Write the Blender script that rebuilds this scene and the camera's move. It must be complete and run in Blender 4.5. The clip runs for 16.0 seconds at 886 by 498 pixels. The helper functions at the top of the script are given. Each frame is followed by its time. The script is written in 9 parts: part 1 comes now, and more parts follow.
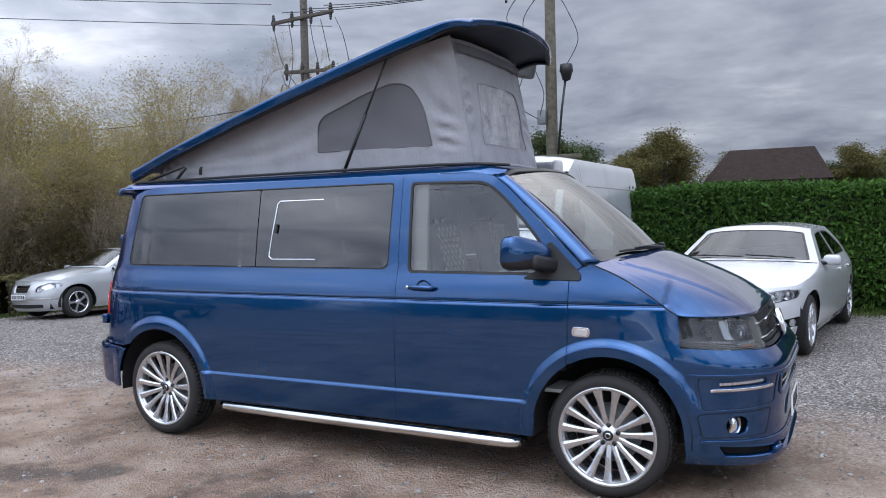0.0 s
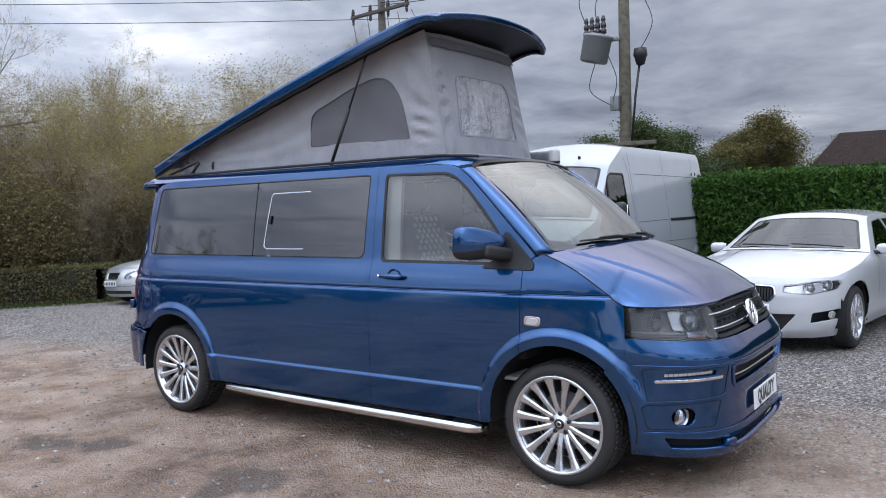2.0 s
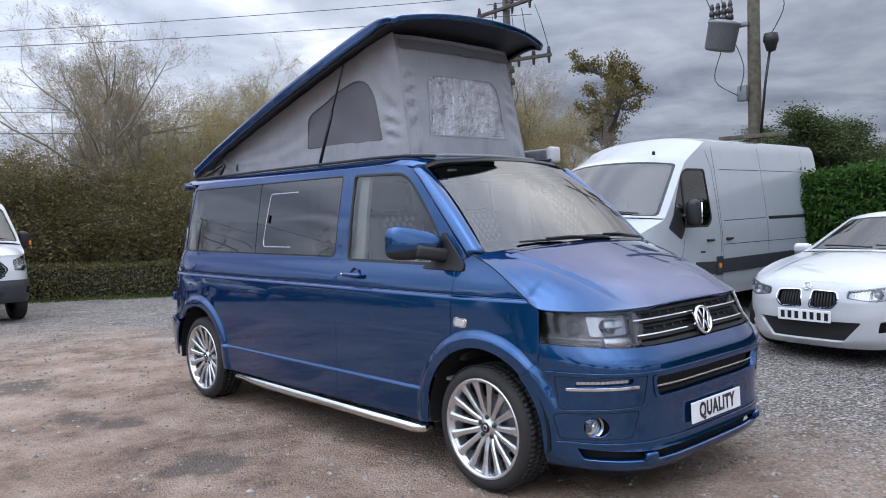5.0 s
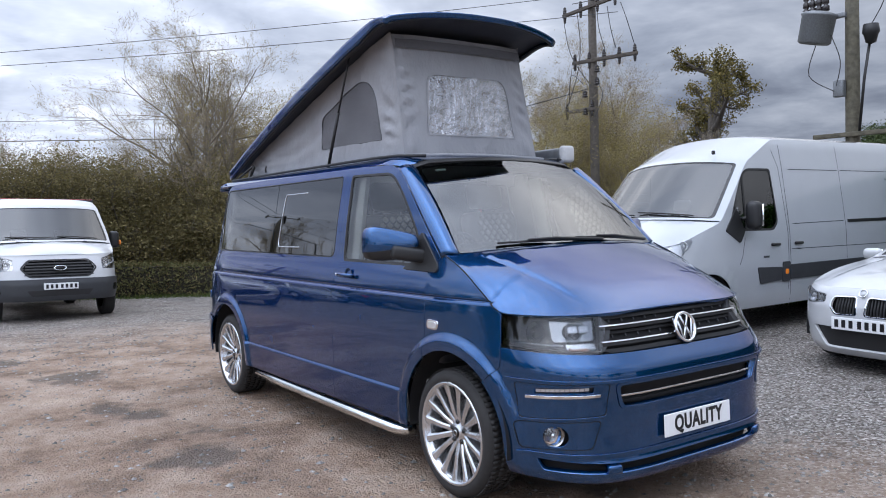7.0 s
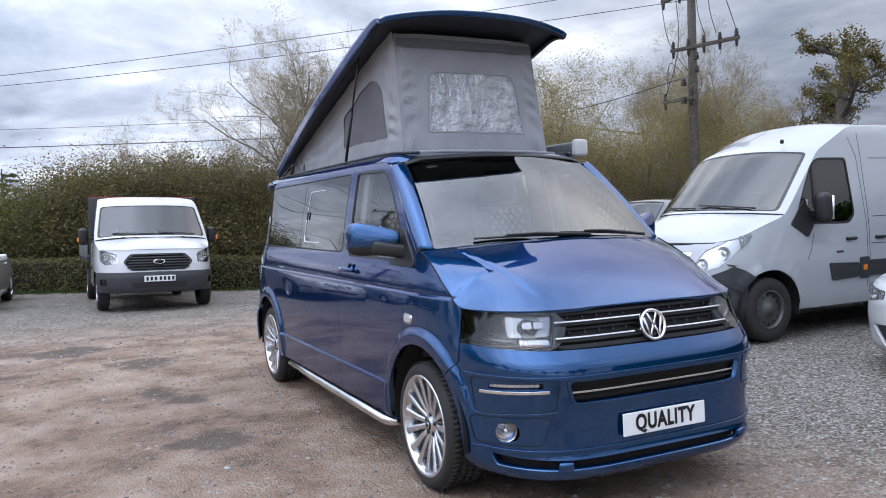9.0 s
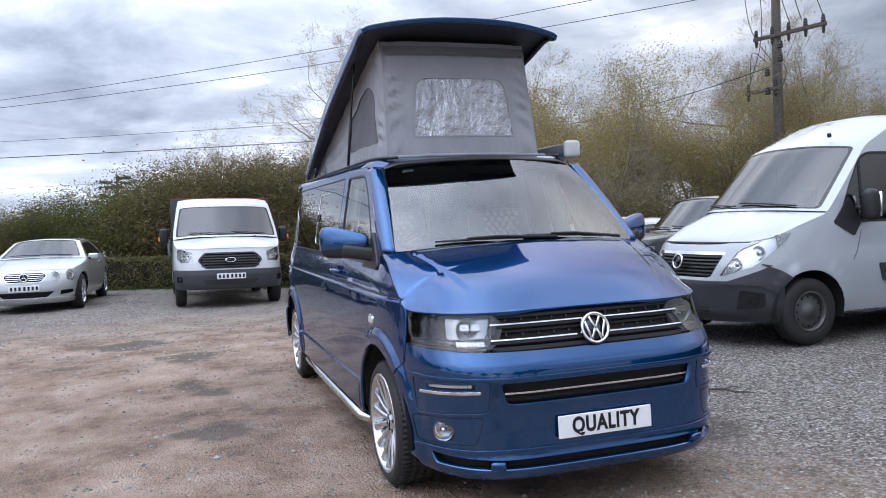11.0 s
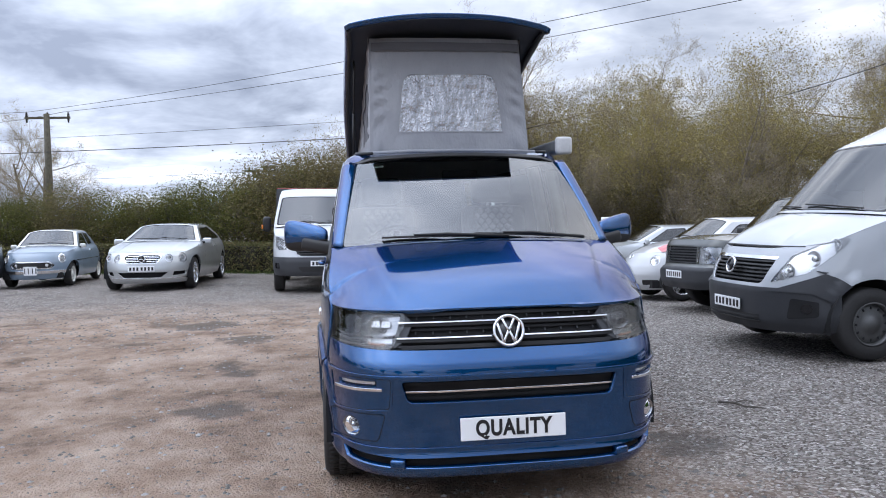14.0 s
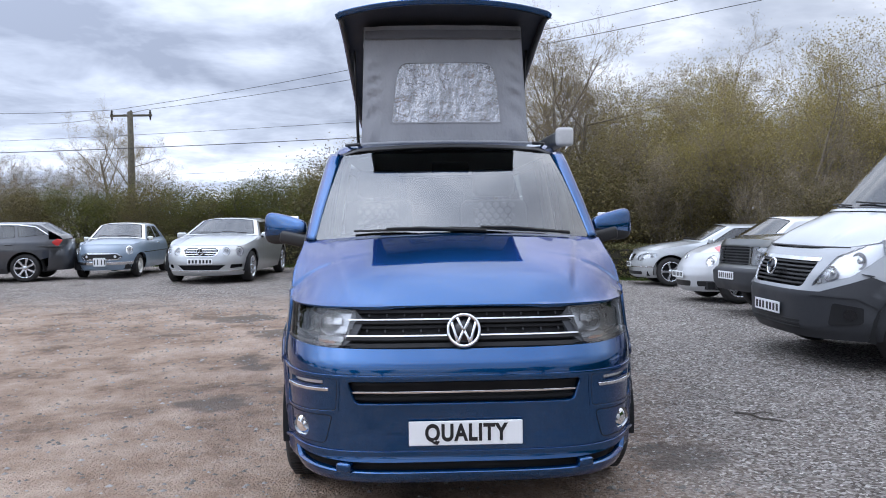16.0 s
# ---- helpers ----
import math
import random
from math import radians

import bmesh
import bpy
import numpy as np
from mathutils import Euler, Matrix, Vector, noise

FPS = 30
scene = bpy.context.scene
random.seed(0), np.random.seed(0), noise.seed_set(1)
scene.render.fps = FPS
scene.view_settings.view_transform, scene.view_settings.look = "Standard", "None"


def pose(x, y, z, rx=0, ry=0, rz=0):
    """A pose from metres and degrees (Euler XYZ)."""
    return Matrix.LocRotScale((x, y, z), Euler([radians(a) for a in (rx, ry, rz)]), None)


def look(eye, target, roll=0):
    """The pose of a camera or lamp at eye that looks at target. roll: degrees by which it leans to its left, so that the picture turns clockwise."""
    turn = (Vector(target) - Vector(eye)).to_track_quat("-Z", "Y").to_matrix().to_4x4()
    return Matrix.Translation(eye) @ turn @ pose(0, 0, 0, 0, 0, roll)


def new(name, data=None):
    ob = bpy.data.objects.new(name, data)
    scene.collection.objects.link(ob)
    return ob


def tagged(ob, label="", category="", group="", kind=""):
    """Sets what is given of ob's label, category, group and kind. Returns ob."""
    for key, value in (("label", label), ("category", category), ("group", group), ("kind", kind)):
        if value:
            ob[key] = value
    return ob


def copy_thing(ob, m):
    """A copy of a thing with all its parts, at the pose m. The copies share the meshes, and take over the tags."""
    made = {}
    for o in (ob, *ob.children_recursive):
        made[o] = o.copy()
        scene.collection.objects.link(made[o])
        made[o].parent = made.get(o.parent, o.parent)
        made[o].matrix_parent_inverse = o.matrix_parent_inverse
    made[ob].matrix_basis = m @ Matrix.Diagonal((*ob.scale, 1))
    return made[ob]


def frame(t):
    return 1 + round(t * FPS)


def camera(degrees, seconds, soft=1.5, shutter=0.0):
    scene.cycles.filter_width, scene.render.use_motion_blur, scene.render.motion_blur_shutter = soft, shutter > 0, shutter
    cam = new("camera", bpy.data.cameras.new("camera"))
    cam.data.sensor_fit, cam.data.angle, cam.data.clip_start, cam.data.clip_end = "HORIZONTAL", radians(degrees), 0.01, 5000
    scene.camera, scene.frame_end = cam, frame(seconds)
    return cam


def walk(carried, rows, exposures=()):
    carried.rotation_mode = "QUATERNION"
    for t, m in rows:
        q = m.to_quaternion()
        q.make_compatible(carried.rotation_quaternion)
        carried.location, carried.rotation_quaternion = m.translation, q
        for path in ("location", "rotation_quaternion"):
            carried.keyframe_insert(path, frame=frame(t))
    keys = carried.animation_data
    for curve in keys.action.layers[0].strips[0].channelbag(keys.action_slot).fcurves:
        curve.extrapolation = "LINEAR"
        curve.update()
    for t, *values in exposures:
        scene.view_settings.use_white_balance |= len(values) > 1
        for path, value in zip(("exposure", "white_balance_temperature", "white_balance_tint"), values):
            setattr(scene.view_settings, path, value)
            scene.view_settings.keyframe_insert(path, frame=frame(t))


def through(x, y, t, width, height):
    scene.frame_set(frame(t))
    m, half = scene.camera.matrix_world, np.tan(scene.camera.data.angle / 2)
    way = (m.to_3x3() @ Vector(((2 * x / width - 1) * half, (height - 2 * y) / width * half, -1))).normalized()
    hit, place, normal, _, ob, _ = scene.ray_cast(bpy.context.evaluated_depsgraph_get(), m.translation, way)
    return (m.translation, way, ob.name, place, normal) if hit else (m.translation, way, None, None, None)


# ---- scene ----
cam = camera(58.9, 16.0, soft=1.0)
PATH = [
    (0, (2.896, -5.108, 1.561), (1.97, -3.337, 1.485), -1.3),
    (0.5, (3.187, -5.066, 1.559), (2.205, -3.326, 1.477), -1.5),
    (1, (3.352, -4.984, 1.547), (2.31, -3.28, 1.46), -1.7),
    (1.5, (3.492, -4.844, 1.554), (2.389, -3.178, 1.46), -1.8),
    (2, (3.686, -4.772, 1.552), (2.532, -3.142, 1.454), -1.7),
    (2.5, (3.897, -4.68, 1.55), (2.689, -3.09, 1.45), -1.5),
    (3, (4.01, -4.532, 1.531), (2.747, -2.985, 1.426), -1.3),
    (3.5, (4.14, -4.373, 1.535), (2.818, -2.875, 1.43), -1.4),
    (4, (4.337, -4.216, 1.538), (2.962, -2.767, 1.435), -1.5),
    (6.5, (5.031, -3.462, 1.507), (3.428, -2.268, 1.428), -1.8),
    (7, (5.105, -3.301, 1.498), (3.464, -2.162, 1.419), -1.6),
    (7.5, (5.265, -3.132, 1.498), (3.584, -2.052, 1.415), -1.6),
    (8, (5.421, -2.969, 1.497), (3.699, -1.956, 1.412), -1.6),
    (8.5, (5.49, -2.797, 1.473), (3.728, -1.854, 1.387), -1.8),
    (9, (5.569, -2.646, 1.485), (3.773, -1.77, 1.4), -2.0),
    (11.5, (6.072, -1.797, 1.497), (4.16, -1.216, 1.409), -2.3),
    (12, (6.122, -1.644, 1.494), (4.193, -1.122, 1.4), -2.0),
    (12.5, (6.111, -1.461, 1.487), (4.167, -1.001, 1.388), -1.7),
    (13, (6.156, -1.271, 1.485), (4.198, -0.873, 1.386), -1.5),
    (13.5, (6.258, -1.039, 1.492), (4.289, -0.699, 1.395), -1.3),
    (14, (6.252, -0.85, 1.489), (4.274, -0.568, 1.396), -1.2),
    (14.5, (6.2, -0.637, 1.481), (4.215, -0.409, 1.39), -1.1),
    (15, (6.211, -0.416, 1.475), (4.22, -0.242, 1.383), -1.0),
    (15.5, (6.183, -0.271, 1.473), (4.189, -0.148, 1.379), -0.9),
    (16, (6.107, -0.232, 1.455), (4.111, -0.154, 1.359), -0.7),
]
walk(cam, [(t, look(eye, target, roll)) for t, eye, target, roll in PATH])

# ---- daylight: broken cloud with a low, veiled sun behind the vehicles ----
SUN_AZ, SUN_EL = 97.0, 42.0          # degrees from +x towards +y, and above the ground
world = bpy.data.worlds.new("overcast_sky")
scene.world = world
world.use_nodes = True
wn, wl = world.node_tree.nodes, world.node_tree.links
wn.clear()


def wnode(kind, **values):
    n = wn.new(kind)
    for k, v in values.items():
        n.inputs[k].default_value = v
    return n


w_out = wn.new("ShaderNodeOutputWorld")
w_bg = wnode("ShaderNodeBackground", Strength=0.148)
w_sky = wn.new("ShaderNodeTexSky")
w_sky.sky_type = "NISHITA"
w_sky.sun_disc = False
w_sky.sun_elevation = radians(SUN_EL)
w_sky.sun_rotation = radians(90 - SUN_AZ)
w_sky.air_density, w_sky.dust_density = 1.0, 2.0
w_co = wn.new("ShaderNodeTexCoord")
w_sep = wn.new("ShaderNodeSeparateXYZ")
wl.new(w_co.outputs["Generated"], w_sep.inputs[0])


def wmath(op, a, b):
    n = wn.new("ShaderNodeMath")
    n.operation = op
    for i, v in enumerate((a, b)):
        if isinstance(v, (int, float)):
            n.inputs[i].default_value = v
        else:
            wl.new(v, n.inputs[i])
    return n.outputs[0]


# the cloud deck is a flat layer overhead: directions are carried onto it
w_h = wmath("ADD", wmath("MAXIMUM", w_sep.outputs[2], 0.0), 0.15)
w_u = wmath("DIVIDE", w_sep.outputs[0], w_h)
w_v = wmath("DIVIDE", w_sep.outputs[1], w_h)
w_comb = wn.new("ShaderNodeCombineXYZ")
wl.new(w_u, w_comb.inputs[0])
wl.new(w_v, w_comb.inputs[1])
w_n1 = wnode("ShaderNodeTexNoise", Scale=0.50, Detail=6.0, Roughness=0.56, Distortion=0.35)
w_n2 = wnode("ShaderNodeTexNoise", Scale=2.0, Detail=5.0, Roughness=0.58, Distortion=0.3)
wl.new(w_comb.outputs[0], w_n1.inputs["Vector"])
wl.new(w_comb.outputs[0], w_n2.inputs["Vector"])
w_mix = wmath("ADD", wmath("MULTIPLY", w_n1.outputs[0], 0.62), wmath("MULTIPLY", w_n2.outputs[0], 0.38))
w_ramp = wn.new("ShaderNodeValToRGB")
w_ramp.color_ramp.elements[0].position, w_ramp.color_ramp.elements[0].color = 0.38, (2.7, 3.15, 4.25, 1)
w_ramp.color_ramp.elements[1].position, w_ramp.color_ramp.elements[1].color = 0.64, (10.6, 11.1, 12.4, 1)
for pos, col in ((0.46, (4.3, 4.9, 6.25, 1)), (0.545, (6.3, 6.95, 8.4, 1))):
    e = w_ramp.color_ramp.elements.new(pos)
    e.color = col
wl.new(w_mix, w_ramp.inputs[0])
w_cm = wn.new("ShaderNodeMixRGB")
w_cm.inputs[0].default_value = 0.985
wl.new(w_sky.outputs[0], w_cm.inputs[1])
wl.new(w_ramp.outputs[0], w_cm.inputs[2])
# an overcast sky is about three times as bright overhead as at the horizon
w_up = wmath("MAXIMUM", w_sep.outputs[2], 0.0)
w_grad = wmath("ADD", wmath("MULTIPLY", wmath("MULTIPLY", w_up, w_up), 2.0), 0.72)
# the cloud is thicker and darker over the fields on the +y side
w_bank = wmath("SUBTRACT", 1.24, wmath("MULTIPLY", wmath("MAXIMUM", w_sep.outputs[1], 0.0), 0.70))
# and the unseen sky on the -y side is brightened, to light faces turned there
w_bank = wmath("ADD", w_bank, wmath("MULTIPLY", wmath("MAXIMUM", wmath("MULTIPLY", w_sep.outputs[1], -1.0), 0.0), 0.52))
w_grad = wmath("MULTIPLY", w_grad, w_bank)
# the veiled sun brightens the cloud round it
w_dot = wn.new("ShaderNodeVectorMath")
w_dot.operation = "DOT_PRODUCT"
wl.new(w_co.outputs["Generated"], w_dot.inputs[0])
w_dot.inputs[1].default_value = (math.cos(radians(SUN_EL)) * math.cos(radians(SUN_AZ)), math.cos(radians(SUN_EL)) * math.sin(radians(SUN_AZ)), math.sin(radians(SUN_EL)))
w_glow = wmath("MULTIPLY", wmath("POWER", wmath("MAXIMUM", w_dot.outputs["Value"], 0.0), 28.0), 1.0)
w_lum = wn.new("ShaderNodeVectorMath")
w_lum.operation = "SCALE"
wl.new(w_cm.outputs[0], w_lum.inputs[0])
wl.new(w_grad, w_lum.inputs["Scale"])
w_veil = wn.new("ShaderNodeVectorMath")
w_veil.operation = "SCALE"
w_veil.inputs[0].default_value = (20.0, 19.2, 18.0)
wl.new(wmath("MULTIPLY", w_glow, w_mix), w_veil.inputs["Scale"])
w_sum = wn.new("ShaderNodeVectorMath")
w_sum.operation = "ADD"
wl.new(w_lum.outputs[0], w_sum.inputs[0])
wl.new(w_veil.outputs[0], w_sum.inputs[1])
wl.new(w_sum.outputs[0], w_bg.inputs["Color"])
wl.new(w_bg.outputs[0], w_out.inputs["Surface"])

sun = new("sun", bpy.data.lights.new("sun", "SUN"))
sun.data.energy, sun.data.angle, sun.data.color = 0.5, radians(110), (1.0, 0.94, 0.86)
sun_way = Vector((math.cos(radians(SUN_EL)) * math.cos(radians(SUN_AZ)), math.cos(radians(SUN_EL)) * math.sin(radians(SUN_AZ)), math.sin(radians(SUN_EL))))
sun.matrix_world = look(sun_way * 60, (0, 0, 0))
scene.view_settings.exposure = 0.0

# ---- materials ----
def material(name, build):
    m = bpy.data.materials.new(name)
    m.use_nodes = True
    nt = m.node_tree
    nt.nodes.clear()
    out = nt.nodes.new("ShaderNodeOutputMaterial")
    sh = build(nt)
    nt.links.new(sh, out.inputs["Surface"])
    return m


def node(nt, kind, **values):
    n = nt.nodes.new(kind)
    for k, v in values.items():
        key = k.replace("_", " ")
        if hasattr(v, "links") or hasattr(v, "is_linked"):
            nt.links.new(v, n.inputs[key])
        else:
            n.inputs[key].default_value = v
    return n


def noise_tex(nt, scale, detail=4.0, rough=0.55, coord="Object", stretch=None):
    co = nt.nodes.new("ShaderNodeTexCoord").outputs[coord]
    if stretch:
        mp = nt.nodes.new("ShaderNodeMapping")
        mp.inputs["Scale"].default_value = stretch
        nt.links.new(co, mp.inputs["Vector"])
        co = mp.outputs[0]
    n = node(nt, "ShaderNodeTexNoise", Scale=scale, Detail=detail, Roughness=rough)
    nt.links.new(co, n.inputs["Vector"])
    return n.outputs[0]


def ramp(nt, fac, stops):
    r = nt.nodes.new("ShaderNodeValToRGB")
    el = r.color_ramp.elements
    el[0].position, el[0].color = stops[0][0], (*stops[0][1], 1)
    el[1].position, el[1].color = stops[-1][0], (*stops[-1][1], 1)
    for p, c in stops[1:-1]:
        el.new(p).color = (*c, 1)
    nt.links.new(fac, r.inputs[0])
    return r.outputs[0]


def bump(nt, height, strength, distance=0.01):
    b = node(nt, "ShaderNodeBump", Strength=strength, Distance=distance)
    nt.links.new(height, b.inputs["Height"])
    return b.outputs[0]


def mixcol(nt, fac, a, b, mode="MIX"):
    n = nt.nodes.new("ShaderNodeMixRGB")
    n.blend_type = mode
    for i, v in enumerate((fac, a, b)):
        if isinstance(v, tuple):
            n.inputs[i].default_value = (*v, 1)
        elif isinstance(v, (int, float)):
            n.inputs[i].default_value = v
        else:
            nt.links.new(v, n.inputs[i])
    return n.outputs[0]


def pbr(nt, color, rough=0.5, metal=0.0, normal=None, **more):
    n = nt.nodes.new("ShaderNodeBsdfPrincipled")
    for key, v in (("Base Color", color), ("Roughness", rough), ("Metallic", metal)):
        if isinstance(v, tuple):
            n.inputs[key].default_value = (*v, 1)
        elif isinstance(v, (int, float)):
            n.inputs[key].default_value = v
        else:
            nt.links.new(v, n.inputs[key])
    if normal:
        nt.links.new(normal, n.inputs["Normal"])
    for k, v in more.items():
        n.inputs[k.replace("_", " ")].default_value = v
    return n.outputs[0]


def car_paint(name, color, metal=0.0, rough=0.4, dirt=(0.16, 0.14, 0.12), edge=(1.0, 1.0, 1.0, 1.0), coat=1.6):
    def build(nt):
        flakes = noise_tex(nt, 900, 1)
        big = noise_tex(nt, 2.2, 3)
        c = mixcol(nt, 0.25, color, ramp(nt, flakes, [(0.3, tuple(k * 0.7 for k in color)), (0.7, tuple(min(1, k * 1.35) for k in color))]))
        # road film, thickest in streaks low on the body
        sep = nt.nodes.new("ShaderNodeSeparateXYZ")
        nt.links.new(nt.nodes.new("ShaderNodeTexCoord").outputs["Object"], sep.inputs[0])
        film = ramp(nt, big, [(0.45, (0.0, 0.0, 0.0)), (0.8, (0.10, 0.10, 0.10))])
        c = mixcol(nt, film, c, dirt)
        r = ramp(nt, big, [(0.3, (rough * 0.9,) * 3), (0.8, (rough * 1.15,) * 3)])
        return pbr(nt, c, r, metal, Coat_Weight=1.0, Coat_Roughness=0.02, Coat_IOR=coat, Specular_Tint=edge)
    return material(name, build)


def plain(name, color, rough=0.5, metal=0.0, grain=120.0, amount=0.15, relief=0.05, **more):
    def build(nt):
        n = noise_tex(nt, grain, 4)
        n2 = noise_tex(nt, 3.0, 3)
        c = ramp(nt, n, [(0.3, tuple(k * (1 - amount) for k in color)), (0.7, tuple(min(1, k * (1 + amount)) for k in color))])
        r = ramp(nt, n2, [(0.3, (max(0.02, rough * 0.85),) * 3), (0.7, (min(1, rough * 1.15),) * 3)])
        return pbr(nt, c, r, metal, bump(nt, n, relief, 0.004), **more)
    return material(name, build)


def glass(name, tint, gloss_tint=(1, 1, 1), ior=1.52):
    def build(nt):
        t = nt.nodes.new("ShaderNodeBsdfTransparent")
        t.inputs[0].default_value = (*tint, 1)
        g = nt.nodes.new("ShaderNodeBsdfGlossy")
        g.inputs["Color"].default_value = (*gloss_tint, 1)
        g.inputs["Roughness"].default_value = 0.012
        f = node(nt, "ShaderNodeFresnel", IOR=ior)
        m = nt.nodes.new("ShaderNodeMixShader")
        nt.links.new(f.outputs[0], m.inputs[0])
        nt.links.new(t.outputs[0], m.inputs[1])
        nt.links.new(g.outputs[0], m.inputs[2])
        return m.outputs[0]
    return material(name, build)


BLUE = car_paint("blue_metallic_paint", (0.0008, 0.058, 0.182), 0.85, 0.25, dirt=(0.02, 0.05, 0.11), edge=(0.08, 0.26, 0.42, 1.0), coat=1.62)
WHITE = car_paint("white_paint", (0.47, 0.48, 0.495), 0.0, 0.35)
PALE_WHITE = car_paint("cool_white_paint", (0.375, 0.395, 0.42), 0.0, 0.35)
SILVER = car_paint("silver_metallic_paint", (0.50, 0.52, 0.53), 0.55, 0.36)
PALE_BLUE = car_paint("pale_blue_paint", (0.19, 0.255, 0.33), 0.0, 0.35)
DARK_GREY_PAINT = car_paint("dark_grey_paint", (0.035, 0.038, 0.045), 0.3, 0.35)
DARK_GREEN_PAINT = car_paint("dark_grey_green_paint", (0.055, 0.06, 0.058), 0.3, 0.35)
RED = car_paint("red_paint", (0.42, 0.015, 0.03), 0.0, 0.35)
CREAM = car_paint("off_white_roof_paint", (0.66, 0.66, 0.62), 0.0, 0.4)
BLACK_PLASTIC = plain("black_plastic", (0.012, 0.012, 0.013), 0.5)
GLOSS_BLACK = plain("gloss_black_plastic", (0.008, 0.008, 0.01), 0.12)
GREY_PLASTIC = plain("dark_grey_plastic", (0.030, 0.032, 0.037), 0.55)
UNDER = plain("underbody_black", (0.008, 0.008, 0.009), 0.9)
RUBBER = plain("tyre_rubber", (0.020, 0.019, 0.019), 0.75, grain=60, relief=0.15)
CHROME = plain("chrome", (0.82, 0.83, 0.85), 0.07, 1.0, amount=0.02, relief=0.0)
STEEL = plain("polished_steel", (0.72, 0.72, 0.70), 0.16, 1.0, amount=0.05, relief=0.01)
ALLOY = plain("silver_alloy", (0.62, 0.63, 0.65), 0.24, 0.9, amount=0.06, relief=0.02)
STEEL_WHEEL = plain("painted_steel_wheel", (0.09, 0.09, 0.09), 0.5, 0.4)
LENS_WHITE = plain("lamp_reflector", (0.78, 0.79, 0.81), 0.28, 0.75, amount=0.1, relief=0.05)
LENS_DARK = plain("dark_lamp_housing", (0.014, 0.014, 0.016), 0.3)
LAMP_TRIM = plain("smoked_chrome", (0.36, 0.37, 0.385), 0.1, 1.0, amount=0.05, relief=0.0)
TURN_LENS = plain("smoked_amber_lens", (0.34, 0.15, 0.07), 0.2)
LAMP_STEP = plain("lamp_facets", (0.55, 0.56, 0.58), 0.2, 0.9, amount=0.1, relief=0.05)
LAMP_BOWL = plain("smoked_lamp_bowl", (0.10, 0.105, 0.115), 0.06, 0.9, amount=0.1, relief=0.02)
LENS_ORANGE = plain("amber_lamp", (0.75, 0.22, 0.03), 0.15)
LENS_RED = plain("red_lamp", (0.5, 0.02, 0.02), 0.12)
CLEAR = glass("clear_lamp_glass", (0.93, 0.94, 0.95), ior=1.7)
SCREEN = glass("windscreen_glass", (0.36, 0.42, 0.38), ior=2.1)
LAMP_COVER = glass("glossy_lamp_cover", (0.86, 0.87, 0.88), ior=1.7)
SIDE_GLASS = glass("side_glass", (0.88, 0.91, 0.90), ior=1.95)
PRIVACY = glass("privacy_glass", (0.03, 0.03, 0.034), ior=2.05)
CAR_GLASS = glass("tinted_car_glass", (0.20, 0.225, 0.235), ior=1.85)
PLATE_WHITE = plain("plate_white", (0.80, 0.81, 0.82), 0.3, grain=300, amount=0.03)
PLATE_BLACK = plain("plate_black", (0.01, 0.01, 0.012), 0.35)
MIRROR = plain("mirror_silver", (0.85, 0.86, 0.87), 0.03, 1.0, amount=0.0, relief=0.0)
SEAT_GREY = plain("grey_leather", (0.17, 0.175, 0.185), 0.55, grain=220, relief=0.3)
SEAT_LIGHT = plain("pale_grey_stitched_leather", (0.36, 0.365, 0.36), 0.55, grain=220, relief=0.3)
TRIM_GREY = plain("interior_trim", (0.45, 0.45, 0.44), 0.75)
TRIM_PALE = plain("pale_pillar_trim", (0.66, 0.66, 0.63), 0.8)
DASH = plain("dashboard_plastic", (0.05, 0.05, 0.052), 0.65)
SHADE_BLACK = plain("black_sun_strip", (0.004, 0.004, 0.005), 0.7)


def b_canvas(nt):
    weave = noise_tex(nt, 500, 2)
    fold = noise_tex(nt, 5.0, 4, 0.6, stretch=(1.0, 1.0, 0.45))
    crease = noise_tex(nt, 16.0, 3, 0.6, stretch=(1.0, 1.0, 0.6))
    c = ramp(nt, fold, [(0.3, (0.26, 0.265, 0.285)), (0.7, (0.31, 0.315, 0.33))])
    c = mixcol(nt, 0.2, c, ramp(nt, weave, [(0.3, (0.13, 0.13, 0.14)), (0.7, (0.24, 0.24, 0.25))]))
    h = nt.nodes.new("ShaderNodeMath")
    h.operation = "MULTIPLY_ADD"
    h.inputs[1].default_value = 0.35
    nt.links.new(crease, h.inputs[0])
    nt.links.new(fold, h.inputs[2])
    return pbr(nt, c, 0.82, 0.0, bump(nt, h.outputs[0], 0.42, 0.06))


CANVAS = material("grey_canvas", b_canvas)


def b_film(nt):
    n = mixcol(nt, 0.5, noise_tex(nt, 11.0, 3, 0.55, stretch=(1.0, 1.0, 0.3)), noise_tex(nt, 7.0, 5, 0.6))
    nrm = bump(nt, n, 0.9, 0.10)
    t = nt.nodes.new("ShaderNodeBsdfTransparent")
    t.inputs[0].default_value = (0.80, 0.82, 0.85, 1)
    g = nt.nodes.new("ShaderNodeBsdfGlossy")
    g.inputs["Roughness"].default_value = 0.06
    nt.links.new(nrm, g.inputs["Normal"])
    d = nt.nodes.new("ShaderNodeBsdfDiffuse")
    d.inputs[0].default_value = (0.42, 0.43, 0.47, 1)
    m0 = nt.nodes.new("ShaderNodeMixShader")
    m0.inputs[0].default_value = 0.45
    nt.links.new(t.outputs[0], m0.inputs[1])
    nt.links.new(d.outputs[0], m0.inputs[2])
    m = nt.nodes.new("ShaderNodeMixShader")
    m.inputs[0].default_value = 0.27
    nt.links.new(m0.outputs[0], m.inputs[1])
    nt.links.new(g.outputs[0], m.inputs[2])
    return m.outputs[0]


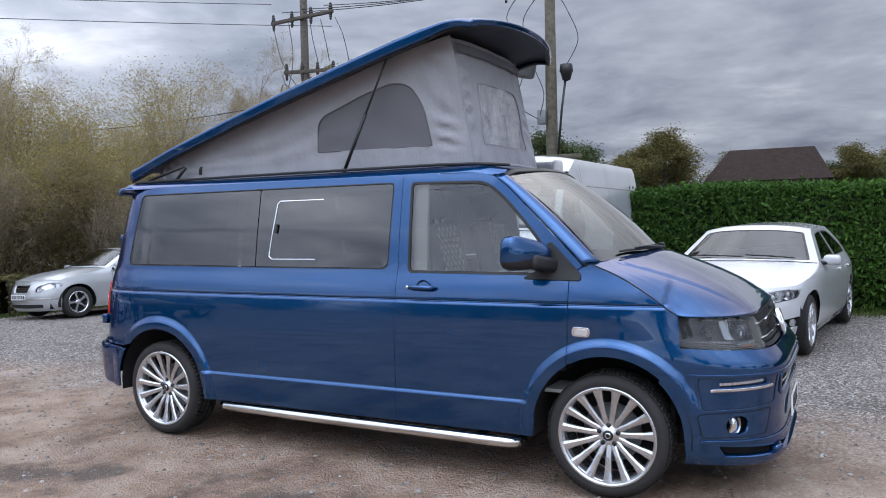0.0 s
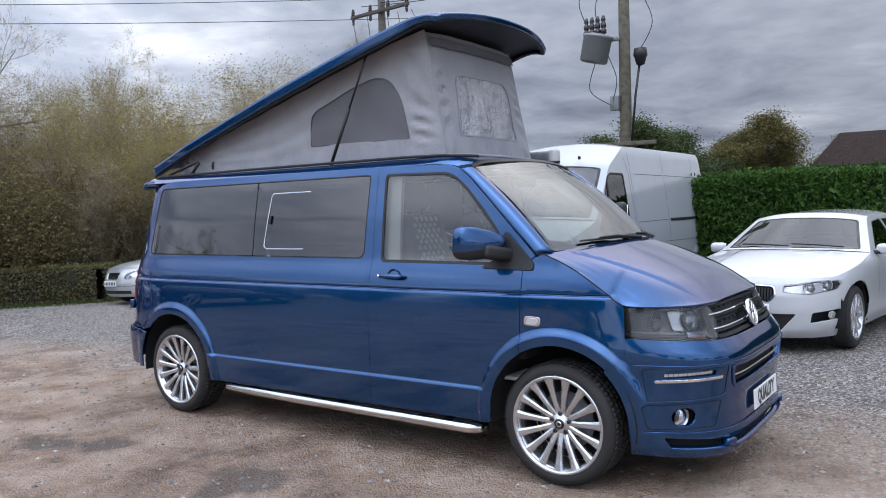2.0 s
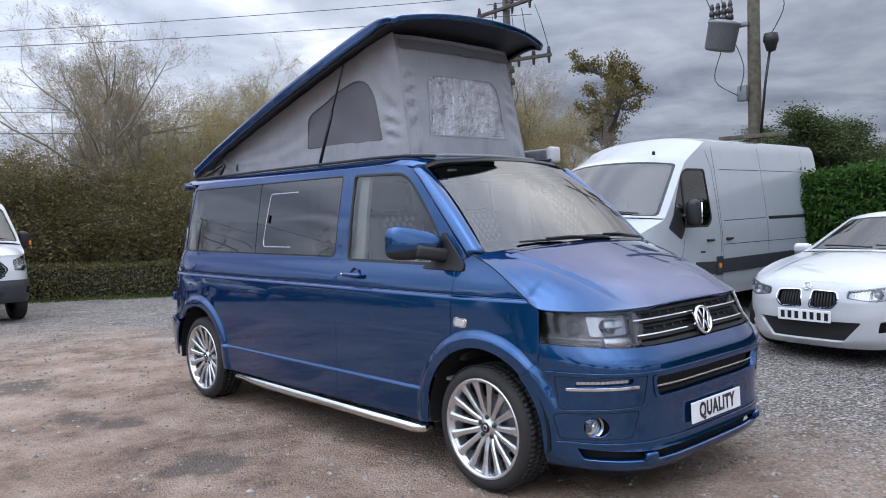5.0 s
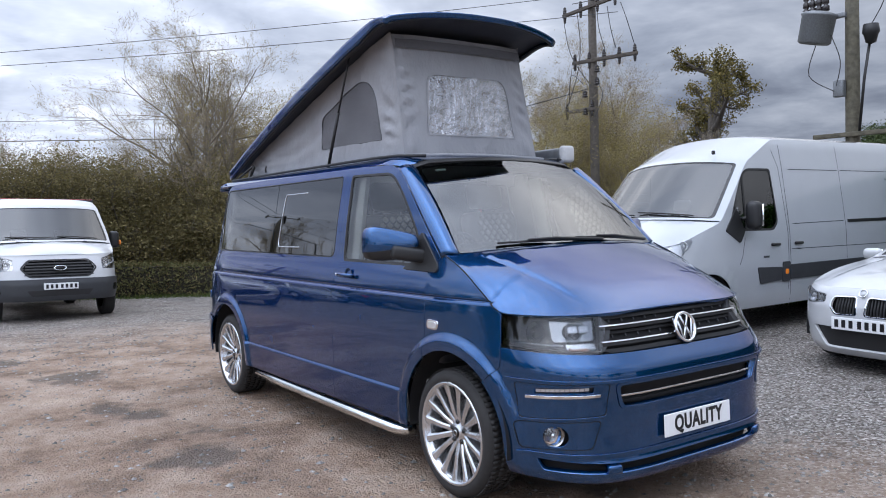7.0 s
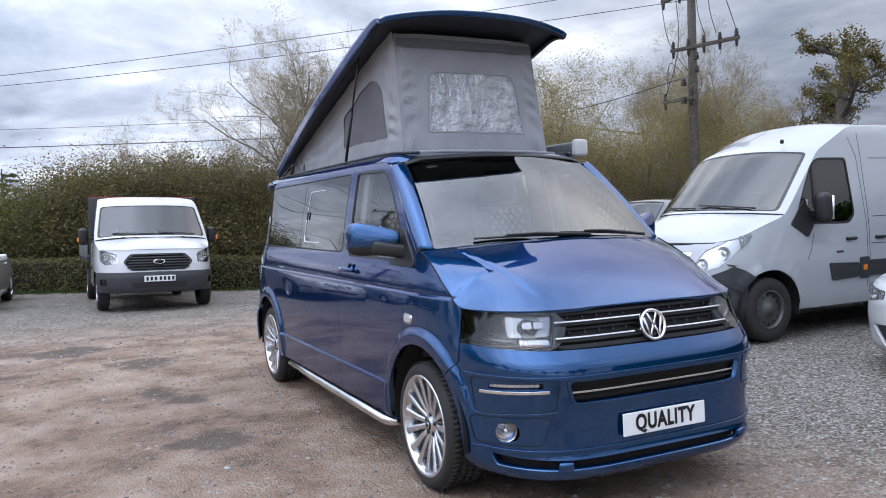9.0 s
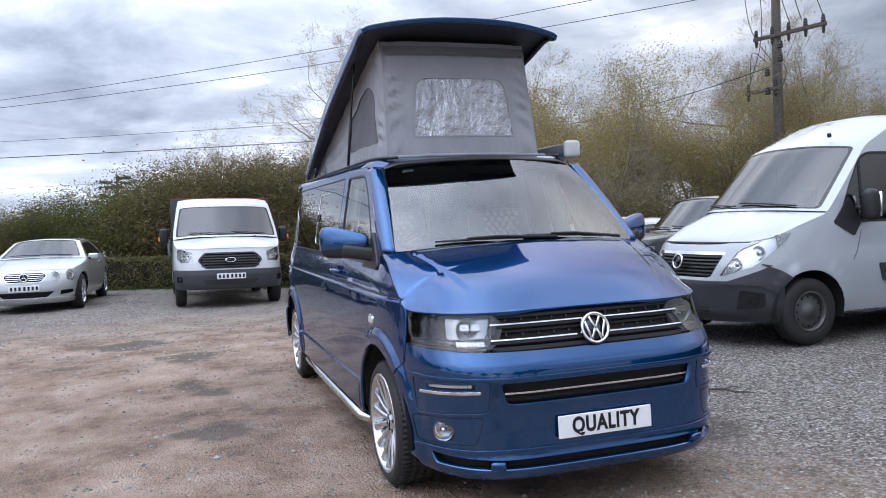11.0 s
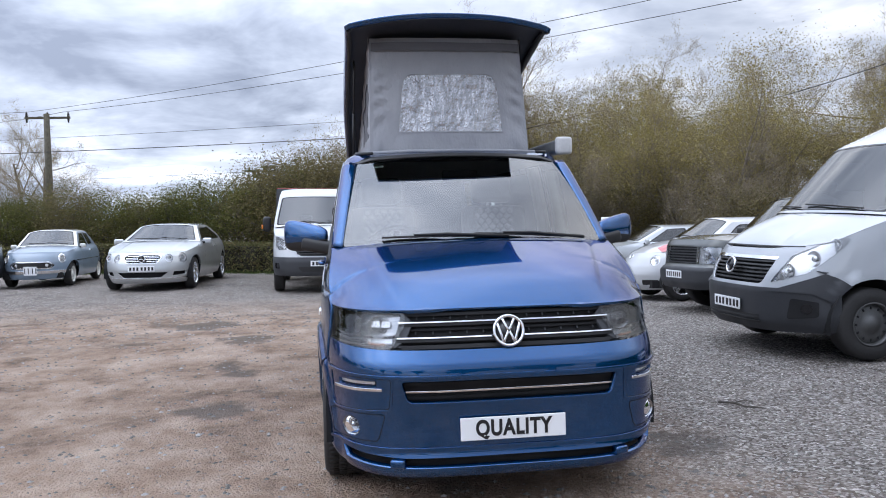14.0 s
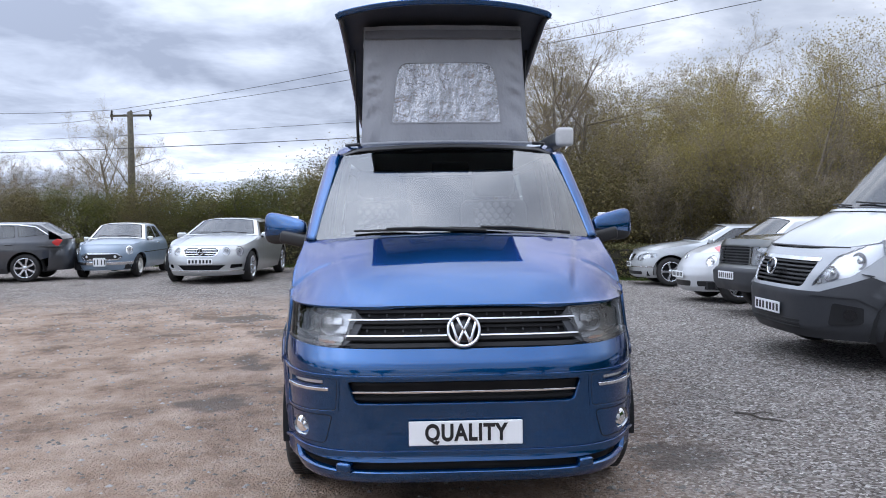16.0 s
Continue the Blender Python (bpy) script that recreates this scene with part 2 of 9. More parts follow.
FILM = material("wrinkled_clear_film", b_film)
MESH_CLOTH = plain("dark_mesh_cloth", (0.115, 0.115, 0.125), 0.85, grain=700, amount=0.5)
ROOF_UNDER = plain("dark_roof_lining", (0.045, 0.048, 0.058), 0.6)


def b_ground(nt):
    co = nt.nodes.new("ShaderNodeTexCoord").outputs["Object"]
    sep = nt.nodes.new("ShaderNodeSeparateXYZ")
    nt.links.new(co, sep.inputs[0])
    big = noise_tex(nt, 0.28, 5, 0.6)
    mid = noise_tex(nt, 1.1, 9, 0.72)
    fine = noise_tex(nt, 26.0, 5, 0.7)
    grit = node(nt, "ShaderNodeTexVoronoi", Scale=58.0)
    nt.links.new(co, grit.inputs["Vector"])
    grit2 = node(nt, "ShaderNodeTexVoronoi", Scale=95.0)
    nt.links.new(co, grit2.inputs["Vector"])
    earth = ramp(nt, mid, [(0.34, (0.130, 0.080, 0.052)), (0.47, (0.335, 0.228, 0.160)), (0.66, (0.54, 0.415, 0.325))])
    stone = ramp(nt, grit.outputs["Color"], [(0.2, (0.038, 0.035, 0.032)), (0.5, (0.185, 0.172, 0.160)), (0.75, (0.37, 0.35, 0.33)), (0.95, (0.74, 0.72, 0.69))])
    # loose grey stone lies beyond the wheel-worn earth, with a ragged edge
    edge = nt.nodes.new("ShaderNodeMath")
    edge.operation = "MULTIPLY_ADD"
    nt.links.new(big, edge.inputs[0])
    edge.inputs[1].default_value = 5.0
    nt.links.new(sep.outputs[1], edge.inputs[2])
    far = nt.nodes.new("ShaderNodeMapRange")
    nt.links.new(edge.outputs[0], far.inputs[0])
    for i, v in ((1, 2.2), (2, 4.2), (3, 0.0), (4, 1.0)):
        far.inputs[i].default_value = v
    back = nt.nodes.new("ShaderNodeMapRange")
    nt.links.new(sep.outputs[0], back.inputs[0])
    for i, v in ((1, -5.5), (2, -9.0), (3, 0.0), (4, 0.9)):
        back.inputs[i].default_value = v
    cover = nt.nodes.new("ShaderNodeMath")
    cover.operation = "MAXIMUM"
    nt.links.new(far.outputs[0], cover.inputs[0])
    nt.links.new(back.outputs[0], cover.inputs[1])
    speck = ramp(nt, fine, [(0.56, (0.04, 0.04, 0.04)), (0.70, (0.75, 0.75, 0.75))])
    # loose stone gathers in patches on the earth
    drift = ramp(nt, noise_tex(nt, 1.7, 6, 0.7), [(0.42, (0.15, 0.15, 0.15)), (0.60, (1.0, 1.0, 1.0))])
    speck = mixcol(nt, 1.0, speck, drift, "MULTIPLY")
    fac = mixcol(nt, cover.outputs[0], speck, (0.86, 0.86, 0.86))
    c = mixcol(nt, fac, earth, stone)
    damp = ramp(nt, noise_tex(nt, 0.75, 4, 0.5), [(0.60, (0.0, 0.0, 0.0)), (0.72, (0.55, 0.55, 0.55))])
    c = mixcol(nt, damp, c, (0.055, 0.047, 0.04))
    wob = node(nt, "ShaderNodeTexNoise", Scale=3.0, Detail=4.0, Roughness=0.6)
    nt.links.new(co, wob.inputs["Vector"])
    for sx, sy, rad in ((0.05, -1.78, 0.42), (-1.35, -1.72, 0.30), (-1.85, -1.95, 0.36), (-3.6, -1.9, 0.5), (1.55, 1.35, 0.40), (-0.55, -1.55, 0.22), (-5.2, -2.6, 0.6)):
        d = nt.nodes.new("ShaderNodeVectorMath")
        d.operation = "DISTANCE"
        nt.links.new(co, d.inputs[0])
        d.inputs[1].default_value = (sx, sy, 0)
        e = nt.nodes.new("ShaderNodeMath")
        e.operation = "MULTIPLY_ADD"
        nt.links.new(wob.outputs[0], e.inputs[0])
        e.inputs[1].default_value = 0.75
        nt.links.new(d.outputs["Value"], e.inputs[2])
        k = nt.nodes.new("ShaderNodeMapRange")
        nt.links.new(e.outputs[0], k.inputs[0])
        for i, v in ((1, rad + 0.16), (2, rad + 0.30), (3, 0.72), (4, 0.0)):
            k.inputs[i].default_value = v
        c = mixcol(nt, k.outputs[0], c, (0.075, 0.06, 0.05))
    h1 = nt.nodes.new("ShaderNodeMath")
    h1.operation = "MULTIPLY_ADD"
    nt.links.new(grit.outputs["Distance"], h1.inputs[0])
    h1.inputs[1].default_value = -0.9
    nt.links.new(fine, h1.inputs[2])
    h2 = nt.nodes.new("ShaderNodeMath")
    h2.operation = "MULTIPLY_ADD"
    nt.links.new(grit2.outputs["Distance"], h2.inputs[0])
    h2.inputs[1].default_value = -0.4
    nt.links.new(h1.outputs[0], h2.inputs[2])
    h3 = nt.nodes.new("ShaderNodeMath")
    h3.operation = "MULTIPLY_ADD"
    nt.links.new(noise_tex(nt, 6.5, 6, 0.72), h3.inputs[0])
    h3.inputs[1].default_value = 3.2
    nt.links.new(h2.outputs[0], h3.inputs[2])
    return pbr(nt, c, 0.88, 0.0, bump(nt, h3.outputs[0], 0.85, 0.035))


GROUND = material("compacted_earth_and_gravel", b_ground)


def leafy(name, dark, light, rough=0.6, extra=None, through=0.25):
    def build(nt):
        geo = nt.nodes.new("ShaderNodeNewGeometry")
        stops = [(0.0, dark), (1.0, light)] if not extra else [(0.0, dark), (0.7, light), (1.0, extra)]
        c = ramp(nt, geo.outputs["Random Per Island"], stops)
        c = mixcol(nt, 0.35, c, ramp(nt, noise_tex(nt, 0.5, 3), [(0.3, dark), (0.7, light)]))
        p = pbr(nt, c, rough, Specular_IOR_Level=0.12)
        t = nt.nodes.new("ShaderNodeBsdfTranslucent")
        nt.links.new(c, t.inputs[0])
        m = nt.nodes.new("ShaderNodeMixShader")
        m.inputs[0].default_value = through
        nt.links.new(p, m.inputs[1])
        nt.links.new(t.outputs[0], m.inputs[2])
        return m.outputs[0]
    return material(name, build)


LEAF_HEDGE = leafy("conifer_hedge_sprays", (0.018, 0.050, 0.011), (0.075, 0.155, 0.026))
LEAF_BEECH = leafy("brown_green_hedge_leaves", (0.090, 0.084, 0.040), (0.170, 0.170, 0.070), extra=(0.260, 0.170, 0.090))
LEAF_WILLOW = leafy("autumn_willow_leaves", (0.205, 0.175, 0.062), (0.375, 0.308, 0.108), extra=(0.430, 0.332, 0.135))
LEAF_SHRUB = leafy("thicket_leaves", (0.076, 0.067, 0.030), (0.195, 0.162, 0.068), extra=(0.255, 0.190, 0.090))
LEAF_GREEN = leafy("green_shrub_leaves", (0.042, 0.058, 0.016), (0.140, 0.145, 0.036), extra=(0.230, 0.190, 0.045))
LEAF_OAK = leafy("yellowing_oak_leaves", (0.070, 0.066, 0.025), (0.185, 0.150, 0.052), extra=(0.270, 0.190, 0.058))
LEAF_DARK = leafy("dark_tree_leaves", (0.035, 0.054, 0.024), (0.088, 0.112, 0.042))
LEAF_AUTUMN = leafy("olive_brown_tree_leaves", (0.070, 0.070, 0.028), (0.155, 0.138, 0.050), extra=(0.20, 0.15, 0.05))
LEAF_YELLOW = leafy("yellow_autumn_leaves", (0.352, 0.240, 0.048), (0.576, 0.400, 0.080))
GRASS = leafy("grass_blades", (0.042, 0.070, 0.014), (0.098, 0.133, 0.035))
BARK = plain("grey_brown_bark", (0.185, 0.155, 0.12), 0.9, grain=14, amount=0.45, relief=0.6)
TWIG = plain("pale_brown_twigs", (0.26, 0.212, 0.148), 0.9, grain=14, amount=0.3, relief=0.0)
BARK_DARK = plain("dark_bark", (0.076, 0.065, 0.054), 0.9, grain=14, amount=0.4, relief=0.6)
POLE_WOOD = plain("weathered_pole_timber", (0.095, 0.085, 0.060), 0.85, grain=9, amount=0.4, relief=0.3)
WIRE = plain("cable_black", (0.03, 0.03, 0.033), 0.6)
CERAMIC = plain("dark_ceramic", (0.022, 0.018, 0.018), 0.2)
ZINC = plain("galvanised_steel", (0.20, 0.21, 0.22), 0.5, 0.5, grain=30)
ROOF_TILE = plain("brown_barn_tiles", (0.030, 0.021, 0.018), 0.9, grain=12, amount=0.4, relief=0.5, Specular_IOR_Level=0.1)
STUCCO_WHITE = plain("pale_stucco", (0.55, 0.55, 0.55), 0.85, grain=10)

# ---- building helpers ----
from mathutils.geometry import delaunay_2d_cdt


def link(name, me, mat, parent=None, label=""):
    ob = new(name, me)
    me.materials.append(mat)
    if parent:
        ob.parent = parent
    return tagged(ob, label)


def part(name, bm, mat, parent=None, label="", smooth=True):
    me = bpy.data.meshes.new(name)
    bm.normal_update()
    bm.to_mesh(me)
    bm.free()
    if smooth:
        me.shade_smooth()
    return link(name, me, mat, parent, label)


def thing(name, m, label, category, group="", kind=""):
    ob = new(name)
    ob.matrix_world = m
    ob.empty_display_size = 0.2
    return tagged(ob, label, category, group, kind)


def from_lists(name, verts, faces, mat, parent=None, label="", smooth=False):
    me = bpy.data.meshes.new(name)
    me.from_pydata([tuple(v) for v in verts], [], faces)
    if smooth:
        me.shade_smooth()
    return link(name, me, mat, parent, label)


def box(bm, size, m=Matrix(), bevel=0.0, seg=2):
    r = bmesh.ops.create_cube(bm, size=1.0, matrix=m @ Matrix.Diagonal((*size, 1)))
    if bevel:
        edges = list({e for v in r["verts"] for e in v.link_edges})
        bmesh.ops.bevel(bm, geom=edges, offset=bevel, segments=seg, affect="EDGES", profile=0.5)


def cyl(bm, r1, r2, depth, m=Matrix(), seg=24, ends=True):
    bmesh.ops.create_cone(bm, cap_ends=ends, cap_tris=False, segments=seg, radius1=r1, radius2=r2, depth=depth, matrix=m)


def ball(bm, size, m=Matrix(), seg=16):
    bmesh.ops.create_uvsphere(bm, u_segments=seg, v_segments=max(6, seg // 2), radius=0.5, matrix=m @ Matrix.Diagonal((*size, 1)))


def lathe(bm, prof, seg=32, m=Matrix(), closed=False):
    """Turns (radius, height) points about the local z axis."""
    rings = [[bm.verts.new(m @ Vector((r * math.cos(2 * math.pi * k / seg), r * math.sin(2 * math.pi * k / seg), h))) for k in range(seg)] for r, h in prof]
    pairs = list(zip(rings, rings[1:])) + ([(rings[-1], rings[0])] if closed else [])
    for a, b in pairs:
        for k in range(seg):
            bm.faces.new((a[k], a[(k + 1) % seg], b[(k + 1) % seg], b[k]))


def tube(bm, pts, radii, seg=8, caps=True):
    pts = [Vector(p) for p in pts]
    if isinstance(radii, (int, float)):
        radii = [radii] * len(pts)
    rings = []
    side = None
    for i, p in enumerate(pts):
        d = (pts[min(i + 1, len(pts) - 1)] - pts[max(i - 1, 0)]).normalized()
        if side is None:
            side = d.cross(Vector((0, 0, 1)) if abs(d.z) < 0.9 else Vector((1, 0, 0))).normalized()
        side = (side - d * side.dot(d)).normalized()
        up = d.cross(side)
        rings.append([bm.verts.new(p + (side * math.cos(2 * math.pi * k / seg) + up * math.sin(2 * math.pi * k / seg)) * radii[i]) for k in range(seg)])
    for a, b in zip(rings, rings[1:]):
        for k in range(seg):
            bm.faces.new((a[k], a[(k + 1) % seg], b[(k + 1) % seg], b[k]))
    if caps:
        bm.faces.new(rings[0][::-1])
        bm.faces.new(rings[-1])


def curve(pts, soft=0.02):
    """A smooth function through the bends of a polyline."""
    xs = np.array([p[0] for p in pts], float)
    ys = np.array([p[1] for p in pts], float)
    g = np.linspace(xs[0] - 0.3, xs[-1] + 0.3, 900)
    v = np.interp(g, xs, ys)
    k = max(1, int(soft / (g[1] - g[0])))
    pad = np.pad(v, k, mode="edge")
    ker = np.hanning(2 * k + 3)[1:-1]
    v = np.convolve(pad, ker / ker.sum(), mode="valid")
    return lambda q: np.interp(q, g, v)


def step(lo, hi, q):
    t = np.clip((np.asarray(q, float) - lo) / (hi - lo), 0, 1)
    return t * t * (3 - 2 * t)


def rounded(pts, radius, seg=5):
    """A closed outline with its corners rounded; radius: one number or one a corner."""
    n = len(pts)
    rs = [radius] * n if isinstance(radius, (int, float)) else radius
    out = []
    for i in range(n):
        p, a, b = (Vector(pts[j][:2]) for j in (i, i - 1, (i + 1) % n))
        r = min(rs[i], (a - p).length * 0.49, (b - p).length * 0.49)
        if r < 1e-4:
            out.append(tuple(p))
            continue
        s, e = p + (a - p).normalized() * r, p + (b - p).normalized() * r
        for k in range(seg + 1):
            t = k / seg
            out.append(tuple(s * (1 - t) ** 2 + p * 2 * t * (1 - t) + e * t * t))
    return out


def dense(pts, most, closed=True):
    out = []
    n = len(pts)
    for i in range(n if closed else n - 1):
        a, b = Vector(pts[i]), Vector(pts[(i + 1) % n])
        k = max(1, math.ceil((b - a).length / most))
        out += [tuple(a + (b - a) * j / k) for j in range(k)]
    if not closed:
        out.append(tuple(pts[-1]))
    return out


def arc(cx, cz, r, a0, a1, n=20):
    return [(cx + r * math.cos(radians(a0 + (a1 - a0) * k / n)), cz + r * math.sin(radians(a0 + (a1 - a0) * k / n))) for k in range(n + 1)]


def inside(px, py, poly):
    q = np.array(poly)
    x0, y0 = q[:, 0], q[:, 1]
    x1, y1 = np.roll(x0, -1), np.roll(y0, -1)
    px, py = px[:, None], py[:, None]
    with np.errstate(divide="ignore", invalid="ignore"):
        cross = ((y0 > py) != (y1 > py)) & (px < (x1 - x0) * (py - y0) / (y1 - y0) + x0)
    return cross.sum(1) % 2 == 1


def panel(name, outline, place, mat, parent=None, holes=(), du=0.06, dv=0.06, rows=(), depth=0.014, middle=(0, 0, 0.9), label="", lift=0.0, lines=()):
    """A pressed sheet: a flat outline with holes, carried onto a curved surface by place(u, v), its edges turned inwards."""
    outline = dense(outline, max(du, dv))
    holes = [dense(h, max(du, dv)) for h in holes]
    verts, edges = [], []
    for loop in (outline, *holes):
        k = len(verts)
        verts += [tuple(p) for p in loop]
        edges += [(k + i, k + (i + 1) % len(loop)) for i in range(len(loop))]
    us, vs = [p[0] for p in outline], [p[1] for p in outline]
    u0, u1, v0, v1 = min(us), max(us), min(vs), max(vs)
    grid_v = [v0 + (v1 - v0) * i / max(1, round((v1 - v0) / dv)) for i in range(1, max(1, round((v1 - v0) / dv)))]
    rows = [r for r in rows if v0 < r < v1]
    grid_v = sorted([g for g in grid_v if all(abs(g - r) > 0.02 for r in rows)] + rows)
    nu = max(2, round((u1 - u0) / du))
    for v in grid_v:
        k = len(verts)
        verts += [(u0 - 0.01 + (u1 - u0 + 0.02) * i / nu, v) for i in range(nu + 1)]
        if v in rows:
            edges += [(k + i, k + i + 1) for i in range(nu)]
    for pl in lines:
        k = len(verts)
        verts += [tuple(p) for p in pl]
        edges += [(k + i, k + i + 1) for i in range(len(pl) - 1)]
    vv, _, ff, *_ = delaunay_2d_cdt([Vector(v) for v in verts], edges, [], 0, 1e-5)
    q = np.array([tuple(v) for v in vv])
    tri = np.array([tuple(f) for f in ff if len(f) == 3])
    c = q[tri].mean(1)
    keep = inside(c[:, 0], c[:, 1], outline)
    for h in holes:
        keep &= ~inside(c[:, 0], c[:, 1], h)
    tri = tri[keep]
    used = np.unique(tri)
    index = -np.ones(len(q), int)
    index[used] = np.arange(len(used))
    tri, q = index[tri], q[used]
    e = 0.002
    p = place(q[:, 0], q[:, 1])
    nrm = np.cross(place(q[:, 0] + e, q[:, 1]) - place(q[:, 0] - e, q[:, 1]), place(q[:, 0], q[:, 1] + e) - place(q[:, 0], q[:, 1] - e))
    nrm /= np.maximum(np.linalg.norm(nrm, axis=1, keepdims=True), 1e-12)
    if ((p - np.array(middle)) * nrm).sum() < 0:
        nrm = -nrm
    p = p + nrm * lift
    a, b, d = p[tri[:, 0]], p[tri[:, 1]], p[tri[:, 2]]
    wrong = (np.cross(b - a, d - a) * nrm[tri].mean(1)).sum(1) < 0
    tri[wrong] = tri[wrong][:, ::-1]
    count = {}
    for f in tri:
        for i in range(3):
            k = (int(f[i]), int(f[(i + 1) % 3]))
            count[k] = count.get(k, 0) + 1
    rim = [k for k in count if (k[1], k[0]) not in count]
    allv = [tuple(x) for x in p]
    alln = [tuple(x) for x in nrm]
    faces = [tuple(int(i) for i in f) for f in tri]
    if depth:
        # a narrow rounded lip, then the return, welded to the sheet all along its rim
        away = {}
        for i, j in rim:
            w = np.cross(p[j] - p[i], nrm[i])
            w /= max(np.linalg.norm(w), 1e-9)
            for k in (i, j):
                away[k] = away.get(k, 0) + w
        lip, back = {}, {}
        for k, w in away.items():
            w = w / max(np.linalg.norm(w), 1e-9)
            lip[k] = len(allv)
            allv.append(tuple(p[k] + w * 0.0012 - nrm[k] * 0.0018))
            alln.append(tuple((w + nrm[k] * 0.6) / np.linalg.norm(w + nrm[k] * 0.6)))
            back[k] = len(allv)
            allv.append(tuple(p[k] - nrm[k] * depth))
            alln.append(tuple(w))
        for i, j in rim:
            faces += [(j, i, lip[i], lip[j]), (lip[j], lip[i], back[i], back[j])]
    me = bpy.data.meshes.new(name)
    me.from_pydata(allv, [], faces)
    me.shade_smooth()
    me.normals_split_custom_set_from_vertices(alln)
    return link(name, me, mat, parent, label)


def sheet(name, place, nu, nv, mat, parent=None, u=(0, 1), v=(0, 1), label="", middle=(0, 0, 0.9), thick=0.0):
    """A curved sheet over a rectangle of u and v."""
    U, V = np.meshgrid(np.linspace(*u, nu + 1), np.linspace(*v, nv + 1))
    p = place(U.ravel(), V.ravel())
    f = [(j * (nu + 1) + i, j * (nu + 1) + i + 1, (j + 1) * (nu + 1) + i + 1, (j + 1) * (nu + 1) + i) for j in range(nv) for i in range(nu)]
    a = np.array(f)
    nrm = np.cross(p[a[:, 1]] - p[a[:, 0]], p[a[:, 3]] - p[a[:, 0]])
    if ((p[a[:, 0]] - np.array(middle)) * nrm).sum() < 0:
        f = [k[::-1] for k in f]
    ob = from_lists(name, p, f, mat, parent, label, True)
    if thick:
        mod = ob.modifiers.new("thickness", "SOLIDIFY")
        mod.thickness, mod.offset = thick, -1
    return ob


def xyz(x, y, z):
    x, y, z = np.broadcast_arrays(np.asarray(x, float), np.asarray(y, float), np.asarray(z, float))
    return np.stack([x, y, z], 1)


class Shape:
    """The skin of a vehicle that faces +x: half width by height, nose and tail by height, rounded in plan."""

    def __init__(self, width, nose, tail, x_front, x_rear, power=4.6, arches=(), flare=0.0, extra=None, soft=0.03):
        self.width, self.nose, self.tail = curve(width, soft), curve(nose, soft), curve(tail, soft)
        self.xf, self.xr, self.n, self.arches, self.flare, self.extra = x_front, x_rear, power, arches, flare, extra

    def y(self, x, z):
        x, z = np.asarray(x, float), np.asarray(z, float)
        a = np.clip((x - self.xf) / (self.nose(z) - self.xf), 0, 0.9995)
        b = np.clip((x - self.xr) / (self.tail(z) - self.xr), 0, 0.9995)
        y = self.width(z) * (1 - a ** self.n) ** (1 / self.n) * (1 - b ** self.n) ** (1 / self.n)
        if self.extra is not None:
            y = y + self.extra(x, z)
        for cx, cz, r in self.arches:
            d = np.hypot(x - cx, z - cz)
            y = y + self.flare * (1 - step(r + 0.046, r + 0.100, d)) * step(0.2, 0.3, z)
        return y

    def side(self, s):
        return lambda x, z: xyz(x, s * self.y(x, z), z)

    def front(self, scale=1.5, push=0.0):
        """Round the nose: u is an angle about the axis x = xf, in units of 1 / scale radians; 0 is the middle."""
        def place(u, z):
            ph = np.asarray(u, float) / scale
            a, b = self.nose(z) - self.xf + push, self.width(z) + push
            r = 1 / ((np.abs(np.cos(ph)) / a) ** self.n + (np.abs(np.sin(ph)) / b) ** self.n) ** (1 / self.n)
            x, y = self.xf + r * np.cos(ph), r * np.sin(ph)
            for cx, cz, ra in self.arches[:1]:
                d = np.hypot(x - cx, z - cz)
                y = y + np.sign(y) * self.flare * (1 - step(ra + 0.046, ra + 0.100, d)) * step(0.2, 0.3, z)
            return xyz(x, y, z)
        return place

    def rear(self, scale=1.5):
        def place(u, z):
            ph = np.asarray(u, float) / scale
            a, b = self.xr - self.tail(z), self.width(z)
            r = 1 / ((np.abs(np.cos(ph)) / a) ** self.n + (np.abs(np.sin(ph)) / b) ** self.n) ** (1 / self.n)
            return xyz(self.xr - r * np.cos(ph), r * np.sin(ph), z)
        return place

    def u_of(self, x, z, scale=1.5):
        return float(np.arctan2(self.y(x, z), x - self.xf)) * scale


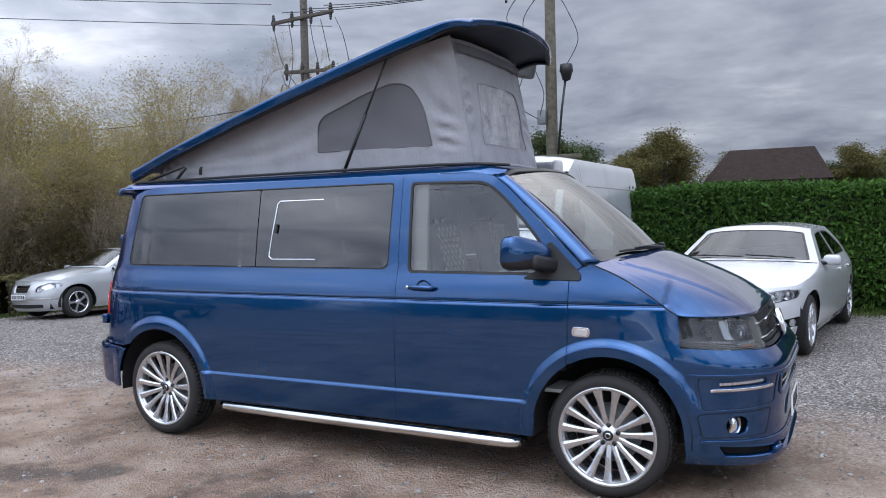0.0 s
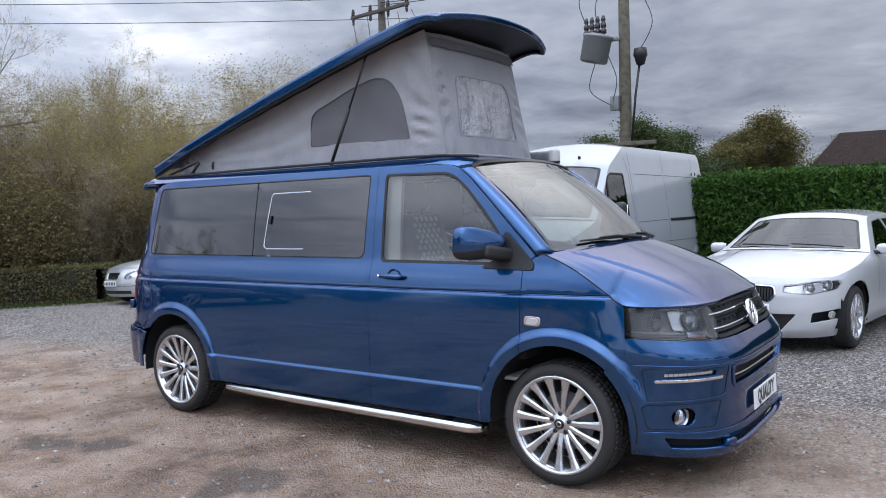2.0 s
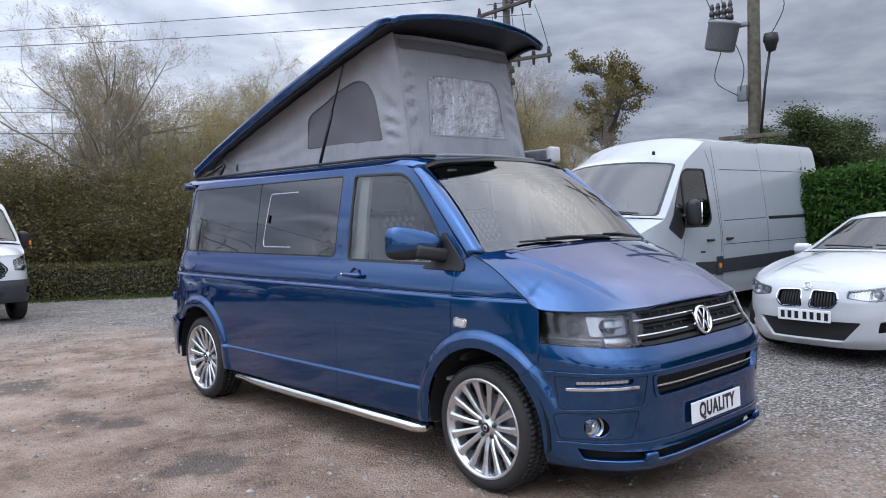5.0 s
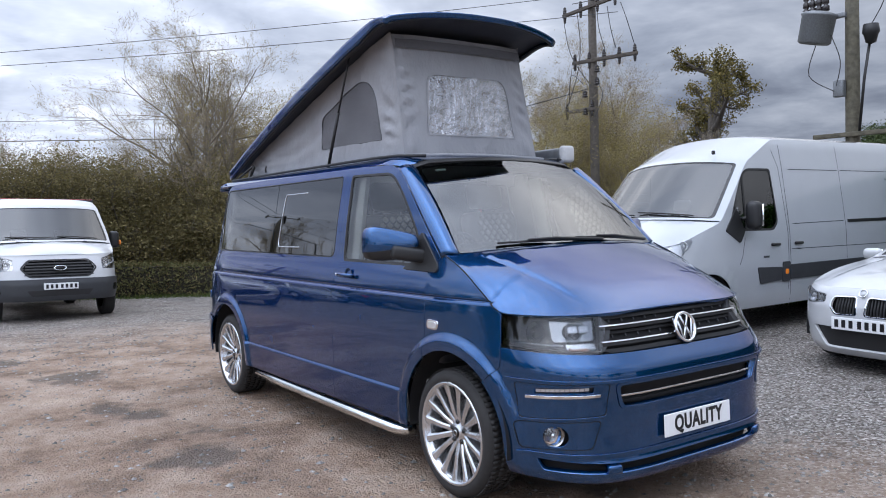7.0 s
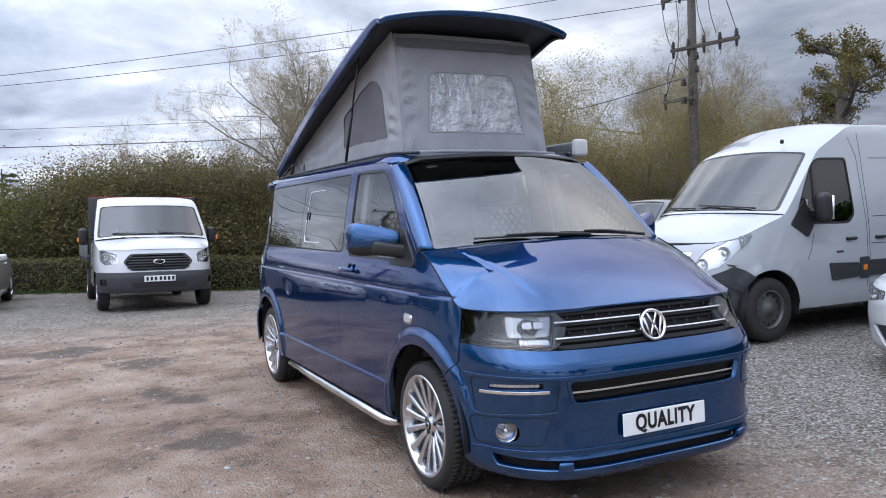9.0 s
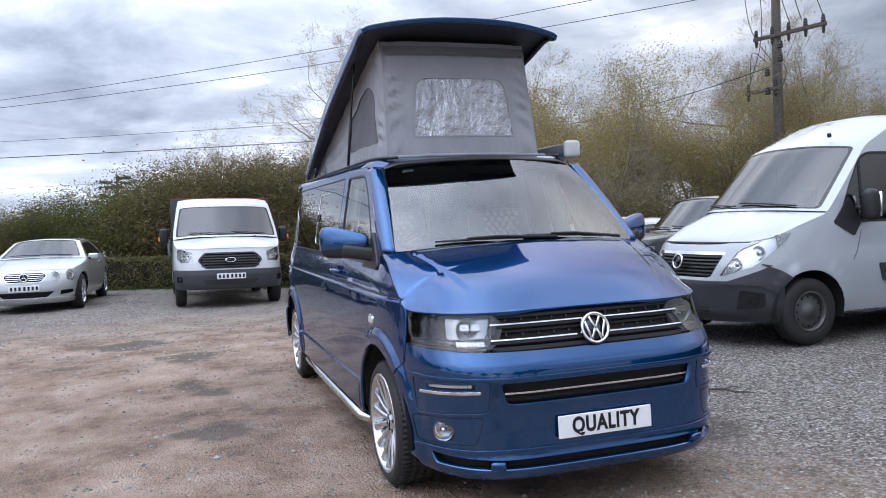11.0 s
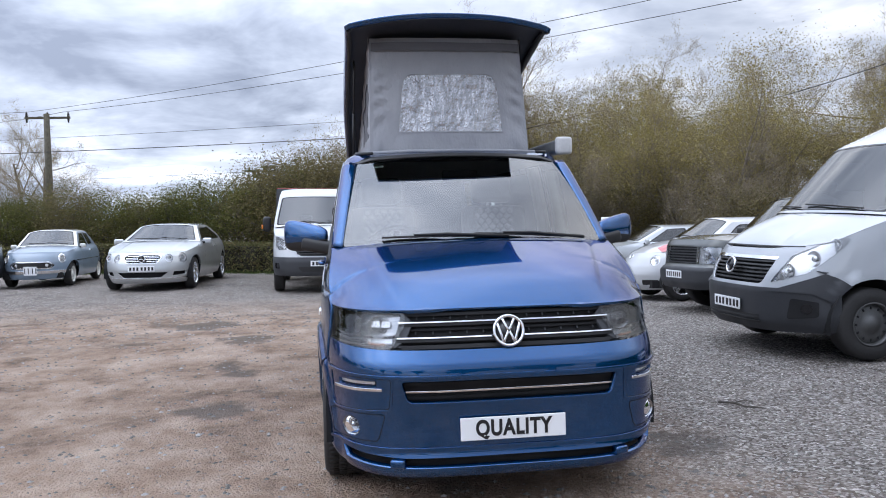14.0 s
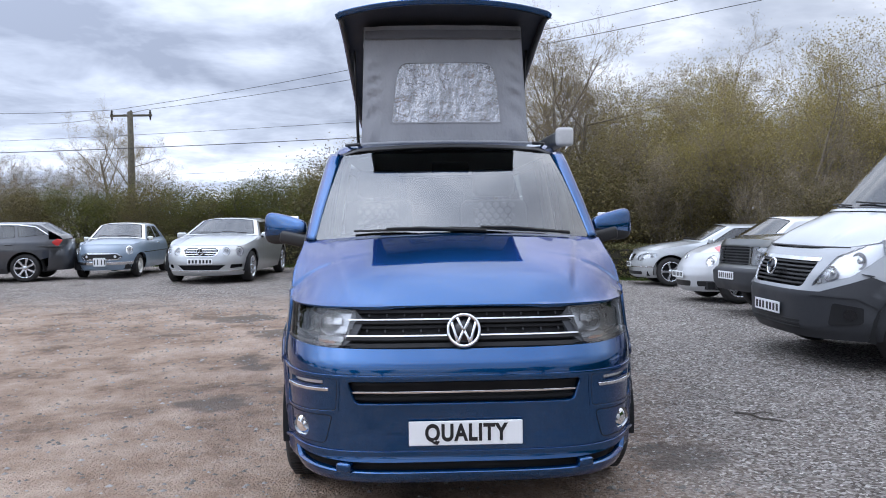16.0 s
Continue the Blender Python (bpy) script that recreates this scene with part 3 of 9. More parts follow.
def bonnet_field(S, e0, e1, m0, m1, lift_edge=0.022, lift_mid=0.040, crease=0.0, crease_at=(0.51, 0.51)):
    """The height of a bonnet over the ground plan. e0, e1: its side edge at the nose and at the windscreen (x, z); m0, m1: its middle line."""
    def ze_raw(x):
        t = np.clip((e0[0] - x) / (e0[0] - e1[0]), 0, 1.1)
        z = e0[1] + (e1[1] - e0[1]) * t + lift_edge * np.sin(np.pi * np.clip(t, 0, 1))
        f = np.clip((x - e0[0]) / (m0[0] - e0[0]), 0, 1)
        return np.where(x > e0[0], e0[1] + (m0[1] - e0[1]) * f, z)

    def ze(x):
        # the corner over the lamp is rounded off
        x = np.asarray(x, float)
        return sum(ze_raw(x + 0.05 * k) * w for k, w in ((-1.0, 0.1), (-0.5, 0.2), (0.0, 0.4), (0.5, 0.2), (1.0, 0.1)))

    def half(x):
        return np.maximum(S.y(x, ze(x)) - 0.004, 0.02)

    # lofted from the rounded leading edge back to the curve along the windscreen's foot
    lead = np.linspace(e0[0], m0[0] - 0.002, 160)
    lead_half = half(lead)
    w_lead, w_foot = float(half(np.array([e0[0]]))[0]), float(half(np.array([e1[0]]))[0])

    def loft(x, ay):
        """The sheet, softened across so that no kink runs back from the lamp's corner."""
        parts = [(loft_raw(x, np.abs(ay + d)), w) for d, w in ((-0.10, 0.1), (-0.05, 0.2), (0.0, 0.4), (0.05, 0.2), (0.10, 0.1))]
        return sum(p[0] * w for p, w in parts), sum(p[1] * w for p, w in parts)

    def loft_raw(x, ay):
        q = np.clip(ay / half(x), 0, 1) ** 3
        xf = np.interp(-ay, -lead_half, lead)
        zf = m0[1] + (e0[1] - m0[1]) * np.clip(ay / w_lead, 0, 1) ** 2
        k = np.clip(ay / w_foot, 0, 1.06) ** 2
        xr, zr = m1[0] + (e1[0] - m1[0]) * k, m1[1] + (e1[1] - m1[1]) * k
        t = np.clip((xf - x) / (xf - xr), -0.03, 1.08)
        return zf + (zr - zf) * t + lift_mid * np.sin(np.pi * np.clip(t, 0, 1) ** 0.72) * (1 - q) + lift_edge * np.sin(np.pi * np.clip(t, 0, 1)) * q, t

    def place(x, y):
        x, y = np.asarray(x, float), np.asarray(y, float)
        ay, h = np.abs(y), half(x)
        z, t = loft(x, np.minimum(ay, h * 1.02))
        z_edge, _ = loft(x, h)
        z = z + (ze(x) - z_edge) * np.clip(ay / h, 0, 1.02) ** 5
        line = crease_at[0] + (crease_at[1] - crease_at[0]) * np.clip(t, 0, 1)
        z = z + crease * ((1 - step(line - 0.020, line + 0.020, ay)) * step(0.02, 0.3, t) * (1 - step(0.9, 1.0, t)))
        return xyz(x, y, z)
    return place, ze, half


def bonnet_outline(S, half, e0, e1, m0, m1, sag):
    """Side edges, rounded nose and the curve along the windscreen's foot."""
    xs = e0[0] + (m0[0] - 0.003 - e0[0]) * np.sin(np.linspace(0, np.pi / 2, 200))
    pos = [(float(x), float(half(np.array([x]))[0])) for x in xs]
    side = [(float(x), float(half(np.array([x]))[0])) for x in np.linspace(0, 1, 36)[:-1] ** 0.6 * (e0[0] - e1[0]) + e1[0]]
    # even steps along the rounded nose
    arr = np.array(pos)
    run = np.concatenate([[0], np.cumsum(np.hypot(np.diff(arr[:, 0]), np.diff(arr[:, 1])))])
    at = np.linspace(0, run[-1], max(8, int(run[-1] / 0.025)))
    pos = [(float(a), float(b)) for a, b in zip(np.interp(at, run, arr[:, 0]), np.interp(at, run, arr[:, 1]))]
    up = side + pos
    w = side[0][1]
    foot = [(m1[0] + (e1[0] - m1[0]) * (t * t), w * t) for t in np.linspace(-1, 1, 21)]
    return up + [(x, -y) for x, y in reversed(up)] + foot[1:-1]

# ---- ground ----
def ground_z(x, y):
    x, y = np.asarray(x, float), np.asarray(y, float)
    # the yard falls gently towards the low hedge, more so on the +y side
    return -0.0165 * np.clip(-x - 2.0, 0, 16) * np.clip(1 + 0.13 * y, 0.45, 2.0)


def lumps(x, y):
    return 0.010 * np.sin(1.9 * x + 0.7 * y) * np.sin(1.3 * y - 0.5 * x) + 0.006 * np.sin(5.1 * x - 2.2 * y) * np.sin(4.3 * y + 1.0)


def make_ground():
    fine = np.arange(-18, 12.01, 0.10)
    axis_x = np.concatenate([[-900, -400, -200, -100, -60, -40, -28, -22], fine, [14, 18, 26, 40, 80, 200, 500, 900]])
    fine_y = np.arange(-12, 10.01, 0.10)
    axis_y = np.concatenate([[-900, -400, -200, -100, -60, -30, -20, -15], fine_y, [12, 16, 22, 30, 45, 80, 200, 500, 900]])
    X, Y = np.meshgrid(axis_x, axis_y)
    keep = (np.abs(X) < 20) & (np.abs(Y) < 14)
    rng = np.random.RandomState(3)
    Z = ground_z(X, Y) + keep * (lumps(X, Y) + rng.uniform(-0.007, 0.007, X.shape) - 0.009)
    v = np.stack([X.ravel(), Y.ravel(), Z.ravel()], 1)
    n = len(axis_x)
    f = [(j * n + i, j * n + i + 1, (j + 1) * n + i + 1, (j + 1) * n + i) for j in range(len(axis_y) - 1) for i in range(n - 1)]
    ob = from_lists("ground", v, f, GROUND, smooth=True)
    return tagged(ob, "compacted brown earth and loose grey gravel car park", "ground", kind="structure")


ground = make_ground()


def stones():
    rng = np.random.RandomState(8)
    verts, faces = [], []
    base = np.array([(1, 0, 0), (0.3, 0.9, 0), (-0.8, 0.5, 0), (-0.7, -0.6, 0), (0.4, -0.9, 0), (0.1, 0.05, 0.8)])
    tri = [(0, 1, 5), (1, 2, 5), (2, 3, 5), (3, 4, 5), (4, 0, 5)]
    def scatter(n, x0, x1, y0, y1, lo, hi):
        for _ in range(n):
            x, y = rng.uniform(x0, x1), rng.uniform(y0, y1)
            s = lo + (hi - lo) * rng.rand() ** 3
            a = rng.uniform(0, 6.28)
            c, d = math.cos(a) * s, math.sin(a) * s
            q = base * rng.uniform(0.7, 1.2, (6, 3))
            k = len(verts)
            z = float(ground_z(x, y) + lumps(x, y)) - 0.010
            verts.extend((x + p[0] * c - p[1] * d * 0.8, y + p[0] * d + p[1] * c * 0.8, z + p[2] * s * 0.62) for p in q)
            faces.extend(tuple(i + k for i in t) for t in tri)
    scatter(20000, -7, 7.0, -6, 1.5, 0.005, 0.026)
    scatter(800, -7, 7.0, -6, 1.2, 0.012, 0.034)
    scatter(52000, -4, 7.0, 0.8, 7.8, 0.005, 0.021)
    scatter(9000, -14, -4, -8, 5, 0.010, 0.036)
    ob = from_lists("gravel", verts, faces, STONE)
    return tagged(ob, "loose grey and pale gravel stones on the ground", "gravel", kind="stuff")


def b_stone(nt):
    geo = nt.nodes.new("ShaderNodeNewGeometry")
    c = ramp(nt, geo.outputs["Random Per Island"], [(0.0, (0.070, 0.062, 0.054)), (0.5, (0.175, 0.161, 0.147)), (0.85, (0.33, 0.31, 0.292)), (1.0, (0.50, 0.48, 0.45))])
    n = noise_tex(nt, 60.0, 3)
    c = mixcol(nt, 0.25, c, ramp(nt, n, [(0.3, (0.08, 0.075, 0.07)), (0.7, (0.34, 0.33, 0.32))]))
    return pbr(nt, c, 0.8)


STONE = material("gravel_stone", b_stone)
stones()

# ---- the blue camper van ----
def van_extra(x, z):
    ledge = 0.011 * (1 - step(0.492, 0.512, z)) * step(-1.30, -1.24, x) * (1 - step(1.20, 1.25, x))
    groove = -0.010 * np.exp(-((z - 1.066) / 0.0065) ** 2) + 0.008 * (1 - step(1.058, 1.072, z))
    return ledge + groove


VW_F, VW_R, VW_ARCH = (1.70, 0.360, 0.432), (-1.70, 0.360, 0.432), 0.432
VAN = Shape(
    width=[(0.2, 0.865), (0.27, 0.895), (0.34, 0.905), (0.5, 0.915), (0.8, 0.921), (1.0, 0.914), (1.06, 0.908), (1.15, 0.892), (1.25, 0.860), (1.5, 0.824), (1.8, 0.768), (1.88, 0.74)],
    nose=[(0.2, 2.54), (0.235, 2.575), (0.28, 2.585), (0.33, 2.565), (0.45, 2.56), (0.62, 2.57), (0.70, 2.585), (0.76, 2.575), (0.82, 2.53), (0.88, 2.485), (1.0, 2.43), (1.1, 2.43)],
    tail=[(0.2, -2.60), (0.62, -2.64), (0.68, -2.55), (1.1, -2.52), (1.8, -2.36), (1.9, -2.30)],
    x_front=1.0, x_rear=-1.5, power=4.6, arches=(VW_F, VW_R), flare=0.022, extra=van_extra, soft=0.02)
ROWS = (0.485, 0.495, 0.505, 0.515, 1.045, 1.056, 1.063, 1.070, 1.080)
van = thing("camper_van", Matrix(), "metallic blue long camper van with raised pop-top roof, parked on gravel", "camper van")


HOOD = ((2.065, 1.018), (1.60, 1.292), (2.427, 1.012), (1.775, 1.335))
hood_place, hood_edge, hood_half = bonnet_field(VAN, *HOOD, 0.030, 0.034, 0.009, (0.52, 0.70))
panel("bonnet", bonnet_outline(VAN, hood_half, *HOOD, 0.16), hood_place, BLUE, van, (), 0.025, 0.025, depth=0.02, middle=(1.9, 0, 0.6),
      lines=[[(2.40 - 0.03 * k, sg * (0.52 + 0.0083 * k + o)) for k in range(22)] for sg in (-1, 1) for o in (-0.02, -0.01, 0.0, 0.01, 0.02)])


def edge_at(s):
    x = HOOD[0][0] + (HOOD[1][0] - HOOD[0][0]) * s
    return x, float(hood_edge(np.array([x]))[0])


# side sheets, both sides alike
DOOR_X0, DOOR_X1 = 0.352, 1.478
PILLAR = [(1.553, 1.284), (1.299, 1.536), (1.079, 1.748), (0.988, 1.815)]       # outer edge along the windscreen post
win_door = rounded([(0.415, 1.797), (0.425, 1.235), (1.43, 1.228), (1.27, 1.465), (1.05, 1.697), (0.93, 1.785)], [0.035, 0.035, 0.02, 0.2, 0.2, 0.12], 6)
win_band = rounded([(0.285, 1.800), (0.275, 1.252), (-2.095, 1.262), (-2.01, 1.797)], [0.03, 0.06, 0.06, 0.05], 6)
FLARES = [arc(cx, cz, r + d, 0, 180, 40) for cx, cz, r in (VW_F, VW_R) for d in (0.02, 0.046, 0.057, 0.068, 0.078, 0.089, 0.10)]
for s in (-1, 1):
    place = VAN.side(s)
    front_arch = lambda a0, a1: arc(VW_F[0], VW_F[1], VW_ARCH, a0, a1, 24)
    ang_door = math.degrees(math.acos((DOOR_X1 - VW_F[0]) / VW_ARCH))
    # front door
    door_out = [(DOOR_X0, 0.305), (1.262, 0.305), (1.275, 0.40)] + front_arch(172, ang_door + 0.6)[0:] + [(DOOR_X1 - 0.003, 1.225), (1.548, 1.281), (1.295, 1.532), (1.075, 1.744), (0.985, 1.812), (0.90, 1.838), (DOOR_X0, 1.848)]
    door = panel("front_door", door_out, place, BLUE, van, [win_door], 0.055, 0.05, ROWS, lines=FLARES)
    panel("window_seal", rounded([(0.412, 1.800), (0.422, 1.231), (1.435, 1.224), (1.274, 1.468), (1.053, 1.700), (0.932, 1.789)], [0.035, 0.035, 0.02, 0.2, 0.2, 0.12], 6), place, BLACK_PLASTIC, door,
          [rounded([(0.425, 1.787), (0.435, 1.247), (1.404, 1.239), (1.258, 1.460), (1.043, 1.688), (0.926, 1.775)], [0.03, 0.03, 0.02, 0.2, 0.2, 0.12], 6)], 0.06, 0.06, depth=0.02, lift=0.0015)
    panel("door_window", rounded([(0.43, 1.785), (0.44, 1.248), (1.40, 1.240), (1.252, 1.458), (1.04, 1.685), (0.925, 1.770)], [0.03, 0.03, 0.02, 0.2, 0.2, 0.12], 6), place, SIDE_GLASS, door, (), 0.08, 0.08, depth=0.0, lift=-0.006)
    # black mirror foot
    panel("mirror_foot", rounded([(1.20, 1.205), (1.545, 1.198), (1.545, 1.235), (1.36, 1.42), (1.335, 1.395), (1.31, 1.265)], [0.02, 0.03, 0.03, 0.02, 0.04, 0.03], 4), place, BLACK_PLASTIC, door, (), 0.05, 0.05, depth=0.02, lift=0.012)
    # wing, from the door to the lamp
    arch_w = front_arch(ang_door - 0.6, 47)
    hood_line = [edge_at((k / 30) ** 1.6) for k in range(0, 31)]
    wing_out = [(DOOR_X1 + 0.003, arch_w[0][1] + 0.004)] + arch_w[1:] + [(2.083, 0.752), (2.083, 0.855), (2.072, 1.010)] + [(p[0] - 0.006, p[1] - 0.002) for p in hood_line[0:]] + [(1.575, 1.277), (1.552, 1.272), (DOOR_X1 + 0.003, 1.222)]
    panel("front_wing", wing_out, place, BLUE, van, (), 0.045, 0.045, ROWS, lines=FLARES)
    hl_pts = hood_line + [(1.565, 1.284)]
    for a, b in zip(hl_pts, hl_pts[1:]):
        sheet("shut_line", lambda u, v, a=a, b=b, s=s: VAN.side(s)(a[0] + (b[0] - a[0]) * u + 0.0 * v, a[1] + (b[1] - a[1]) * u - 0.004 + 0.007 * v) + np.array((0, s * 0.003, 0)), 2, 1, UNDER, van)
    # long rear side sheet with the window band
    side_out = [(DOOR_X0 - 0.005, 0.305), (DOOR_X0 - 0.005, 1.848), (-2.12, 1.852), (-2.20, 1.83), (-2.30, 1.50), (-2.40, 1.10), (-2.42, 0.66), (-2.115, 0.645)] + arc(VW_R[0], VW_R[1], VW_ARCH, 135, 8, 30)[0:] + [(-1.262, 0.40), (-1.25, 0.305)]
    panel("side_sheet", side_out, place, BLUE, van, [win_band], 0.06, 0.05, ROWS, lines=FLARES)
    panel("rear_bumper_side", rounded([(-2.115, 0.635), (-2.44, 0.645), (-2.52, 0.62), (-2.50, 0.36), (-2.13, 0.33), (-2.128, 0.40)] + arc(VW_R[0], VW_R[1], VW_ARCH, 176, 142, 8), 0.01), place, BLUE, van, (), 0.05, 0.05, lift=0.016)
    # dark glass band in two panes, with a sliding light let in
    pane = panel("rear_side_window", rounded([(-0.817, 1.792), (-0.817, 1.262), (-2.085, 1.270), (-2.002, 1.789)], [0.01, 0.01, 0.055, 0.045], 6), place, PRIVACY, van, (), 0.08, 0.08, depth=0.0, lift=-0.002, label="dark tinted fixed rear side window")
    pane2 = panel("middle_side_window", rounded([(0.278, 1.793), (0.268, 1.259), (-0.809, 1.262), (-0.809, 1.792)], [0.025, 0.055, 0.01, 0.01], 6), place, PRIVACY, van, (), 0.08, 0.08, depth=0.0, lift=-0.002, label="dark tinted side window with sliding light")
    panel("window_seal", rounded([(0.288, 1.803), (0.278, 1.249), (-2.098, 1.259), (-2.013, 1.800)], [0.03, 0.06, 0.06, 0.05], 6), place, BLACK_PLASTIC, van,
          [rounded([(0.281, 1.797), (0.271, 1.256), (-0.811, 1.2575), (-0.815, 1.2575), (-2.091, 1.266), (-2.006, 1.794)], [0.025, 0.055, 0, 0, 0.055, 0.045], 6)], 0.08, 0.08, depth=0.02, lift=0.001)
    panel("slider_trim", [(-0.30, 1.309), (-0.30, 1.313), (-0.668, 1.313), (-0.693, 1.333), (-0.648, 1.690), (-0.628, 1.708), (-0.26, 1.710), (-0.26, 1.714), (-0.632, 1.713), (-0.653, 1.692), (-0.698, 1.331), (-0.67, 1.309)], place, CHROME, pane2, (), 0.05, 0.05, depth=0.003, lift=0.003)
    panel("slider_pull", rounded([(-0.635, 1.49), (-0.65, 1.49), (-0.645, 1.55), (-0.63, 1.55)], 0.004), place, BLACK_PLASTIC, pane2, (), 0.03, 0.03, depth=0.01, lift=0.012)
    # sill closing strip and dark inner skin
    sheet("sill", lambda u, v, s=s: xyz(-1.25 + 2.5 * u, s * (VAN.y(-1.25 + 2.5 * u, 0.305) - 0.006 - 0.10 * v), 0.312 - 0.03 * v), 20, 2, BLUE, van)
    # windscreen post between door and glass
    post = np.array(PILLAR[::-1])

    def post_place(u, v, s=s):
        x = np.interp(u, [0, 0.12, 0.5, 1], post[:, 0])
        z = np.interp(u, [0, 0.12, 0.5, 1], post[:, 1])
        oy = VAN.y(x, z)
        gx, gy, gz = 1.035 + (1.632 - 1.035) * u, 0.667 + (0.783 - 0.667) * u, 1.822 + (1.300 - 1.822) * u + 0.028 * np.sin(np.pi * u)
        b = np.sin(np.pi * v) * 0.014
        return xyz(x + (gx - x) * v + b, s * (oy + (gy - oy) * v + b), z + (gz - z) * v + b)
    sheet("windscreen_post", post_place, 24, 8, BLUE, van, thick=0.02)
    # door handle, indicator, hinges
    dh = thing("door_handle", Matrix(), "", "")
    dh.parent = door
    hy = float(VAN.y(0.52, 1.14))
    bm = bmesh.new()
    lathe(bm, [(0.0, -0.02), (0.035, -0.017), (0.047, -0.002), (0.050, 0.0015)], 24, Matrix.Translation((0.55, s * hy, 1.14)) @ Matrix.Rotation(radians(90) * -s, 4, "X") @ pose(0, 0, 0.003, 0, 0, 0))
    part("handle_cup", bm, BLUE, dh)
    bm = bmesh.new()
    tube(bm, [(0.445, s * (hy + 0.012), 1.147), (0.46, s * (hy + 0.032), 1.147), (0.52, s * (hy + 0.04), 1.146), (0.60, s * (hy + 0.036), 1.144), (0.635, s * (hy + 0.016), 1.144)], [0.012, 0.015, 0.016, 0.015, 0.011], 10)
    part("grip", bm, BLUE, dh)
    bm = bmesh.new()
    cyl(bm, 0.009, 0.009, 0.004, Matrix.Translation((0.462, s * (hy + 0.05), 1.148)) @ Matrix.Rotation(radians(90), 4, "X"), 16)
    part("lock", bm, CHROME, dh)
    ind = panel("side_indicator", rounded([(1.505, 0.895), (1.605, 0.89), (1.61, 0.94), (1.51, 0.945)], 0.022, 6), place, CHROME, van, (), 0.03, 0.03, depth=0.01, lift=0.006, label="oval chrome-edged side indicator")
    panel("indicator_lens", rounded([(1.522, 0.902), (1.592, 0.899), (1.596, 0.932), (1.526, 0.936)], 0.016, 6), place, LENS_WHITE, ind, (), 0.03, 0.03, depth=0.004, lift=0.010)
    for hz in (1.455, 0.83):
        bm = bmesh.new()
        box(bm, (0.05, 0.035, 0.075), Matrix.Translation((-2.375 - 0.03 * (1.455 - hz), s * (float(VAN.y(-2.375, hz)) + 0.012), hz)), 0.008)
        part("rear_door_hinge", bm, BLUE, van)
    # tail lamp
    tl = panel("tail_lamp", rounded([(-2.375, 0.86), (-2.455, 0.86), (-2.45, 1.12), (-2.37, 1.12)], 0.015), place, LENS_RED, van, (), 0.03, 0.04, depth=0.01, lift=0.008)
    panel("reversing_lens", [(-2.376, 0.95), (-2.458, 0.95), (-2.457, 1.01), (-2.374, 1.01)], place, LENS_WHITE, tl, (), 0.03, 0.03, depth=0.004, lift=0.012)
    # side bar under the sill
    bm = bmesh.new()
    tube(bm, [(-1.15, s * 0.80, 0.265), (-1.135, s * 0.86, 0.262), (-1.09, s * 0.892, 0.260), (-0.5, s * 0.898, 0.254), (0.4, s * 0.898, 0.248), (1.10, s * 0.892, 0.242), (1.14, s * 0.86, 0.241), (1.155, s * 0.80, 0.241)], 0.033, 16)
    bar = part("side_bar", bm, STEEL, van, "polished steel side bar")
    for x in (-0.9, 0.0, 0.9):
        bm = bmesh.new()
        box(bm, (0.05, 0.22, 0.012), Matrix.Translation((x, s * 0.78, 0.262)))
        part("side_bar_bracket", bm, BLACK_PLASTIC, van)

# rear of the body, tailgate and its small spoiler
panel("tailgate", [(-1.0, 0.66), (1.0, 0.66), (1.0, 1.84), (-1.0, 1.84)], VAN.rear(), BLUE, van, (), 0.08, 0.08)
panel("rear_window", rounded([(-0.78, 1.28), (0.78, 1.28), (0.72, 1.76), (-0.72, 1.76)], 0.06), VAN.rear(), PRIVACY, van, (), 0.08, 0.08, lift=0.006, depth=0.006)
panel("rear_bumper", [(-1.12, 0.34), (1.12, 0.34), (1.12, 0.645), (-1.12, 0.645)], VAN.rear(), BLUE, van, (), 0.08, 0.06, lift=0.014)
sheet("tailgate_spoiler", lambda u, v: xyz(-2.16 - 0.15 * v - 0.05 * np.cos(np.pi * (u - 0.5)), (u - 0.5) * 2 * (0.74 + 0.0 * v), 1.875 - 0.02 * v - 0.07 * np.clip(v - 0.8, 0, 1) * 5 * 0.5), 24, 8, BLUE, van, thick=0.03)

# fixed roof: rounded gutters, flat top; black rail round the raised roof
def roof_place(u, v):
    x = -2.22 + (1.00 + 2.22) * u
    w = np.interp(np.abs(v), [0, 0.80, 0.86, 0.92, 0.97, 1.0], [0, 0.62, 0.67, 0.705, 0.735, 0.748])
    d = np.interp(np.abs(v), [0, 0.80, 0.86, 0.92, 0.97, 1.0], [1.905, 1.900, 1.897, 1.886, 1.865, 1.846])
    front = np.clip((u - 0.93) / 0.07, 0, 1)
    narrow = 1 - 0.10 * front ** 2
    return xyz(x + 0.06 * (1 - np.abs(v) ** 2) * u, np.sign(v) * w * narrow, d - 0.035 * front ** 2)


sheet("roof_gutter_panel", roof_place, 40, 40, BLUE, van, (0, 1), (-1, 1))
bm = bmesh.new()
for s in (-1, 1):
    tube(bm, [(-2.18, s * 0.66, 1.905), (-1.0, s * 0.668, 1.91), (0.55, s * 0.668, 1.908), (0.82, s * 0.662, 1.902), (0.95, s * 0.63, 1.893), (1.00, s * 0.56, 1.890)], 0.010, 8)
part("roof_rail_seal", bm, BLACK_PLASTIC, van)
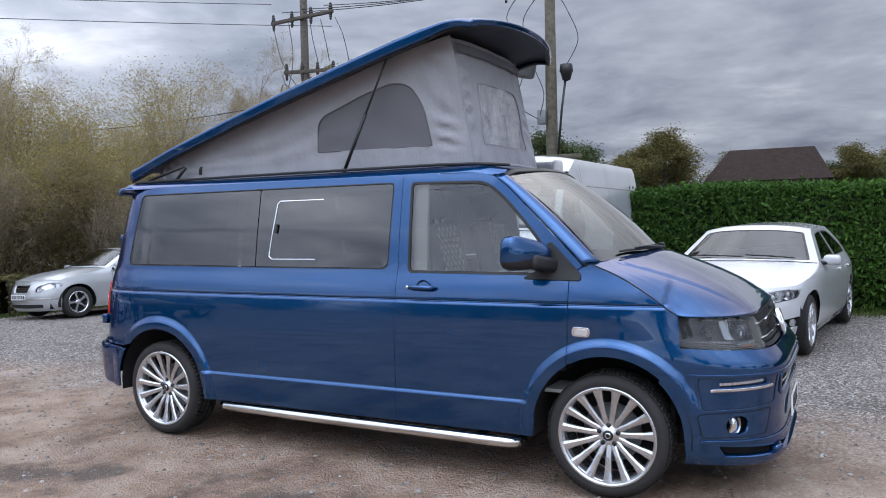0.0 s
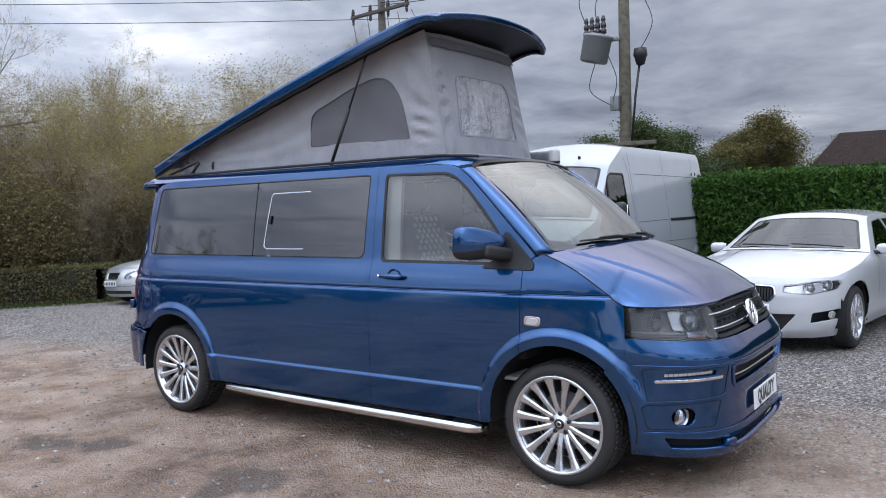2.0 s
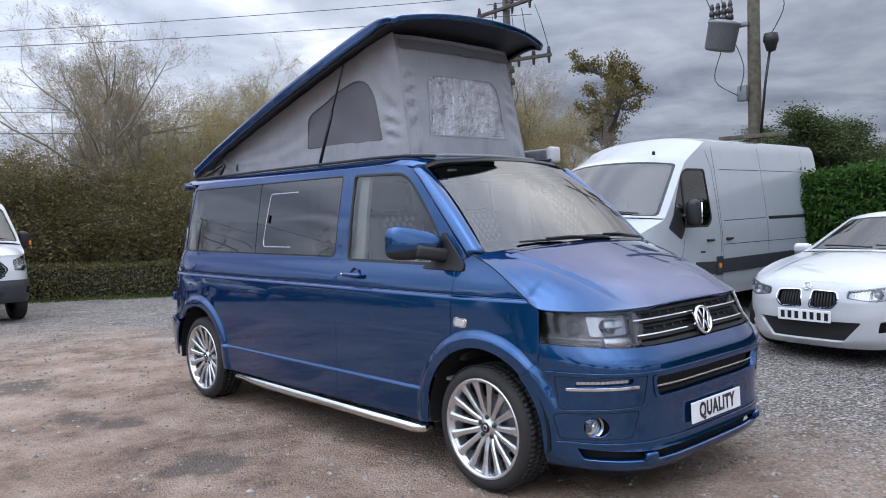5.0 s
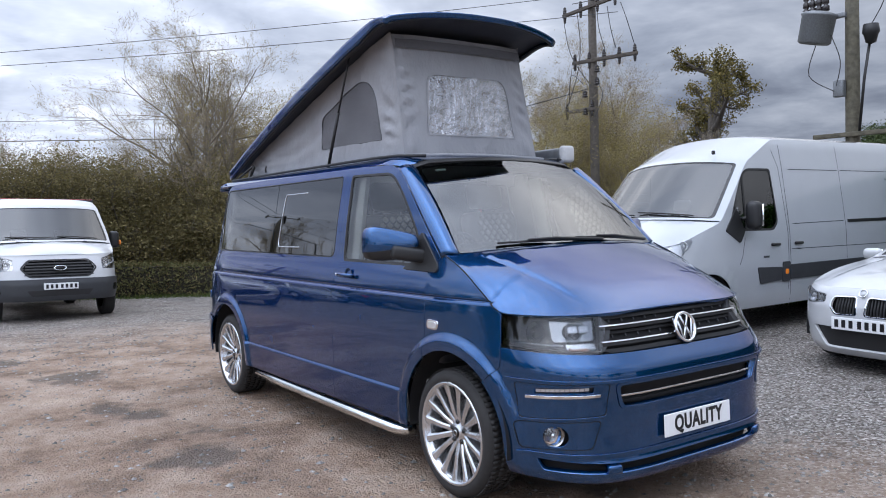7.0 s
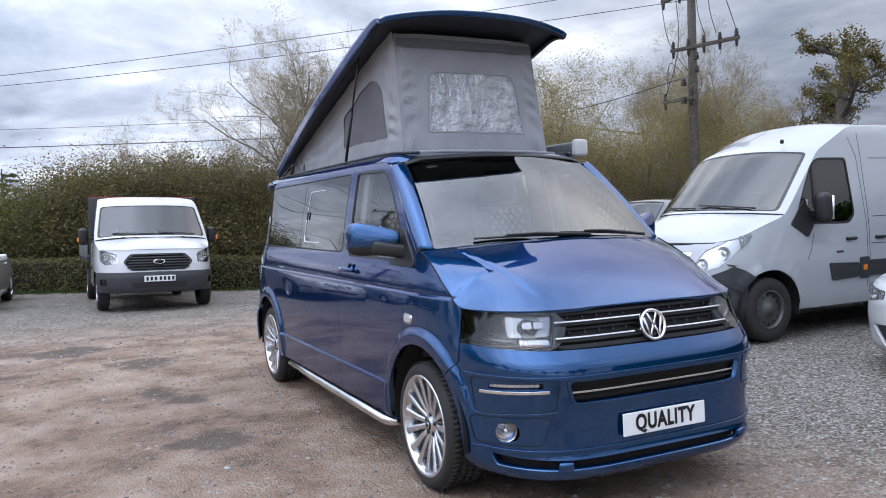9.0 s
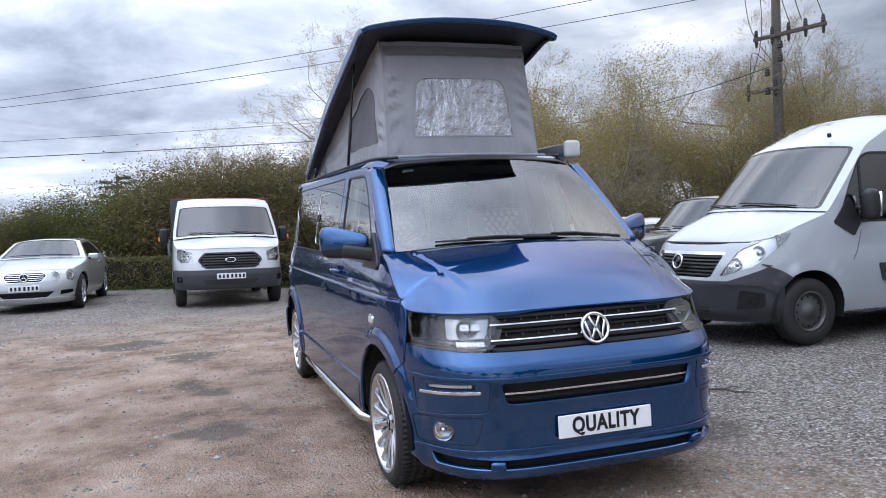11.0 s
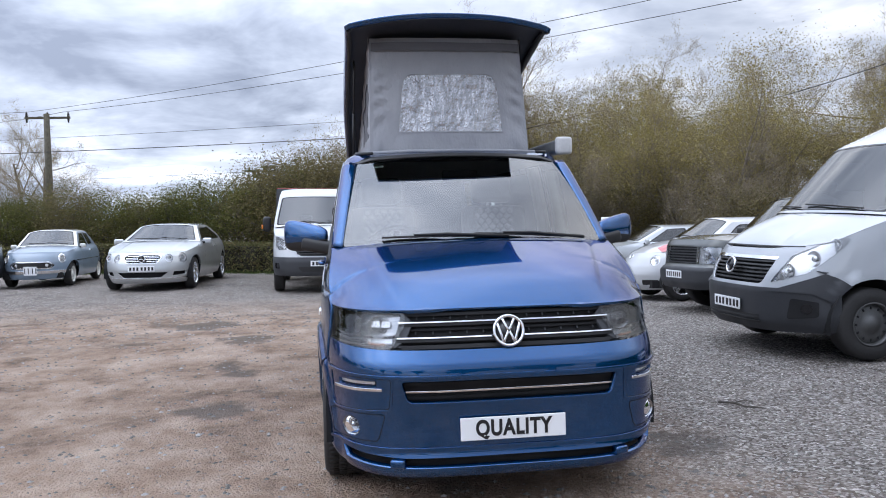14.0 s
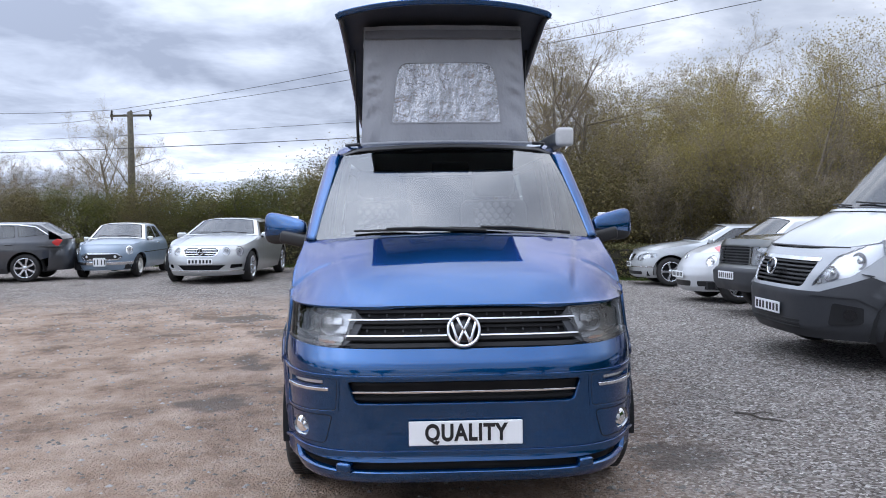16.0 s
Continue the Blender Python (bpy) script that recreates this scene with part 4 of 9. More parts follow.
# black lip over the windscreen
sheet("windscreen_header", lambda u, v: xyz(0.985 + 0.085 * (1 - (2 * u - 1) ** 2) + 0.045 * v, (2 * u - 1) * (0.685 + 0.002 * v), 1.886 - 0.03 * (2 * u - 1) ** 2 - 0.022 * v ** 1.5 - 0.03 * np.clip(np.abs(2 * u - 1) - 0.85, 0, 1) * 6), 36, 8, BLACK_PLASTIC, van, thick=0.012, label="black lip above the windscreen")

# windscreen with ceramic border and its sun strip
def screen_place(u, v, out=0.0):
    t = np.abs(u)
    bx, bz = 1.765 - 0.135 * t ** 2, 1.330 - 0.030 * t ** 2
    tx, tz = 1.115 - 0.085 * t ** 2, 1.860 - 0.040 * t ** 2
    hump = np.sin(np.pi * np.clip(v, 0, 1)) * 0.028 + out
    return xyz(bx + (tx - bx) * v + hump * 0.62, u * (0.780 + (0.664 - 0.780) * v), bz + (tz - bz) * v + hump * 0.78)


SC = lambda a: [(-1, 0), (1, 0), (1, 1), (-1, 1)] if not a else rounded([(-1 + a, a * 0.9), (1 - a, a * 0.9), (1 - a, 1 - a), (-1 + a, 1 - a)], 0.05)
ws = panel("windscreen", rounded(SC(0), 0.03), screen_place, SCREEN, van, (), 0.06, 0.05, depth=0.0, middle=(0.6, 0, 1.0), label="raked windscreen reflecting the sky")
panel("border", rounded(SC(0), 0.03), lambda u, v: screen_place(u, v, -0.004), GLOSS_BLACK, ws, [SC(0.035)], 0.06, 0.06, depth=0.0, middle=(0.6, 0, 1.0))
panel("windscreen_sticker", rounded([(-0.84, 0.905), (-0.74, 0.905), (-0.74, 0.935), (-0.84, 0.935)], 0.01), lambda u, v: screen_place(u, v, -0.005), PLATE_WHITE, ws, (), 0.06, 0.06, depth=0.0, middle=(0.6, 0, 1.0))
sheet("cowl", lambda u, v: xyz(1.775 - 0.16 * (2 * u - 1) ** 2 - 0.11 * v, (2 * u - 1) * 0.80, 1.322 - 0.03 * (2 * u - 1) ** 2 - 0.03 * v), 30, 3, BLACK_PLASTIC, van)
for x0, y0, x1, y1 in ((1.76, 0.18, 1.60, -0.56), (1.70, 0.66, 1.735, -0.02)):
    wp = thing("wiper", Matrix(), "", "")
    wp.parent = van
    q = lambda yy, k: screen_place(np.array([yy / 0.78]), np.array([k]))[0]
    a, b, c2 = q(y0, 0.0), q((y0 + y1) / 2, 0.018), q(y1, 0.035)
    up = np.array((0.014, 0, 0.018))
    bm = bmesh.new()
    tube(bm, [a + up, b + up * 1.5, (b + c2) / 2 + up * 1.4], [0.011, 0.009, 0.006], 6)
    part("arm", bm, BLACK_PLASTIC, wp)
    bm = bmesh.new()
    tube(bm, [q(y0 - 0.12 * np.sign(y0 - y1), 0.012) + up * 0.6, b + up * 0.9, c2 + up * 0.8], [0.006, 0.009, 0.006], 6)
    part("blade", bm, BLACK_PLASTIC, wp)

# nose: bumper with openings, lamps, grille
FR = VAN.front()
uo = lambda x, z: VAN.u_of(x, z)
arch_f = arc(VW_F[0], VW_F[1], VW_ARCH + 0.002, 2, 45, 12)
right = [(uo(2.105, 0.225), 0.225)] + [(uo(*p), p[1]) for p in arch_f] + [(uo(2.085, 0.75), 0.75), (uo(2.088, 0.847), 0.847)]
top = [(0.80, 0.836), (0.60, 0.828), (0.30, 0.824)]
bump_out = [(-u, z) for u, z in right] + [(-u, z) for u, z in top] + [(0.0, 0.823)] + top[::-1] + right[::-1] + [(0.6, 0.213), (0, 0.210), (-0.6, 0.213)]
low_grille = rounded([(-0.475, 0.578), (0.475, 0.578), (0.505, 0.688), (-0.505, 0.688)], 0.03)
slot = rounded([(-0.83, 0.272), (-0.5, 0.262), (0.5, 0.262), (0.83, 0.272), (0.86, 0.330), (0.5, 0.312), (-0.5, 0.312), (-0.86, 0.330)], 0.012)
fog_u = 0.775
fogs = [[(s * fog_u + 0.055 * math.cos(2 * math.pi * k / 20), 0.440 + 0.052 * math.sin(2 * math.pi * k / 20)) for k in range(20)] for s in (-1, 1)]
drl = [rounded([(s * 0.615, 0.655), (s * 0.865, 0.640), (s * 0.865, 0.672), (s * 0.615, 0.685)], 0.004) for s in (-1, 1)]
bumper = panel("front_bumper", bump_out, FR, BLUE, van, [low_grille, slot, *fogs, *drl], 0.025, 0.022, (0.235, 0.25, 0.69, 0.705), depth=0.035, label="blue front bumper with lower spoiler")
panel("bumper_backing", [(-0.95, 0.23), (0.95, 0.23), (0.95, 0.72), (-0.95, 0.72)], VAN.front(push=-0.055), UNDER, bumper, (), 0.08, 0.06, depth=0.0)
# raised ribs on the bumper skin
for z0, z1, ua, ub in ((0.700, 0.712, -0.99, 0.99), (0.348, 0.360, -0.93, 0.93)):
    panel("bumper_rib", rounded([(ua, z0), (ub, z0), (ub, z1), (ua, z1)], 0.003), FR, BLUE, bumper, (), 0.04, 0.012, depth=0.012, lift=0.011)
for s in (-1, 1):
    rec = lambda g: rounded([(s * (0.560 - g), 0.545 - g), (s * (0.93 + g), 0.520 - g), (s * (0.955 + g), 0.692 + g), (s * (0.545 - g), 0.698 + g)], 0.02)
    panel("recess_gap", rec(0.002), FR, UNDER, bumper, [rec(-0.002)], 0.03, 0.03, depth=0.0, lift=0.0015)
    panel("recess_edge", rec(0.010), FR, BLUE, bumper, [rec(0.002)], 0.03, 0.03, depth=0.008, lift=0.005)
    fgp = lambda g: rounded([(s * (0.62 - g), 0.385 - g), (s * (0.92 + g), 0.372 - g), (s * (0.95 + g), 0.500 + g), (s * (0.58 - g), 0.520 + g)], 0.025)
    panel("recess_gap", fgp(0.002), FR, UNDER, bumper, [fgp(-0.0015)], 0.03, 0.03, depth=0.0, lift=0.0015)
    panel("bumper_blade", rounded([(s * 0.59, 0.638), (s * 0.90, 0.622), (s * 0.90, 0.634), (s * 0.59, 0.650)], 0.003), FR, CHROME, bumper, (), 0.03, 0.01, depth=0.012, lift=0.010)
    dl = panel("daytime_lamp", rounded([(s * 0.61, 0.652), (s * 0.868, 0.637), (s * 0.868, 0.675), (s * 0.61, 0.688)], 0.004), VAN.front(push=-0.022), LENS_DARK, bumper, (), 0.03, 0.02, depth=0.004)
    for k in range(11):
        uu = 0.632 + 0.0205 * k
        zz = 0.668 - 0.058 * (uu - 0.615)
        panel("diode_cell", rounded([(s * uu, zz - 0.004), (s * (uu + 0.017), zz - 0.005), (s * (uu + 0.017), zz + 0.008), (s * uu, zz + 0.009)], 0.002), VAN.front(push=-0.016), LENS_WHITE, dl, (), 0.02, 0.02, depth=0.006)
    # fog lamp
    c = FR(np.array([s * fog_u]), np.array([0.44]))[0]
    m = Matrix.Translation(c - np.array((0.035, s * 0.012, 0))) @ Matrix.Rotation(s * radians(24), 4, "Z") @ Matrix.Rotation(radians(90), 4, "Y")
    bm = bmesh.new()
    lathe(bm, [(0.0, 0.0), (0.038, 0.004), (0.052, 0.022)], 24, m)
    fg = part("fog_lamp", bm, LAMP_TRIM, bumper)
    bm = bmesh.new()
    lathe(bm, [(0.0, 0.030), (0.025, 0.027), (0.046, 0.016), (0.050, 0.012)], 24, m)
    part("fog_lens", bm, CLEAR, fg)
    bm = bmesh.new()
    lathe(bm, [(0.012, 0.012), (0.0, 0.02)], 12, m)
    part("fog_bulb", bm, LENS_WHITE, fg)
    # spoiler fin
    bm = bmesh.new()
    cf = FR(np.array([s * 0.52]), np.array([0.285]))[0]
    box(bm, (0.05, 0.075, 0.045), Matrix.Translation(cf + np.array((-0.015, 0, 0))) @ Matrix.Rotation(s * radians(22), 4, "Z"), 0.012)
    part("spoiler_fin", bm, BLUE, bumper)
# lower grille
for z, th, mt, lf in ((0.632, 0.0035, CHROME, 0.006), (0.665, 0.006, UNDER, -0.012), (0.598, 0.006, UNDER, -0.012)):
    panel("lower_grille_slat", [(-0.485, z - th), (0.485, z - th), (0.485, z + th), (-0.485, z + th)], VAN.front(push=-0.012), mt, bumper, (), 0.04, 0.03, depth=0.006 if mt is CHROME else 0.03, lift=lf)
panel("lower_grille_mesh", [(-0.50, 0.57), (0.50, 0.57), (0.50, 0.69), (-0.50, 0.69)], VAN.front(push=-0.045), UNDER, bumper, (), 0.06, 0.05, depth=0.0)
panel("grille_surround", rounded([(-0.49, 0.566), (0.49, 0.566), (0.52, 0.698), (-0.52, 0.698)], 0.035), FR, BLUE, bumper, [low_grille], 0.04, 0.03, depth=0.01, lift=0.008)
# upper grille
gr = panel("grille", [(-0.555, 0.826), (0.555, 0.826), (0.525, 1.005), (-0.525, 1.005)], VAN.front(push=-0.045), UNDER, van, (), 0.05, 0.04, depth=0.0, label="black grille with chrome bars")
for z, th, mt, pu in ((0.985, 0.006, UNDER, -0.02), (0.952, 0.0024, CHROME, 0.002), (0.941, 0.007, UNDER, -0.004), (0.915, 0.005, UNDER, -0.022), (0.880, 0.0024, CHROME, 0.002), (0.869, 0.007, UNDER, -0.004), (0.838, 0.008, UNDER, -0.010)):
    panel("grille_bar", [(-0.535, z - th), (0.535, z - th), (0.535, z + th), (-0.535, z + th)], VAN.front(push=pu), mt, gr, (), 0.04, 0.03, depth=0.006 if mt is CHROME else 0.03)
for s in (-1, 1):
    panel("grille_cheek", [(s * 0.50, 0.87), (s * 0.555, 0.828), (s * 0.528, 1.0), (s * 0.47, 0.95)], VAN.front(push=-0.008), GREY_PLASTIC, gr, (), 0.03, 0.03, depth=0.03)
    for k in range(5):
        uu = s * (0.12 + 0.085 * k)
        for z in (0.90, 0.97):
            panel("grille_clip", [(uu, z - 0.008), (uu + 0.006, z - 0.008), (uu + 0.006, z + 0.008), (uu, z + 0.008)], VAN.front(push=-0.03), GREY_PLASTIC, gr, (), 0.02, 0.02, depth=0.01)
# round badge: a chromed ring with two chevrons on black
bd = Matrix.Translation((2.512, 0, 0.905)) @ Matrix.Rotation(radians(90 - 15), 4, "Y")
bm = bmesh.new()
lathe(bm, [(0.064, -0.02), (0.079, -0.02), (0.081, 0.002), (0.076, 0.010), (0.068, 0.008), (0.064, 0.0)], 40, bd)
badge = part("badge", bm, CHROME, van, "round chrome badge")
bm = bmesh.new()
cyl(bm, 0.067, 0.067, 0.012, bd @ pose(0, 0, -0.008), 40)
part("badge_disc", bm, GLOSS_BLACK, badge)
for pts in ([(-0.028, 0.055), (0.0, -0.004), (0.028, 0.055)], [(-0.055, 0.034), (-0.028, -0.056), (0.0, 0.004), (0.028, -0.056), (0.055, 0.034)]):
    bm = bmesh.new()
    for (y0, z0), (y1, z1) in zip(pts, pts[1:]):
        d = Vector((-(z1 - z0), (y1 - y0), 0))
        L = d.length
        box(bm, (0.0125, L + 0.008, 0.009), bd @ Matrix.Translation((-(z0 + z1) / 2, (y0 + y1) / 2, 0.002)) @ Matrix.Rotation(math.atan2(d.y, d.x) - math.pi / 2, 4, "Z"), 0.002, 1)
    part("badge_chevron", bm, CHROME, badge)
# headlamps
for s in (-1, 1):
    hl_out = rounded([(s * 0.560, 0.828), (s * 0.80, 0.836), (s * 1.018, 0.852), (s * 1.018, 1.008), (s * 0.80, 1.006), (s * 0.52, 0.998), (s * 0.50, 0.95)], [0.02, 0.05, 0.02, 0.012, 0.03, 0.02, 0.03])
    hl = panel("headlamp", hl_out, VAN.front(push=-0.075), LENS_DARK, van, (), 0.04, 0.04, depth=0.0, label="dark headlamp under clear cover")
    panel("cover", hl_out, VAN.front(push=-0.002), LAMP_COVER, hl, (), 0.04, 0.04, depth=0.0)
    sheet("lamp_rim", lambda u, v, s=s: VAN.front()(s * (0.51 + 0.505 * u), 0.838 + 0.012 * u + 0.0 * v) + xyz(-0.07 * v, 0 * v, 0 * v), 16, 2, LENS_DARK, hl)
    for uu, zz, r in ((0.655, 0.925, 0.055), (0.845, 0.925, 0.050)):
        c = VAN.front(push=-0.055)(np.array([s * uu]), np.array([zz]))[0]
        m = Matrix.Translation(c) @ Matrix.Rotation(s * radians(10), 4, "Z") @ Matrix.Rotation(radians(86), 4, "Y")
        bm = bmesh.new()
        lathe(bm, [(0.0, -0.03), (r * 0.5, -0.022), (r * 0.85, 0.0), (r, 0.022), (r * 1.08, 0.02)], 28, m)
        part("lamp_bowl", bm, LAMP_TRIM if uu < 0.8 else LAMP_BOWL, hl)
        bm = bmesh.new()
        ball(bm, (r * 0.55, r * 0.55, r * 0.4), m, 16)
        part("lamp_lens", bm, LENS_WHITE if uu < 0.8 else GLOSS_BLACK, hl)
    # the housing's outer and upper walls
    sheet("lamp_wall", lambda u, v, s=s: VAN.front(push=-0.003)(s * 1.014 + 0.0 * u, 0.852 + 0.155 * u) * (1 - v)[:, None] + VAN.front(push=-0.075)(s * 1.010 + 0.0 * u, 0.852 + 0.155 * u) * v[:, None], 8, 4, LENS_DARK, hl, middle=(2.2, s * 0.4, 0.93))
    panel("bezel", rounded([(s * 0.56, 0.885), (s * 0.76, 0.880), (s * 0.77, 0.985), (s * 0.54, 0.985)], 0.02), VAN.front(push=-0.045), LAMP_TRIM, hl, [[(s * (0.655 + 0.058 * math.cos(a * 0.3142)), 0.925 + 0.042 * math.sin(a * 0.3142)) for a in range(20)]], 0.02, 0.02, depth=0.015, label="bright reflector surround")
    for k in range(2):
        panel("reflector_step", rounded([(s * (0.585 + 0.055 * k), 0.925), (s * (0.632 + 0.055 * k), 0.925), (s * (0.632 + 0.055 * k), 0.952), (s * (0.590 + 0.055 * k), 0.955)], 0.004), VAN.front(push=-0.03), LAMP_STEP, hl, (), 0.03, 0.03, depth=0.02)
    for k in range(7):
        panel("reflector_cell", [(s * (0.565 + 0.020 * k), 0.850), (s * (0.582 + 0.020 * k), 0.851), (s * (0.586 + 0.020 * k), 0.872), (s * (0.570 + 0.020 * k), 0.871)], VAN.front(push=-0.03), LAMP_STEP, hl, (), 0.03, 0.03, depth=0.012)
    panel("inner_shelf", [(s * 0.72, 0.865), (s * 0.99, 0.878), (s * 0.99, 0.884), (s * 0.72, 0.872)], VAN.front(push=-0.022), LAMP_BOWL, hl, (), 0.03, 0.02, depth=0.02)
    panel("turn_lamp", rounded([(s * 0.60, 0.842), (s * 0.69, 0.846), (s * 0.695, 0.857), (s * 0.61, 0.854)], 0.004), VAN.front(push=-0.03), TURN_LENS, hl, (), 0.03, 0.02, depth=0.02)
    panel("lamp_brow", [(s * 0.74, 0.85), (s * 1.0, 0.862), (s * 1.0, 0.885), (s * 0.74, 0.868)], VAN.front(push=-0.035), BLACK_PLASTIC, hl, (), 0.03, 0.02, depth=0.02)

# show plate with its word
plate = thing("number_plate", Matrix(), "", "")
plate.parent = van
pm = Matrix.Translation((2.583, 0, 0.4465)) @ Matrix.Rotation(radians(-2), 4, "Y")
bm = bmesh.new()
box(bm, (0.008, 0.520, 0.111), pm, 0.003, 1)
part("plate", bm, PLATE_WHITE, plate, "white show plate", smooth=False)
txt = bpy.data.curves.new("word", "FONT")
txt.body, txt.align_x, txt.align_y, txt.size, txt.extrude, txt.offset = "QUALITY", "CENTER", "CENTER", 0.094, 0.0008, 0.0036
txt.space_character = 1.12
holder = bpy.data.objects.new("word", txt)
scene.collection.objects.link(holder)
bpy.context.view_layer.update()
word = bpy.data.meshes.new_from_object(holder.evaluated_get(bpy.context.evaluated_depsgraph_get()))
bpy.data.objects.remove(holder)
word.transform(pm @ Matrix.Translation((0.0052, 0, -0.001)) @ Matrix.Rotation(radians(90), 4, "Z") @ Matrix.Rotation(radians(90), 4, "X") @ Matrix.Diagonal((0.88, 1.12, 1, 1)))
link("word", word, PLATE_BLACK, plate, "black letters reading QUALITY")

# mirrors
for s in (-1, 1):
    mr = thing("door_mirror", Matrix(), "", "")
    mr.parent = van
    bm = bmesh.new()
    bmesh.ops.create_cube(bm, size=1.0)
    bmesh.ops.subdivide_edges(bm, edges=bm.edges[:], cuts=7, use_grid_fill=True)
    for v in bm.verts:
        c = v.co * 2
        k = 4.0
        r = (abs(c.x) ** k + abs(c.y) ** k + abs(c.z) ** k) ** (1 / k)
        c = c / r
        fx, fy, fz = c.x, c.y * s, c.z            # fy: +1 outwards
        px = 0.062 * fx * (1 - 0.15 * fz) + 0.018 * (1 - fy)
        py = 0.136 * fy
        pz = 0.108 * fz * ((0.72 + 0.30 * fy) if fz > 0 else (0.92 + 0.04 * fy))
        if fx > 0:
            px *= 1.0 - 0.20 * abs(fz) - 0.12 * max(fy, 0)
        v.co = Vector((1.255 + px - 0.045 * fy, s * (1.004 + py), 1.366 + pz))
    b2 = bm.copy()
    for mesh, keep_up in ((bm, True), (b2, False)):
        bmesh.ops.bisect_plane(mesh, geom=mesh.verts[:] + mesh.edges[:] + mesh.faces[:], plane_co=(0, s * 1.0, 1.330), plane_no=(0, s * 0.10, 1), clear_inner=keep_up, clear_outer=not keep_up)
    part("cap", bm, BLUE, mr, "blue mirror cap")
    part("lower_shell", b2, BLACK_PLASTIC, mr, "black lower shell")
    bm = bmesh.new()
    box(bm, (0.125, 0.23, 0.080), Matrix.Translation((1.325, s * 0.910, 1.296)) @ Matrix.Rotation(s * radians(22), 4, "Z") @ Matrix.Rotation(s * radians(10), 4, "X"), 0.024, 3)
    part("arm", bm, BLACK_PLASTIC, mr)
    bm = bmesh.new()
    box(bm, (0.004, 0.17, 0.115), Matrix.Translation((1.205, s * 1.01, 1.378)) @ Matrix.Rotation(s * radians(20), 4, "Z"), 0.002, 1)
    part("mirror_glass", bm, MIRROR, mr)


# wheels
def alloy_wheel(parent, at, s, r, rim, spokes, width=0.25, name="wheel"):
    w = thing(name, Matrix.Translation(at) @ Matrix.Rotation(radians(-90 * s), 4, "X"), "", "")
    w.parent = parent
    h = width / 2
    bm = bmesh.new()
    lathe(bm, [(rim, -h + 0.015), (rim + 0.02, -h), (r - 0.03, -h), (r - 0.008, -h + 0.02), (r, -h + 0.05), (r, h - 0.05), (r - 0.008, h - 0.02), (r - 0.03, h), (rim + 0.018, h + 0.002), (rim - 0.004, h - 0.012)], 64)
    n = 72
    for k in range(n):                            # tread blocks with grooves between
        a = 2 * math.pi * k / n
        for z, wd in ((-0.07, 0.045), (-0.022, 0.038), (0.026, 0.038), (0.076, 0.050)):
            box(bm, (0.004, 2 * math.pi * r / n * 0.80, wd), Matrix.Rotation(a + z * 1.2, 4, "Z") @ Matrix.Translation((r + 0.001, 0, z)))
    part("tyre", bm, RUBBER, w, "low-profile black tyre")
    bm = bmesh.new()
    lathe(bm, [(rim - 0.006, -h + 0.01), (rim - 0.02, -h + 0.03), (rim - 0.03, 0.0), (rim - 0.022, h - 0.04), (rim - 0.012, h - 0.016), (rim + 0.008, h - 0.010), (rim + 0.010, h - 0.002), (rim + 0.002, h + 0.004), (rim - 0.010, h - 0.002), (rim - 0.016, h - 0.03)], 64)
    rm = part("rim", bm, ALLOY, w, "silver multi-spoke alloy rim")
    for k in range(spokes):
        bm = bmesh.new()
        a0 = 0.052
        sec = [(a0, 0.016, h - 0.050, 0.04), (rim * 0.45, 0.0150, h - 0.032, 0.035), (rim * 0.75, 0.0185, h - 0.020, 0.03), (rim - 0.008, 0.027, h - 0.008, 0.03)]
        rows = []
        for d, hw, zt, th in sec:
            rows.append([bm.verts.new((d, yy, zz)) for yy, zz in ((-hw, zt - th), (-hw, zt - 0.006), (-hw * 0.45, zt), (hw * 0.45, zt), (hw, zt - 0.006), (hw, zt - th))])
        for p, q in zip(rows, rows[1:]):
            for i in range(5):
                bm.faces.new((p[i], p[i + 1], q[i + 1], q[i]))
        bmesh.ops.rotate(bm, verts=bm.verts, cent=(0, 0, 0), matrix=Matrix.Rotation(2 * math.pi * k / spokes + 0.1, 3, "Z"))
        bmesh.ops.recalc_face_normals(bm, faces=bm.faces)
        part("spoke", bm, ALLOY, rm, smooth=False)
    bm = bmesh.new()
    lathe(bm, [(0.0, h - 0.036), (0.030, h - 0.036), (0.034, h - 0.042), (0.058, h - 0.050), (0.078, h - 0.056), (0.084, h - 0.085)], 32)
    part("hub", bm, ALLOY, rm)
    bm = bmesh.new()
    cyl(bm, 0.030, 0.028, 0.006, Matrix.Translation((0, 0, h - 0.033)), 24)
    part("hub_cap", bm, GLOSS_BLACK, rm, "black hub cap")
    bm = bmesh.new()
    lathe(bm, [(0.012, h - 0.0292), (0.016, h - 0.0292), (0.016, h - 0.031)], 20)
    part("hub_mark", bm, CHROME, rm)
    for k in range(5):
        a = 2 * math.pi * k / 5 + 0.3
        bm = bmesh.new()
        cyl(bm, 0.013, 0.013, 0.02, Matrix.Translation((0.056 * math.cos(a), 0.056 * math.sin(a), h - 0.053)), 6)
        part("wheel_bolt", bm, GLOSS_BLACK, rm)
    bm = bmesh.new()
    cyl(bm, 0.165, 0.165, 0.02, Matrix.Translation((0, 0, -0.01)), 40)
    part("brake_disc", bm, ZINC, w)
    bm = bmesh.new()
    lathe(bm, [(0.0, -h + 0.02), (rim - 0.02, -h + 0.02)], 40)
    part("wheel_back", bm, UNDER, w)
    return w


